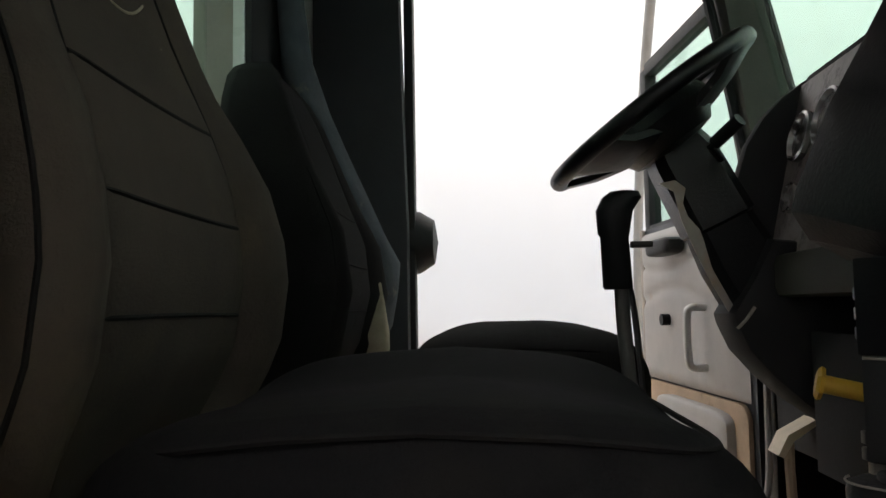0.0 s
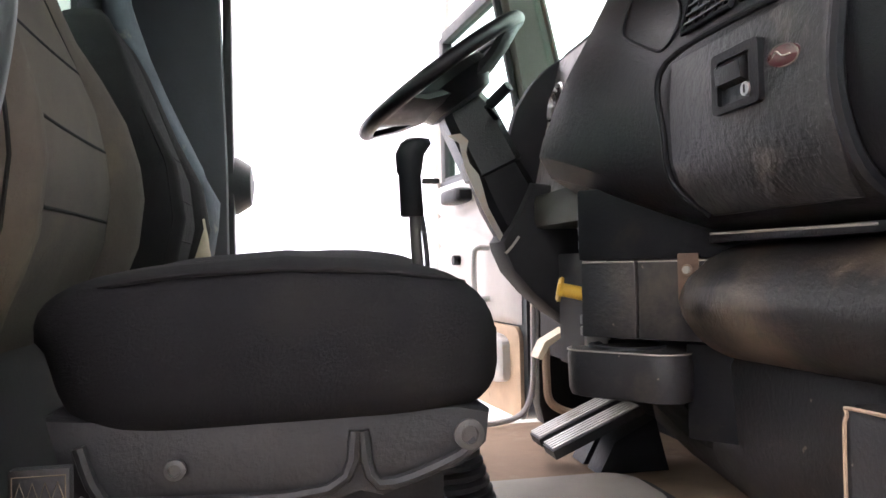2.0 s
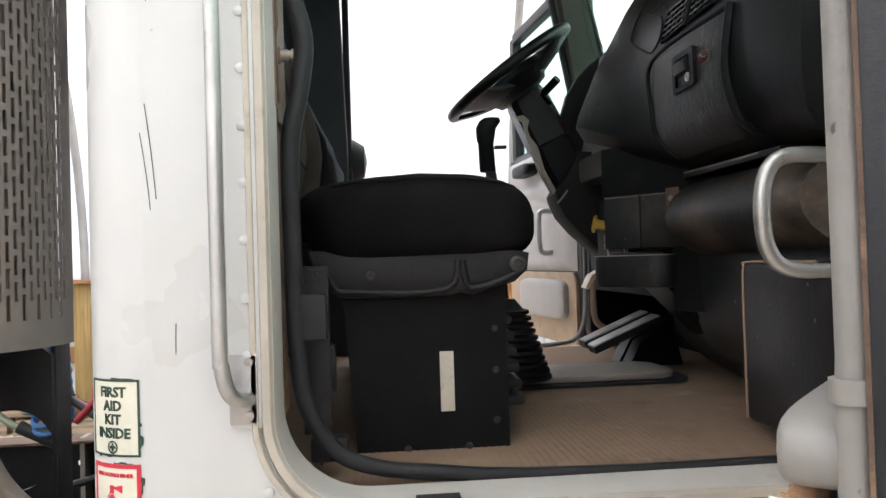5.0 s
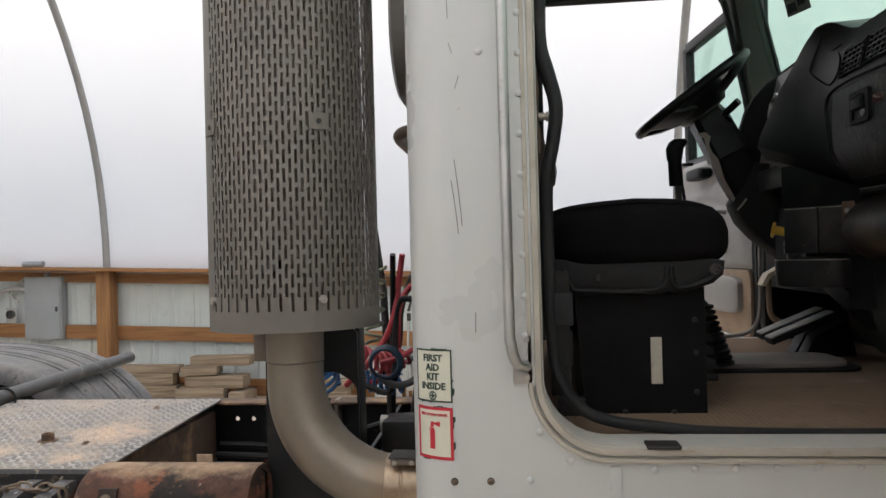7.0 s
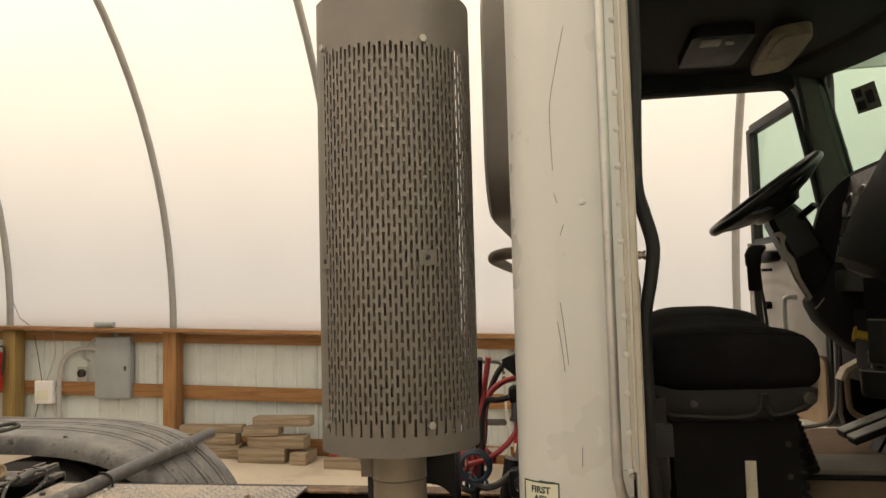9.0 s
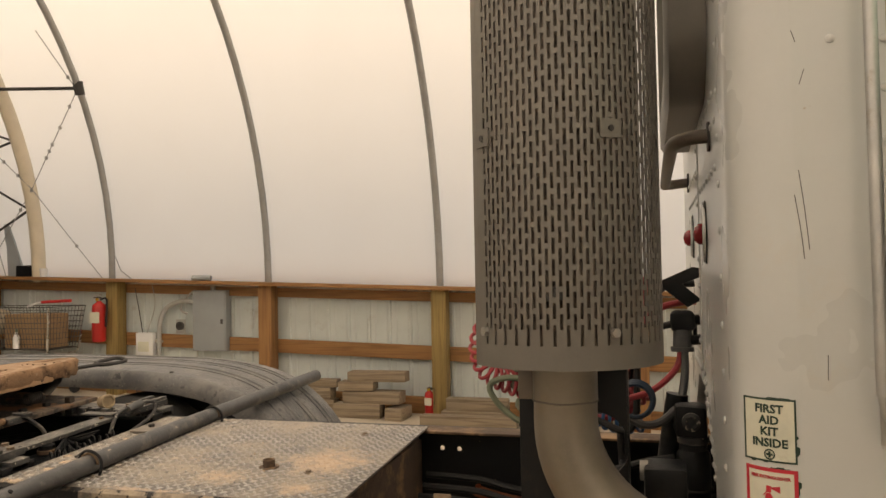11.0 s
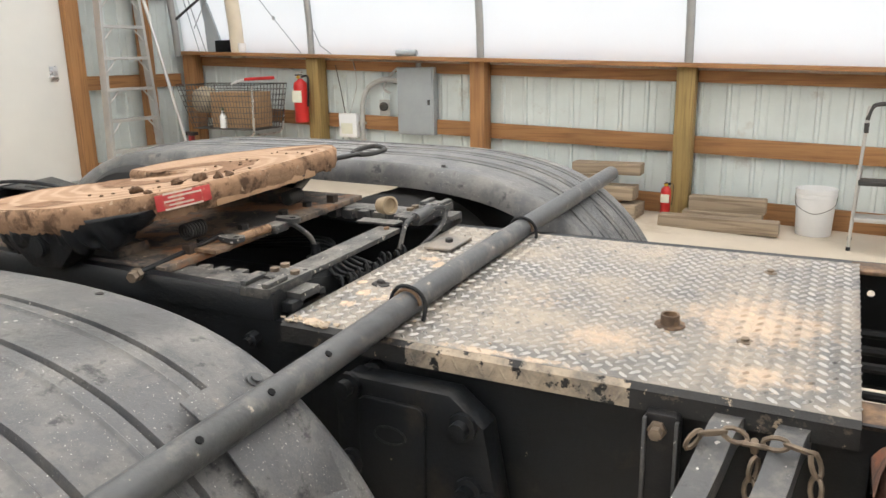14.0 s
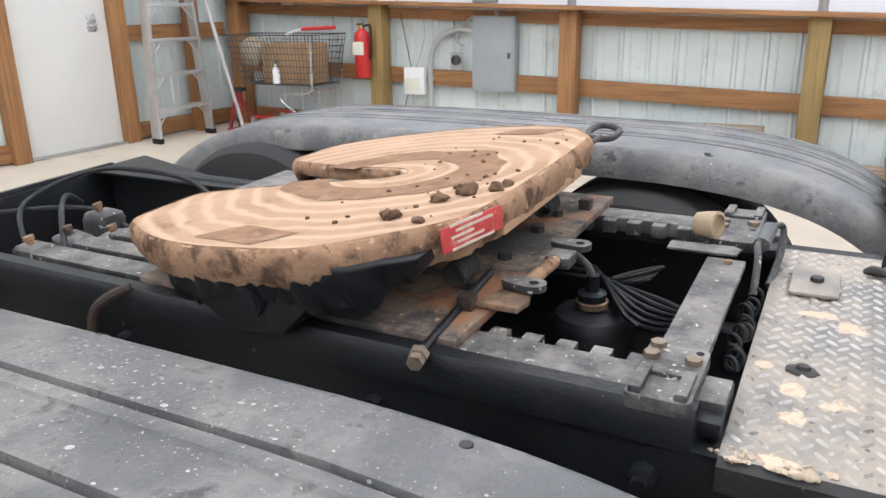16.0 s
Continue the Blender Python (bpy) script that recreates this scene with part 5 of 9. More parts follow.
# scratches in the paint
for pts in ([(-0.378, 2.39), (-0.40, 2.29), (-0.413, 2.21), (-0.411, 2.08)], [(-0.405, 1.80), (-0.398, 1.74), (-0.392, 1.67)], [(-0.412, 1.76), (-0.404, 1.70), (-0.40, 1.655)], [(-0.392, 1.965), (-0.40, 1.94)], [(-0.41, 2.03), (-0.404, 2.01)], [(-0.37, 1.50), (-0.371, 1.46)]):
    part("scratch", tube(smooth_path([(x, CAB_N - 0.0002 + (0.0 if x > -0.41 else 0.0003), z) for x, z in pts], 5), 0.0007, 5), galv_pole, truck)

# back of the cab: window bulge, grab handles, marker lamps
ring_o, ring_m, ring_i = rounded(0.60, 1.66, 2.03, 2.73, 0.17, 8), rounded(0.615, 1.645, 2.045, 2.715, 0.16, 8), rounded(WIN_Y0 - 0.01, WIN_Y1 + 0.01, WIN_Z0 - 0.01, WIN_Z1 + 0.01, 0.10, 8)
rings_ = [[(x, y, z) for y, z in r] for x, r in ((-0.511, ring_o), (-0.59, ring_o), (-0.60, ring_m), (-0.60, ring_i), (-0.511, ring_i))]
win = part("rear_window_frame", loft(rings_ + [rings_[0]], cap=False), shield_steel, truck, "dull rounded rear window frame")
pn = part("pane", prism(rounded(WIN_Y0 - 0.012, WIN_Y1 + 0.012, WIN_Z0 - 0.012, WIN_Z1 + 0.012, 0.10, 8), "x", -0.575, -0.570), green_glass, win)
pn.visible_shadow = False
bh = part("back_handle", tube(smooth_path([(-0.515, 0.600, 1.931), (-0.548, 0.606, 1.930), (-0.575, 0.625, 1.926), (-0.588, 0.67, 1.922), (-0.590, 0.80, 1.92), (-0.590, 1.40, 1.92), (-0.582, 1.52, 1.925), (-0.515, 1.56, 1.935)], 6), 0.016, 12), dark_stainless, truck, "dull grey horizontal grab bar")
for y, z in ((0.600, 1.931), (1.56, 1.936)):
    part("handle_flange", prism(rounded(y - 0.018, y + 0.018, z - 0.034, z + 0.030, 0.012), "x", -0.5165, -0.5105, 0.001), iron, bh)
for y, z, hz in ((0.79, 1.730, 0.073), (1.355, 1.743, 0.064)):
    oval = [(y + 0.030 * math.sin(a) * abs(math.sin(a)) ** 0.25, z + hz * math.cos(a)) for a in [2 * math.pi * i / 28 for i in range(28)]]
    ml = part("marker_lamp", loft([[(x, y + (p - y) * s_, z + (q - z) * s_) for p, q in oval] for x, s_ in ((-0.511, 1.0), (-0.518, 1.0), (-0.521, 0.9), (-0.519, 0.8))]), chrome, truck, "pointed chrome marker lamp")
    part("gasket", loft([[(x, y + (p - y) * 1.10, z + (q - z) * 1.05) for p, q in oval] for x in (-0.5108, -0.5135)]), rubber, ml)
    part("lens", lathe([(0.026, 0.006), (0.025, 0.016), (0.017, 0.026), (0.0, 0.030)], 20, m=pose(-0.512, y, z - 0.004, 0, -90, 0)), red_lens, ml, "red domed lens")
part("slant_rod", tube([(-0.845, 1.30, 2.15), (-0.76, 1.30, 1.50), (-0.74, 1.30, 1.0)], 0.013, 10), iron, truck, "slanted black rod behind the cab")
# windscreen and pillars
def screen_x(z, y=1.98):
    """The bowed windscreen: raked back, its middle ahead of its ends."""
    return 0.655 + (2.70 - z) * 0.22 + 0.22 * (1 - min(((y - 1.13) / 0.83) ** 2, 1.0))


SCREEN_YS = [0.31 + 0.1025 * k for k in range(17)]
for flip in (False, True):
    secs = []
    for z in (1.75, 2.1, 2.4, 2.62, 2.70, 2.80):
        xi, xo = 0.598 + (2.683 - z) * 0.142, 0.700 + (2.708 - z) * 0.22
        ring = [(xi, 1.965), (xi + 0.012, 1.945), (xo - 0.012, 1.940), (xo, 1.955), (xo + 0.02, 2.04), (xi, 2.04)]
        secs.append([(x, mirror_y(y) if flip else y, z) for x, y in ring])
    part("windscreen_pillar", loft(secs), pillar_vinyl, truck, "grey-green vinyl windscreen pillar trim")
    g_ = [(0.700 + (2.708 - z) * 0.22 - 0.004, 1.946, z) for z in (1.95, 2.1, 2.3, 2.5, 2.66)] + [(screen_x(2.70, y) + 0.004, y, 2.70) for y in (1.90, 1.80)]
    part("screen_gasket", tube(smooth_path([(x, mirror_y(y) if flip else y, z) for x, y, z in g_], 4), 0.011, 8), rubber, truck)
ws = part("windscreen", loft([[(screen_x(2.0, y), y, 2.0) for y in SCREEN_YS] + [(screen_x(2.0, y) + 0.006, y, 2.0) for y in SCREEN_YS[::-1]], [(screen_x(2.77, y), y, 2.77) for y in SCREEN_YS] + [(screen_x(2.77, y) + 0.006, y, 2.77) for y in SCREEN_YS[::-1]]]), green_glass, truck, "bowed green tinted windscreen")
ws.visible_shadow = False
part("screen_header", loft([[(screen_x(2.70, y) - 0.16, y, 2.80), (screen_x(2.70, y) - 0.13, y, 2.735), (screen_x(2.70, y) - 0.004, y, 2.698), (screen_x(2.70, y) + 0.03, y, 2.70), (screen_x(2.70, y) + 0.03, y, 2.80)] for y in SCREEN_YS]), dark_trim, truck, "dark padded windscreen header")


def on_screen(y0, y1, z0, z1, off):
    """A thin leaf on the inside of the glass."""
    ys = [y0 + (y1 - y0) * k / 4 for k in range(5)]
    return loft([[(screen_x(z, y) - off, y, z) for y in ys] + [(screen_x(z, y) - off - 0.001, y, z) for y in ys[::-1]] for z in (z0, z1)])


card = part("inspection_sticker", on_screen(1.680, 1.795, 2.505, 2.606, 0.002), card_grey, truck, "faded grey-green printed card on the windscreen")
for y0, y1, z0, z1 in ((1.70, 1.735, 2.53, 2.58), (1.745, 1.785, 2.515, 2.55), (1.75, 1.78, 2.565, 2.595)):
    part("print_bar", on_screen(y0, y1, z0, z1, 0.004), black_plain, card)
# rounded black gasket of the driver's door window
part("window_gasket", tube(smooth_path([(-0.20, 1.975, 2.685), (0.20, 1.975, 2.688), (0.47, 1.975, 2.690), (0.545, 1.975, 2.675), (0.580, 1.975, 2.63), (0.600, 1.975, 2.54), (0.622, 1.975, 2.42), (0.655, 1.975, 2.24), (0.69, 1.975, 2.05)], 6), 0.014, 8), rubber, truck, "rounded black door window gasket")
part("firewall", box((1.0, CAB_N + 0.02, 1.20), (1.05, CAB_F - 0.02, 2.06)), frame_black, truck)
part("side_kick_panel", prism([(0.715, 1.24), (0.73, 1.236), (1.0, 1.236), (1.0, 1.85), (0.72, 1.85), (0.705, 1.60), (0.70, 1.30)], "y", 1.95, CAB_F - 0.035, 0.008), black_plain, truck, "black kick panel ahead of the driver's door")
part("sill_weatherstrip", tube(smooth_path([(0.695, 1.96, 1.82), (0.690, 1.96, 1.55), (0.686, 1.96, 1.38), (0.672, 1.96, 1.31), (0.64, 1.96, 1.268), (0.58, 1.96, 1.252), (0.50, 1.96, 1.248)], 6), 0.009, 8), grey_trim, truck, "pale grey weatherstrip of the driver's doorway")
part("cowl", prism([(0.88, 2.0), (1.6, 1.95), (2.2, 1.85), (2.2, 1.2), (1.06, 1.2), (1.06, 1.98)], "y", CAB_N + 0.1, CAB_F - 0.1, 0.02), white_paint, truck, "white bonnet in front of the windscreen")
part("mirror_bracket", tube(smooth_path([(0.80, CAB_F - 0.01, 2.40), (0.84, CAB_F + 0.16, 2.46), (0.842, CAB_F + 0.24, 2.60), (0.842, CAB_F + 0.24, 2.80), (0.80, CAB_F + 0.20, 2.815), (0.73, CAB_F, 2.80)], 4), 0.017, 8), frame_black, truck, "dark mirror bracket")

# ---- dashboard ----
def dash_section(y):
    """Dash outline (x, z) at y: the passenger's face, swelling towards the middle."""
    k = min(max((y - 0.795) / 0.30, 0), 1)
    e = min(max((0.42 - y) / 0.18, 0), 1)
    a = [(0.90, 2.20), (0.73, 2.22), (0.61, 2.18), (0.570, 2.11), (0.552, 2.045), (0.546, 2.0), (0.540, 1.93), (0.544, 1.86), (0.560, 1.81), (0.590, 1.777), (0.625, 1.762), (0.90, 1.760)]
    b_ = [(0.90, 2.262), (0.72, 2.274), (0.642, 2.280), (0.616, 2.268), (0.582, 2.218), (0.543, 2.147), (0.494, 2.06), (0.445, 1.945), (0.437, 1.915), (0.46, 1.875), (0.51, 1.846), (0.90, 1.84)]
    c_ = [(0.90, 2.14), (0.74, 2.14), (0.65, 2.12), (0.60, 2.06), (0.575, 1.99), (0.565, 1.95), (0.56, 1.90), (0.56, 1.84), (0.565, 1.79), (0.585, 1.757), (0.63, 1.745), (0.90, 1.745)]
    s = 0.65 * k + 0.35 * k * k * (3 - 2 * k)
    out_ = []
    for p, q, r in zip(a, b_, c_):
        x, z = p[0] + (q[0] - p[0]) * s, p[1] + (q[1] - p[1]) * s
        out_.append((x + (r[0] - x) * e * e, y, z + (r[1] - z) * e * e))
    return out_


dash = part("dashboard", loft([dash_section(y) for y in (0.245, 0.27, 0.30, 0.34, 0.38, 0.42, 0.55, 0.70, 0.785, 0.80, 0.815, 0.84, 0.88, 0.93, 0.98, 1.03, 1.08, 1.10)]), black_vinyl, truck, "black moulded dashboard, dusty and scuffed", 30)


def face_x(z, y=0.6):
    pts = [(p[2], p[0]) for p in dash_section(y)[1:11]]
    for (za, xa), (zb, xb) in zip(pts, pts[1:]):
        if zb <= z <= za:
            return xa + (xb - xa) * (za - z) / max(za - zb, 1e-6)
    return pts[-1][1]


# glove box door: a curved lid proud of the dash
gz = [2.004, 1.98, 1.94, 1.90, 1.86, 1.83, 1.80, 1.782]
secs = []
for z in gz:
    x = face_x(z)
    lo_y, hi_y = 0.452, 0.786
    if z < 1.83:
        lo_y, hi_y = lo_y + (1.83 - z) * 0.3, hi_y - (1.83 - z) * 0.7
    secs.append([(x + 0.01, lo_y, z), (x - 0.007, lo_y, z), (x - 0.012, lo_y + 0.008, z), (x - 0.012, hi_y - 0.008, z), (x - 0.007, hi_y, z), (x + 0.01, hi_y, z)])
glove = part("glovebox_door", loft(secs), surface("crazed_black_vinyl", (0.017, 0.017, 0.018), 0.34, var=0.3, scale=10, bump=0.9, fine=75, dirt=(0.075, 0.066, 0.056), dirt_at=0.58, dirt_scale=9), truck, "crazed black glovebox door")
rim = [(face_x(2.012) - 0.012, 0.796, 2.012), (face_x(1.9) - 0.012, 0.799, 1.9), (face_x(1.83) - 0.012, 0.794, 1.83), (face_x(1.782) - 0.008, 0.758, 1.782)]
part("glovebox_rim", tube(smooth_path([(face_x(2.014) - 0.008, 0.445, 2.014)] + rim, 6), 0.005, 8), black_plain, truck)
part("glovebox_rim", tube(smooth_path([(face_x(2.03) - 0.004, 0.440, 2.018), (face_x(1.9) - 0.012, 0.436, 1.9), (face_x(1.81) - 0.012, 0.426, 1.81), (face_x(1.77) - 0.006, 0.425, 1.772)], 6), 0.009, 8), black_plain, truck)
lx = face_x(1.94) - 0.012
latch_frame = [(y, z) for y, z in rounded(0.553, 0.653, 1.902, 1.978, 0.008)]
latch_hole = [(y, z) for y, z in rounded(0.570, 0.640, 1.911, 1.967, 0.005)]
latch = part("latch_plate", loft([[(x, y, z) for y, z in ring] for x, ring in ((lx + 0.004, latch_frame), (lx - 0.007, latch_frame), (lx - 0.007, latch_hole), (lx + 0.006, latch_hole))], cap=False), black_plain, glove, "black recessed latch frame")
part("latch_well", box((lx - 0.001, 0.570, 1.911), (lx + 0.001, 0.640, 1.967)), frame_black, latch)
part("latch_lever", prism([(lx - 0.006, 1.964), (lx - 0.013, 1.958), (lx - 0.011, 1.937), (lx + 0.0, 1.932), (lx + 0.0, 1.964)], "y", 0.582, 0.638, 0.002), black_vinyl, latch)
part("lock_cylinder", cyl((lx - 0.004, 0.577, 1.921), (lx - 0.010, 0.577, 1.921), 0.0085, 14), chrome, latch, "small chrome lock")
part("keyhole", box((lx - 0.0112, 0.576, 1.916), (lx - 0.0098, 0.578, 1.926)), frame_black, latch)
bx = face_x(1.943) - 0.012
part("badge", lathe([(0.019, 0), (0.019, 0.004), (0.0, 0.006)], 24, m=pose(bx, 0.512, 1.943, 8, -90, 0) @ Matrix.Diagonal((0.62, 1.28, 1, 1))), badge_red, glove, "oval dark red badge with a chrome rim")
part("badge_rim", tube([(bx - 0.004, 0.512 + 0.0255 * math.cos(a), 1.943 + 0.0125 * math.sin(a) + 0.0036 * math.cos(a)) for a in [2 * math.pi * i / 28 for i in range(28)]], 0.0009, 6, closed=True), dark_stainless, glove)
part("badge_stroke", tube(smooth_path([(bx - 0.006, 0.528, 1.943), (bx - 0.007, 0.520, 1.949), (bx - 0.007, 0.510, 1.942), (bx - 0.006, 0.497, 1.941)], 4), 0.0009, 6), grey_cover, glove)
part("dash_ledge", box((0.606, 0.40, 1.745), (0.70, 0.815, 1.758), 0.003), black_vinyl, truck)
part("worn_edge", tube([(0.607, 0.475, 1.7545), (0.607, 0.811, 1.7585)], 0.0020, 6), grey_cover, truck)
# vents above the glove box
for y0, y1 in ((0.508, 0.622), (0.649, 0.768)):
    vz0, vz1 = 2.048, 2.114
    fx = (face_x(vz0) + face_x(vz1)) / 2 - 0.004
    v = part("air_vent", loft([[(face_x(z) - 0.001, y0, z), (face_x(z) - 0.001, y1, z), (face_x(z) + 0.02, y1, z), (face_x(z) + 0.02, y0, z)] for z in (vz0, vz1)]), frame_black, truck, "black air vent with a grid of slats")
    ring_ = [(face_x(z_) - 0.004, y_, z_) for y_, z_ in ((y0 - 0.002, vz0 - 0.002), (y1 + 0.002, vz0 - 0.002), (y1 + 0.002, vz1 + 0.002), (y0 - 0.002, vz1 + 0.002))]
    part("vent_frame", tube(ring_, 0.0042, 8, closed=True), black_plain, v)
    for k in range(5):
        z = vz0 + 0.008 + k * 0.0135
        part("slat", box((face_x(z) - 0.0075, y0 + 0.004, z), (face_x(z) + 0.0, y1 - 0.004, z + 0.0028)), black_vinyl, v)
    for k in range(4):
        y = y0 + 0.012 + k * 0.025
        part("slat", loft([[(face_x(z) - 0.006, y, z), (face_x(z) - 0.006, y + 0.003, z), (face_x(z), y + 0.003, z), (face_x(z), y, z)] for z in (vz0 + 0.004, vz1 - 0.004)]), black_vinyl, v)
part("dash_cover_seam", tube(smooth_path([(face_x(z, y) - 0.0015, y, z) for y, z in ((1.00, 2.215), (0.992, 2.175), (0.985, 2.135), (0.975, 2.110), (0.952, 2.092), (0.905, 2.068), (0.862, 2.048), (0.832, 2.042), (0.806, 2.052), (0.797, 2.075), (0.806, 2.100), (0.830, 2.122))], 4), 0.0026, 6), frame_black, truck, "seam of a square cover in the dash")
part("dash_cover_seam", tube(smooth_path([(face_x(z, y) - 0.0012, y, z) for y, z in ((0.992, 2.190), (0.945, 2.170), (0.895, 2.148), (0.870, 2.145), (0.845, 2.150))], 4), 0.0022, 6), frame_black, truck)

# centre stack below the dash, cup holder, duct, lower panels
PANEL_A, PANEL_D, PANEL_N = Vector((0.476, 1.018, 0)), Vector((0.623, -0.782, 0)), Vector((-0.782, -0.623, 0))


def on_panel(s, o, z):
    """A point on the slanted side of the centre stack: s along it, o out of it."""
    p = PANEL_A + PANEL_D * s + PANEL_N * o
    return Vector((p.x, p.y, z))


def panel_block(s0, s1, z0, z1, o0=-0.25, o1=0.0, bevel=0.005):
    own = box((s0, o0, z0), (s1, o1, z1), bevel)
    for v in own.verts:
        v.co = on_panel(*v.co)
    bmesh.ops.recalc_face_normals(own, faces=own.faces[:])
    return own


part("centre_panel", panel_block(0.0, 0.30, 1.7225, 1.845), black_plain, truck, "black slanted upper centre panel")
lower = part("centre_panel", panel_block(0.004, 0.106, 1.592, 1.719), kick_black, truck, "scuffed black lower centre panel")
part("panel_seam", tube([on_panel(0.008, 0.0005, 1.7195), on_panel(0.104, 0.0005, 1.7195)], 0.0016, 6), grey_cover, lower, "worn pale edge")
lower = part("centre_panel", panel_block(0.109, 0.276, 1.592, 1.719), kick_black, truck, "scuffed black lower centre panel")
part("panel_seam", tube([on_panel(0.112, 0.0005, 1.7195), on_panel(0.272, 0.0005, 1.7195)], 0.0012, 6), grey_cover, lower, "worn pale edge")
part("lower_stack_panel", panel_block(0.188, 0.275, 1.44, 1.589, -0.20, 0.0), black_plain, truck, "scuffed black panel below the centre stack")
part("switch_strip", box((0.490, 1.022, 1.56), (0.53, 1.037, 1.84), 0.004), bolt_steel, truck, "bare switch panel edge")
for z in (1.80, 1.775, 1.75, 1.62, 1.60):
    part("rocker_switch", box((0.484, 1.026, z - 0.008), (0.492, 1.038, z + 0.008), 0.002), gauge_white, truck)
hg = part("hinge_bracket", panel_block(0.180, 0.214, 1.657, 1.731, -0.001, 0.003, 0.001), rusty_black, truck, "rusty hinge bracket with two screws")
for z in (1.672, 1.705):
    part("screw", cyl(on_panel(0.196, 0.002, z), on_panel(0.196, 0.009, z), 0.006, 10), bolt_steel, hg)
    part("screw_washer", cyl(on_panel(0.196, 0.002, z), on_panel(0.196, 0.005, z), 0.009, 12), rust_bolt, hg)
cup_plan = rounded(-0.014, 0.200, -0.16, 0.052, 0.045, 6)
own = prism(cup_plan, "z", 1.497, 1.576, 0.012)
for v in own.verts:
    v.co = on_panel(v.co.x + 0.10 * max(0.0, 1.53 - v.co.z) * (1 if v.co.x < 0.05 else 0), v.co.y, v.co.z)
bmesh.ops.recalc_face_normals(own, faces=own.faces[:])
cup = part("cup_holder", own, kick_black, truck, "black cup holder, dusty on top")
cr = on_panel(0.075, -0.025, 1.5765)
part("cup_ring", lathe([(0.064, 0.0), (0.064, 0.005), (0.056, 0.006), (0.052, 0.001), (0.0, 0.0005)], 32, m=Matrix.Translation(cr)), rubber, cup)
# pale line laid on the rim as its highlight
part("cup_rim_edge", tube([on_panel(s, o, 1.5745) for s, o in cup_plan if o > -0.02], 0.0016, 6), grey_cover, cup, "pale highlight drawn along the rim")
part("cup_stand", loft([[(x0, y, z) for x0, y in ((xa, 0.93), (0.98, 0.93), (0.98, 1.30), (xa + 0.06, 1.30))] for z, xa in ((1.50, 0.60), (1.42, 0.68), (1.33, 0.77), (1.238, 0.87))]), black_plain, truck)
part("heater_duct", loft([[(0.70 + (0.12 + e_) * math.cos(a) * 1.15, y, 1.655 + (0.085 + e_) * math.sin(a)) for a in [2 * math.pi * i / 24 for i in range(24)]] for y, e_ in ((0.27, 0.0), (0.5, 0.004), (0.80, 0.008), (0.85, -0.01), (0.87, -0.04))]), duct_vinyl, truck, "rounded black heater duct")
part("kick_panel", loft([[(0.66 + d, y, 1.62), (0.632 + d, y, 1.56), (0.640 + d, y, 1.43), (0.70 + 0.8 * d, y, 1.33), (0.86 + f_, y, 1.237), (1.04, y, 1.237), (1.04, y, 1.62)] for y, d, f_ in ((0.26, 0.0, 0.03), (0.80, 0.0, 0.01), (0.98, 0.05, 0.01), (1.10, 0.10, 0.012), (1.35, 0.17, 0.064), (1.52, 0.20, 0.095))]), kick_black, truck, "black lower dash panel")
part("access_cover", loft([[(0.583 + o, y, 1.548), (0.590 + o, y, 1.556), (0.66, y, 1.556), (0.66, y, 1.262), (0.590 + o, y, 1.262), (0.583 + o, y, 1.27)] for y, o in ((0.27, 0.0), (0.50, 0.0), (0.512, 0.01))]), kick_black, truck, "black access cover with a worn rim")
part("cover_edge", tube(smooth_path([(0.584, 0.27, 1.5555), (0.584, 0.485, 1.5555), (0.586, 0.508, 1.545), (0.586, 0.513, 1.50), (0.586, 0.513, 1.265)], 5), 0.0024, 6), tan_trim, truck)
part("dash_grab_handle", tube(smooth_path([(0.62, 0.275, 1.722), (0.548, 0.275, 1.722), (0.515, 0.275, 1.70), (0.503, 0.275, 1.645), (0.510, 0.275, 1.578), (0.542, 0.275, 1.546), (0.62, 0.275, 1.54)], 6), 0.013, 12), alu, truck, "worn aluminium loop handle")

# instruments
HOOD_ARC = [(0.516, 2.010), (0.523, 2.042), (0.545, 2.110), (0.580, 2.166), (0.622, 2.210), (0.660, 2.236), (0.705, 2.262), (0.76, 2.275)]
hood = part("instrument_hood", prism(HOOD_ARC + [(0.90, 2.275), (0.90, 1.90), (0.560, 1.90), (0.527, 1.96)], "y", 1.590, 1.628, 0.010), dark_trim, truck, "black curved cheek of the instrument hood")
part("hood_top", loft([[(0.668, y, 2.232), (0.676, y, 2.250), (0.72, y, 2.268), (0.90, y, 2.272), (0.90, y, 2.24), (0.70, y, 2.228)] for y in (1.10, 1.594)]), dark_trim, hood)
part("outer_dash", prism([(0.66, 1.86), (0.645, 1.98), (0.68, 2.08), (0.76, 2.13), (0.90, 2.14), (0.90, 1.86)], "y", 1.628, 1.95, 0.012), dark_trim, truck, "black outer end of the dash")
ip = part("instrument_panel", loft([[(0.575, y, 1.86), (0.66, y, 2.23), (0.72, y, 2.23), (0.70, y, 1.86)] for y in (1.105, 1.592)]), cluster_grey, truck, "pale grey instrument panel")
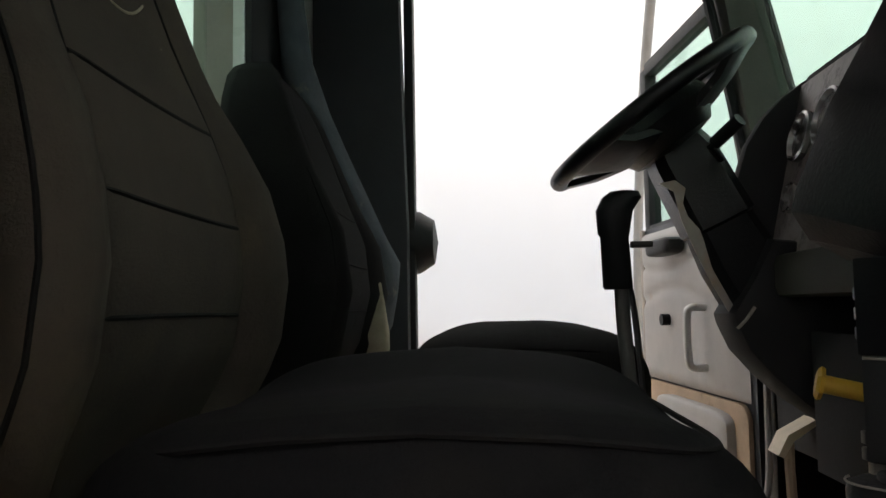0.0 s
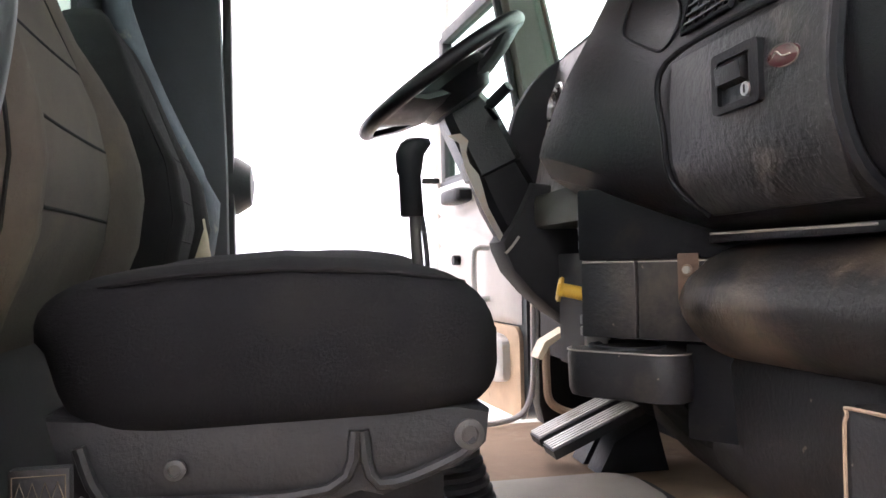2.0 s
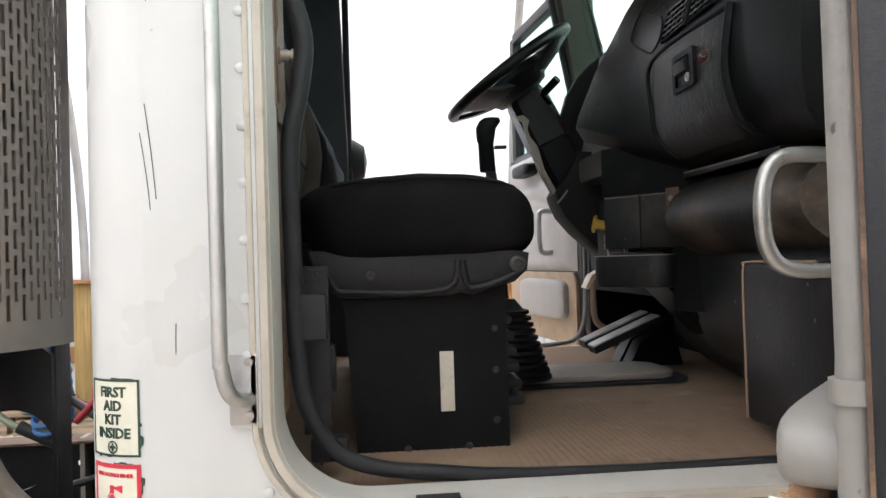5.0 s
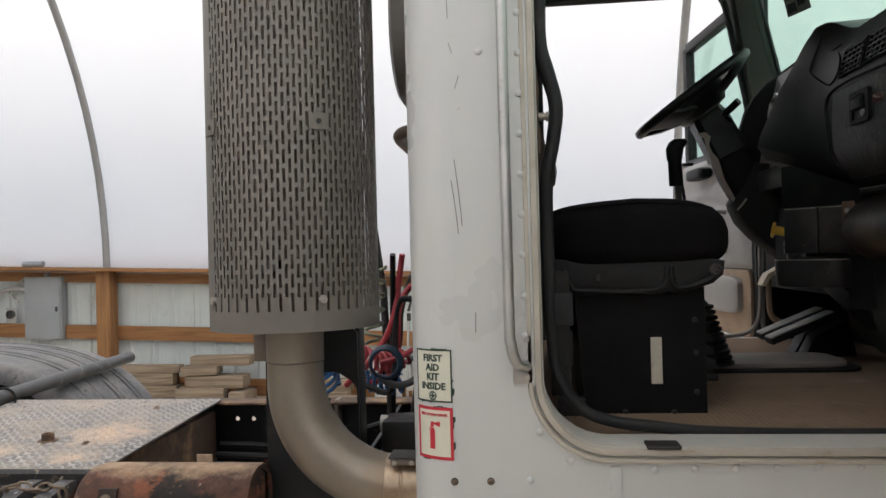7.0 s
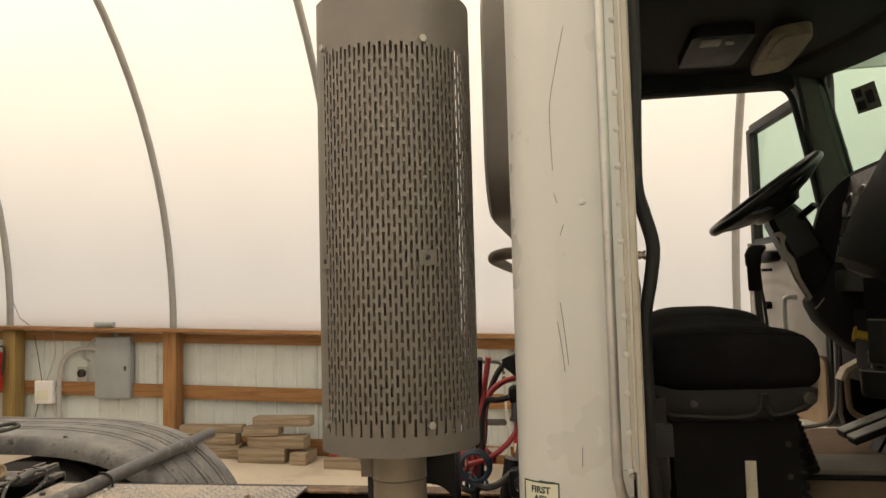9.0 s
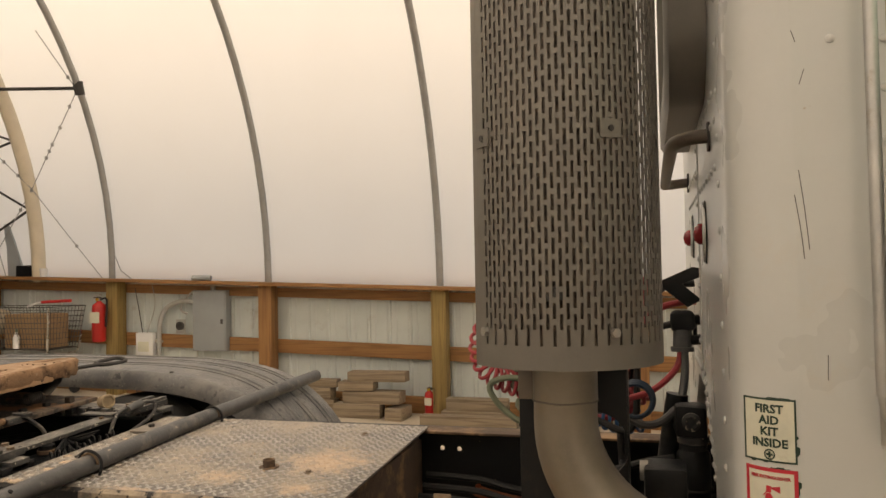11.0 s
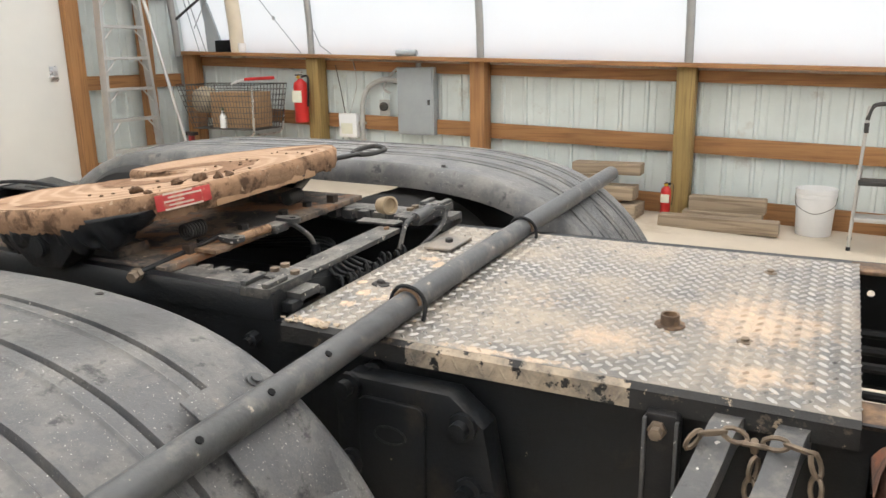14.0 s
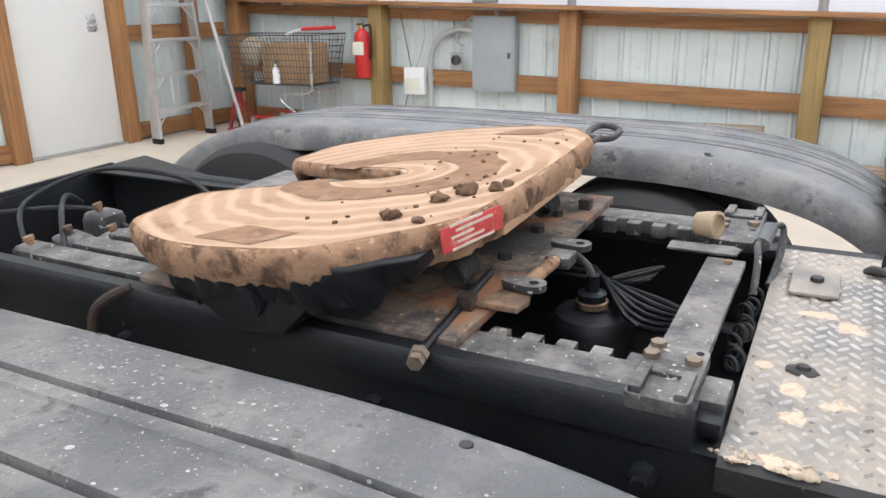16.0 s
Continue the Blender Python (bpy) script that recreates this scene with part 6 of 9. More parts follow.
for y, z, r in ((1.29, 2.11, 0.052), (1.41, 2.12, 0.055), (1.525, 2.11, 0.050), (1.24, 2.0, 0.03), (1.33, 1.98, 0.03), (1.42, 1.97, 0.03), (1.52, 1.99, 0.03), (1.18, 2.10, 0.03)):
    x = 0.575 + (z - 1.86) * 0.23
    g = part("gauge", lathe([(0, 0.004), (r, 0.004), (r, -0.004)], 24, m=pose(x, y, z, 0, -77, 0)), gauge_white, ip)
    part("bezel", lathe([(r, 0.0), (r, 0.012), (r * 0.9, 0.014), (r * 0.87, 0.004)], 24, m=pose(x, y, z, 0, -77, 0)), chrome, g)
part("lower_instrument_trim", box((0.54, 1.12, 1.80), (0.70, 1.60, 1.88), 0.02), pillar_vinyl, truck, "grey lower instrument trim")
part("knee_panel", box((0.70, 1.10, 1.45), (0.90, 1.95, 1.82), 0.03), dark_trim, truck)
kn = part("brake_knob_stem", cyl((0.585, 1.215, 1.652), (0.524, 1.235, 1.666), 0.014, 12), yellow_plastic, truck, "yellow parking brake knob")
part("knob_face", lathe([(0.024, 0), (0.026, 0.006), (0.020, 0.011), (0, 0.011)], 6, m=pose(0.524, 1.235, 1.666, 0, -78, -18)), yellow_plastic, kn)
sw = part("knob_panel", box((0.575, 1.116, 1.50), (0.590, 1.40, 1.74), 0.004), dark_trim, truck, "black panel holding the air knobs")
part("bare_plate", prism([(1.118, 1.50), (1.150, 1.50), (1.165, 1.56), (1.160, 1.62), (1.118, 1.63)], "x", 0.5715, 0.5745, 0.001), bolt_steel, sw, "bare drilled steel plate")
for z in (1.53, 1.56, 1.59):
    part("plate_hole", cyl((0.5695, 1.134, z), (0.572, 1.134, z), 0.006, 10), frame_black, sw)

# steering wheel and column
WC, WN = Vector((0.345, 1.55, 2.172)), Vector((-0.585, 0, 0.811)).normalized()
wu, wv = Vector((0.811, 0, 0.585)).normalized(), Vector((0, 1, 0))
wheel = part("steering_wheel", tube([WC + 0.225 * (math.cos(a) * wu + math.sin(a) * wv) for a in [2 * math.pi * i / 48 for i in range(48)]], 0.0175, 12, closed=True), black_vinyl, truck, "black four-spoke steering wheel")
part("hub", loft([[WC + WN * h + r * (math.cos(a) * wu + 1.25 * math.sin(a) * wv) for a in [2 * math.pi * i / 24 for i in range(24)]] for h, r in ((-0.088, 0.05), (-0.080, 0.085), (-0.03, 0.115), (-0.008, 0.105), (-0.002, 0.08))]), black_vinyl, wheel)
for ang in (35, 145, 215, 325):
    d = math.cos(radians(ang)) * wu + math.sin(radians(ang)) * wv
    e = WN.cross(d)
    part("spoke", loft([[WC + d * s + WN * h + e * w for w, h in ((-wd, o - 0.006), (-wd * 0.6, o - 0.014), (wd * 0.6, o - 0.014), (wd, o - 0.006), (wd, o + 0.008), (-wd, o + 0.008))] for s, wd, o in ((0.03, 0.080, -0.060), (0.10, 0.074, -0.046), (0.16, 0.062, -0.030), (0.224, 0.070, -0.002))]), black_vinyl, wheel)
C0, C1 = WC - WN * 0.07, Vector((0.67, 1.52, 1.52))
cd = (C1 - C0).normalized()
cu = Vector((0, 1, 0)).cross(cd).normalized()


def col_ring(s, hw, hh, o=0.0):
    c = C0.lerp(C1, s) + cu * o
    return [c + Vector((0, 1, 0)) * (hw * x) + cu * (hh * z) for x, z in ((-1, -0.7), (-0.7, -1), (0.7, -1), (1, -0.7), (1, 0.7), (0.7, 1), (-0.7, 1), (-1, 0.7))]


part("column_shroud", loft([col_ring(0.0, 0.045, 0.05), col_ring(0.06, 0.055, 0.062), col_ring(0.28, 0.058, 0.066), col_ring(0.30, 0.045, 0.05)]), black_vinyl, truck, "black steering column shroud", 30)
part("column", loft([col_ring(0.22, 0.05, 0.055), col_ring(0.40, 0.056, 0.066), col_ring(0.58, 0.058, 0.060)]), black_plain, truck, "black steering column", 30)
part("lower_cover", prism([(0.462, 1.772), (0.466, 1.752), (0.488, 1.702), (0.532, 1.651), (0.583, 1.605), (0.662, 1.552), (0.74, 1.53), (0.74, 1.88), (0.64, 1.90), (0.54, 1.91), (0.505, 1.84)], "y", 1.455, 1.60, 0.022), dark_trim, truck, "black moulded lower column cover", 40)
part("cover_rim", tube(smooth_path([(0.468, 1.452, 1.745), (0.482, 1.448, 1.760), (0.500, 1.450, 1.783)], 4), 0.0035, 6), grey_cover, truck)
part("column_bracket", loft([[(x, y, z) for y in (1.485, 1.488)] + [(x + w, y, z + 0.006) for y in (1.488, 1.485)] for x, z, w in ((0.345, 2.020, 0.03), (0.372, 2.004, 0.022), (0.378, 1.975, 0.010), (0.384, 1.950, 0.012), (0.393, 1.925, 0.024), (0.402, 1.903, 0.022), (0.425, 1.850, 0.012), (0.459, 1.784, 0.012), (0.480, 1.748, 0.014))]), grey_cover, truck, "pale steel edge of the column bracket")
tsb = C0.lerp(C1, 0.1)
ts = part("turn_signal_lever", tube([tsb + Vector((0.05, -0.05, 0.01)), Vector((0.415, 1.385, 2.068)), Vector((0.438, 1.345, 2.088))], 0.007, 8), black_plain, truck)
part("lever_grip", tube([Vector((0.420, 1.375, 2.072)), Vector((0.443, 1.335, 2.095)), Vector((0.449, 1.327, 2.101))], 0.0125, 10), black_plain, ts)
part("green_wire", tube(smooth_path([C0.lerp(C1, 0.42) + Vector((0.06, -0.06, 0)), C0.lerp(C1, 0.52) + Vector((0.07, -0.07, 0)), C0.lerp(C1, 0.62) + Vector((0.05, -0.07, 0))], 4), 0.004, 6), green_hose, truck, "green wire under the column")

# gear lever, boot, tunnel cover
lever = part("gear_lever", tube(smooth_path([(0.262, 1.13, 1.30), (0.252, 1.15, 1.5), (0.238, 1.185, 1.72), (0.235, 1.19, 1.82)], 5), 0.011, 10), iron, truck, "steel gear lever with a black grip")
part("air_line", tube(smooth_path([(0.275, 1.13, 1.30), (0.262, 1.15, 1.5), (0.256, 1.19, 1.74), (0.245, 1.19, 1.82)], 5), 0.005, 6), rubber, lever)
grip = part("grip", loft([[Vector((0.230 + dx + rx * math.cos(a), 1.19 + ry * math.sin(a), z)) for a in [2 * math.pi * i / 16 for i in range(16)]] for z, rx, ry, dx in ((1.806, 0.020, 0.017, 0.0), (1.81, 0.0225, 0.02, 0), (1.885, 0.0215, 0.02, -0.003), (1.89, 0.024, 0.022, -0.004), (1.925, 0.028, 0.022, -0.002), (1.945, 0.030, 0.021, 0.010), (1.954, 0.022, 0.015, 0.014), (1.956, 0.008, 0.006, 0.014))]), black_plain, lever, "black moulded shift grip")
part("range_switch", box((0.250, 1.18, 1.868), (0.283, 1.196, 1.878), 0.003), black_vinyl, grip)
bm = bm_new()
prof = []
for k in range(11):
    z = 1.262 + 0.017 * k
    r = 0.105 - 0.0058 * k
    prof += [(r + 0.012, z), (r + 0.012, z + 0.008), (r - 0.004, z + 0.012)]
lathe(prof + [(0.02, 1.47), (0.0, 1.47)], 28, bm, Matrix.Translation((0.245, 1.13, 0)) @ Matrix.Diagonal((0.95, 0.95, 1, 1)))
part("gear_boot", bm, rubber, truck, "black rubber gear lever boot")
part("tunnel_rim", prism(rounded(0.12, 0.735, 1.075, 1.37, 0.08, 5), "z", 1.236, 1.246, 0.004), rubber, truck)
part("tunnel_cover", prism(rounded(0.10, 0.70, 1.10, 1.345, 0.07, 5), "z", 1.246, 1.263, 0.008), grey_cover, truck, "pale grey tunnel cover")

lever.location = (-0.017, 0, 0.008)
# pedals
for y0, y1, dz in ((1.50, 1.575, 0.0), (1.40, 1.475, -0.005)):
    a, b_ = Vector((0.56, 0, 1.285 + dz)), Vector((0.775, 0, 1.375 + dz))
    n_ = Vector((-(b_.z - a.z), 0, b_.x - a.x)).normalized()
    p = part("pedal", loft([[Vector((q.x, y, q.z)) + n_ * h for y, h in ((y0, 0), (y1, 0), (y1, 0.02), (y0, 0.02))] for q in (a, b_)]), rubber, truck, "long black ribbed pedal")
    for k in range(5):
        y = y0 + 0.008 + k * 0.0148
        part("tread_rib", loft([[Vector((q.x, yy_, q.z)) + n_ * h for yy_, h in ((y, 0.019), (y + 0.008, 0.019), (y + 0.008, 0.0245), (y, 0.0245))] for q in (a.lerp(b_, 0.02), a.lerp(b_, 0.98))]), alu, p)
    part("pedal_base", loft([[(0.66, y0, 1.238), (0.83, y0, 1.238), (0.80, y0, 1.36), (0.70, y0, 1.31)], [(0.66, y1, 1.238), (0.83, y1, 1.238), (0.80, y1, 1.36), (0.70, y1, 1.31)]]), black_plain, p)
cl = part("clutch_arm", tube(smooth_path([(0.84, 1.72, 1.30), (0.74, 1.72, 1.31), (0.66, 1.72, 1.345), (0.648, 1.72, 1.42), (0.652, 1.73, 1.49)], 5), 0.011, 8), tan_trim, truck, "bent clutch pedal arm")
part("clutch_pad", loft([[(0.618, y, 1.470), (0.640, y, 1.512), (0.700, y, 1.545), (0.704, y, 1.535), (0.652, y, 1.500), (0.630, y, 1.464)] for y in (1.70, 1.765)]), cream_plastic, cl, "worn pale clutch pad")


# ---- seats ----
def seat(y0, near, fabric_mat, label):
    s = part("seat_riser", loft([[(x, y, z) for x, y in ((-0.16 + t, y0 + 0.06), (0.135 + t * 0.0, y0 + 0.06), (0.135, y0 + 0.44), (-0.16 + t, y0 + 0.44))] for z, t in ((1.236, 0.02), (1.53, 0.0))]), black_plain, truck, label)
    def crown(c):
        # the rear end leans back over the skirt, tucked in below
        back = max(0.0, -c.x - 0.06) / 0.156 if near else 0.0
        x = c.x + back * (0.030 - 0.058 * (c.z + 0.092) / 0.184)
        if c.z <= 0:
            return x, c.y, c.z - 0.02 * (0.2 - c.x)
        dish = 0.020 * max(0.0, math.cos(math.pi * min(abs(c.y), 0.2) / 0.4)) if near else 0.0
        return x, c.y, c.z + 0.002 - 0.55 * c.x * c.x + (0.032 * c.y - 0.10 * c.y * c.y if near else 0.025 * c.y - 0.25 * c.y * c.y) - dish

    bm_ = pillow((-0.018 + (0.0 if near else 0.10), y0 + 0.24, 1.658 if near else 1.670), (0.216, 0.259, 0.092), 0.50, 0.36, 48, bend=crown)
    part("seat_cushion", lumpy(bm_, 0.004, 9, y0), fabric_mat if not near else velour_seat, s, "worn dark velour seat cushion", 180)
    loop = []
    for i in range(72):
        a = 2 * math.pi * i / 72
        x = 0.186 * math.copysign(abs(math.cos(a)) ** 0.36, math.cos(a))
        y = 0.236 * math.copysign(abs(math.sin(a)) ** 0.36, math.sin(a))
        loop.append(Vector((-0.018 + (0.0 if near else 0.10) + x, y0 + 0.24 + y, 1.7205 - 0.55 * x * x)))
    part("cushion_seam", tube(loop, 0.0024, 6, closed=True), velour_dark, s)
    # backrest: a dished middle between two rounded bolsters
    prof_ = [(1.640, -0.275, 0.21, 0.030), (1.69, -0.251, 0.235, 0.030), (1.72, -0.236, 0.242, 0.029), (1.757, -0.222, 0.246, 0.028), (1.823, -0.214, 0.248, 0.027), (1.87, -0.219, 0.248, 0.026), (1.93, -0.236, 0.245, 0.022), (1.99, -0.267, 0.237, 0.014), (2.04, -0.297, 0.222, 0.006), (2.075, -0.310, 0.205, 0.002), (2.17, -0.342, 0.185, 0.0), (2.28, -0.375, 0.165, 0.0), (2.40, -0.405, 0.14, 0.0), (2.46, -0.425, 0.10, 0.0)] if near else [(1.640, -0.275, 0.21, 0.030), (1.72, -0.236, 0.242, 0.029), (1.823, -0.214, 0.248, 0.027), (1.93, -0.230, 0.245, 0.022), (2.04, -0.285, 0.230, 0.010), (2.12, -0.318, 0.212, 0.004), (2.19, -0.345, 0.185, 0.0), (2.24, -0.370, 0.150, 0.0), (2.27, -0.395, 0.10, 0.0), (2.28, -0.42, 0.04, 0.0)]
    across = [(0.0, 1.0), (0.25, 1.0), (0.50, 0.98), (0.575, 1.05), (0.60, 1.22), (0.625, 1.0), (0.70, 0.45), (0.80, 0.10), (0.88, 0.0), (0.94, 0.25), (0.98, 0.9), (1.0, 2.0)]

    def front(y_rel, xf, d):
        for (a, p), (b, q) in zip(across, across[1:]):
            if a <= y_rel <= b:
                return xf - max(d, 0.006) * (p + (q - p) * (y_rel - a) / (b - a))
        return xf - d

    secs_ = []
    for z, xf, w, d in prof_:
        ring = [(front(f, xf, d), y0 + 0.24 + f * w, z) for f, _ in across]
        ring += [(-0.44, y0 + 0.24 + w, z), (-0.472, y0 + 0.24 + w * 0.8, z)]
        left = [(x, 2 * (y0 + 0.24) - y, zz) for x, y, zz in ring[1:]][::-1]
        secs_.append(ring + left)
    part("backrest", loft(secs_), fabric_mat, s, "velour backrest with stitched panels" if near else "dark velour backrest", 60)

    def on_front(z, f):
        for p, q in zip(prof_, prof_[1:]):
            if p[0] <= z <= q[0]:
                k = (z - p[0]) / (q[0] - p[0])
                xf, w, d = [p[m] + (q[m] - p[m]) * k for m in (1, 2, 3)]
                return Vector((front(abs(f), xf, d) - 0.0005, y0 + 0.24 + f * w, z))

    zs = [1.66 + 0.02 * k for k in range(38 if near else 28)]
    for sy in (-1, 1):
        part("backrest_seam", tube([on_front(z, sy * 0.60) for z in zs], 0.0026, 6), velour_dark, s)
        part("backrest_seam", tube([on_front(z, sy * 0.97) for z in zs[:20]], 0.0022, 6), velour_dark, s)
    for zc, arc in ((1.783, 0.004), (1.882, -0.006), (1.988, -0.012)):
        part("panel_seam", tube([on_front(zc + arc * (1 - f * f), f) for f in [-0.59 + 0.059 * k for k in range(21)]], 0.0024, 6), velour_dark, s)
    if near:
        part("embroidery", tube([on_front(2.10 - 0.03 * math.sin(math.pi * k / 14), -0.35 + 0.05 * k) for k in range(15)], 0.0018, 5), cloth_tan, s, "pale stitched swoosh")
        for k in range(4):
            part("embroidery", tube([on_front(2.095 + 0.018 * m / 3, -0.12 + 0.07 * k + 0.012 * math.sin(2.2 * m)) for m in range(4)], 0.0016, 5), cloth_tan, s)
    return s


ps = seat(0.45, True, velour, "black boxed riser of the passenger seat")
# moulded skirt under the passenger cushion
sk = prism([(-0.215, 1.60), (-0.20, 1.54), (-0.155, 1.512), (0.03, 1.512), (0.05, 1.518), (0.07, 1.512), (0.145, 1.535), (0.168, 1.555), (0.172, 1.585), (0.14, 1.592), (-0.1, 1.590)], "y", 0.455, 0.93, 0.012)
part("seat_skirt", sk, skirt_black, ps, "moulded black seat skirt")
for pts in ([(-0.185, 1.575), (-0.17, 1.535), (-0.14, 1.525), (0.02, 1.525), (0.045, 1.575)], [(0.052, 1.575), (0.065, 1.527), (0.13, 1.543), (0.155, 1.56)]):
    part("skirt_rib", tube(smooth_path([(x, 0.452, z) for x, z in pts], 4), 0.006, 8), skirt_black, ps)
for x, z, r in ((0.148, 1.566, 0.014), (-0.108, 1.552, 0.009)):
    part("skirt_bolt", lathe([(r, 0), (r, 0.006), (r * 0.6, 0.008), (r * 0.55, 0.003), (0, 0.003)], 16, m=pose(x, 0.452, z, 90)), iron, ps)
part("riser_label", box((0.011, 0.503, 1.305), (0.036, 0.5085, 1.412), 0.001), torn_label, ps, "torn stained pale label")
for x, z in ((0.112, 1.45), (0.112, 1.375), (0.112, 1.285), (0.06, 1.24), (-0.05, 1.24)):
    part("riser_bolt", lathe([(0.007, 0), (0.006, 0.005), (0, 0.006)], 8, m=pose(x, 0.509, z, 90)), iron, ps)
for k in range(6):
    part("bellows_fold", box((0.13, 0.56, 1.30 + 0.03 * k), (0.175 - 0.004 * k, 0.86, 1.318 + 0.03 * k), 0.006), rubber, ps)
wb = part("belt_webbing", prism([(0.392, 1.30), (0.405, 1.30), (0.412, 1.45), (0.410, 1.572), (0.398, 1.572), (0.398, 1.45)], "x", -0.221, -0.177, 0.002), kick_black, truck, "grimy folded seat belt webbing with tan stitching")
for z0 in (1.528, 1.548):
    part("stitching", tube([(-0.217 + 0.0045 * k, 0.3975, z0 + (0.014 if k % 2 else 0.0)) for k in range(9)], 0.0008, 5), stitch_tan, wb)
part("stitching", tube([(-0.218, 0.3975, 1.524), (-0.180, 0.3975, 1.524), (-0.180, 0.3975, 1.567), (-0.218, 0.3975, 1.567)], 0.0008, 5, closed=True), stitch_tan, wb)
bk = part("belt_buckle", box((-0.205, 0.42, 1.36), (-0.17, 0.455, 1.44), 0.006), kick_black, truck, "dusty seat belt buckle")
part("belt_strap", loft([[(x, 0.43, z), (x + 0.004, 0.43, z), (x + 0.004, 0.475, z), (x, 0.475, z)] for x, z in ((-0.20, 1.24), (-0.195, 1.30), (-0.20, 1.37))]), kick_black, bk)
part("belt_anchor", box((-0.21, 0.36, 1.26), (-0.15, 0.40, 1.30), 0.008), kick_black, bk)
part("fire_blanket_strap", box((-0.22, 0.30, 1.46), (-0.175, 0.33, 1.53), 0.005), rubber, truck)

ds = seat(1.30, False, velour_dark, "black riser of the driver seat")
# worn jacket over the driver's far bolster, and a cloth tucked beside it
jk = [(1.70, -0.25, 0.05), (1.75, -0.222, 0.09), (1.83, -0.206, 0.11), (1.90, -0.208, 0.12), (1.98, -0.24, 0.12), (2.08, -0.285, 0.115), (2.18, -0.33, 0.10), (2.28, -0.37, 0.09), (2.40, -0.405, 0.085), (2.60, -0.43, 0.08), (2.74, -0.44, 0.08)]
part("jacket", lumpy(loft([[(((xf - 0.475) / 2) + ((xf + 0.475) / 2) * math.copysign(abs(math.cos(a)) ** 0.8, math.cos(a)), 1.84 + (0.05 if z < 2.2 else -0.12 * (z - 2.2)) + w * math.copysign(abs(math.sin(a)) ** 0.7, math.sin(a)) + 0.012 * math.sin(9 * z + 3 * a), z) for a in [2 * math.pi * i / 24 for i in range(24)]] for z, xf, w in jk]), 0.012, 11), cloth_blue, truck, "grimy blue-grey jacket hung behind the driver", 180)
part("cloth_flap", lumpy(pillow((-0.262, 1.735, 1.79), (0.045, 0.03, 0.12), 0.7, 0.7, 20, bend=lambda c: (c.x - 0.15 * c.z, c.y, c.z)), 0.012, 22), cloth_tan, ds, "dirty cream cloth tucked beside the seat", 180)
part("coat_hook", tube(smooth_path([(-0.43, 0.92, 2.22), (-0.39, 0.92, 2.21), (-0.37, 0.92, 2.19), (-0.38, 0.92, 2.17)], 4), 0.006, 8), chrome, truck)
part("belt_webbing", loft([[(-0.425, 0.90, z), (-0.42, 0.90, z), (-0.42, 0.945, z), (-0.425, 0.945, z)] for z in (1.8, 2.2, 2.7)]), cloth_tan, truck, "dirty tan seat belt webbing")


# ---- doors of the cab, both swung open ----
door_edge = surface("blue_black_door_edge", (0.0155, 0.0185, 0.0235), 0.36, var=0.25, scale=9, bump=0.2, dirt=(0.035, 0.036, 0.040), dirt_at=0.55, dirt_scale=6, dirt_soft=0.2, spec=0.4, flecks=(0.30, 0.28, 0.25), fleck_at=0.735, fleck_scale=38)
pod_grey = surface("scuffed_grey_pod", (0.21, 0.205, 0.195), 0.5, var=0.2, scale=9, bump=0.15, dirt=(0.11, 0.10, 0.09), dirt_at=0.55, dirt_scale=6, dirt_soft=0.25, flecks=(0.06, 0.055, 0.05), fleck_at=0.72, fleck_scale=40)
lamp_tan = surface("dusty_tan_lamp_shell", (0.34, 0.26, 0.17), 0.6, var=0.2, scale=20, dirt=(0.20, 0.14, 0.09), dirt_at=0.55, dirt_scale=24)
clay_base = surface("slide_base_with_red_clay", (0.045, 0.042, 0.041), 0.8, var=0.4, scale=12, bump=0.8, dirt=(0.20, 0.150, 0.115), dirt_at=0.47, dirt_scale=7, dirt_soft=0.1, layers=(((0.26, 0.125, 0.062), 0.52, 0.08, 5.0),), flecks=(0.40, 0.30, 0.22), fleck_at=0.68, fleck_scale=50)

def door_frame_map(hinge, d, n):
    return lambda u, v, z: Vector((hinge[0] + u * d[0] + v * n[0], hinge[1] + u * d[1] + v * n[1], z))


def mapped(bm_, fn):
    for v in bm_.verts:
        v.co = fn(*v.co)
    bmesh.ops.recalc_face_normals(bm_, faces=bm_.faces[:])
    return bm_


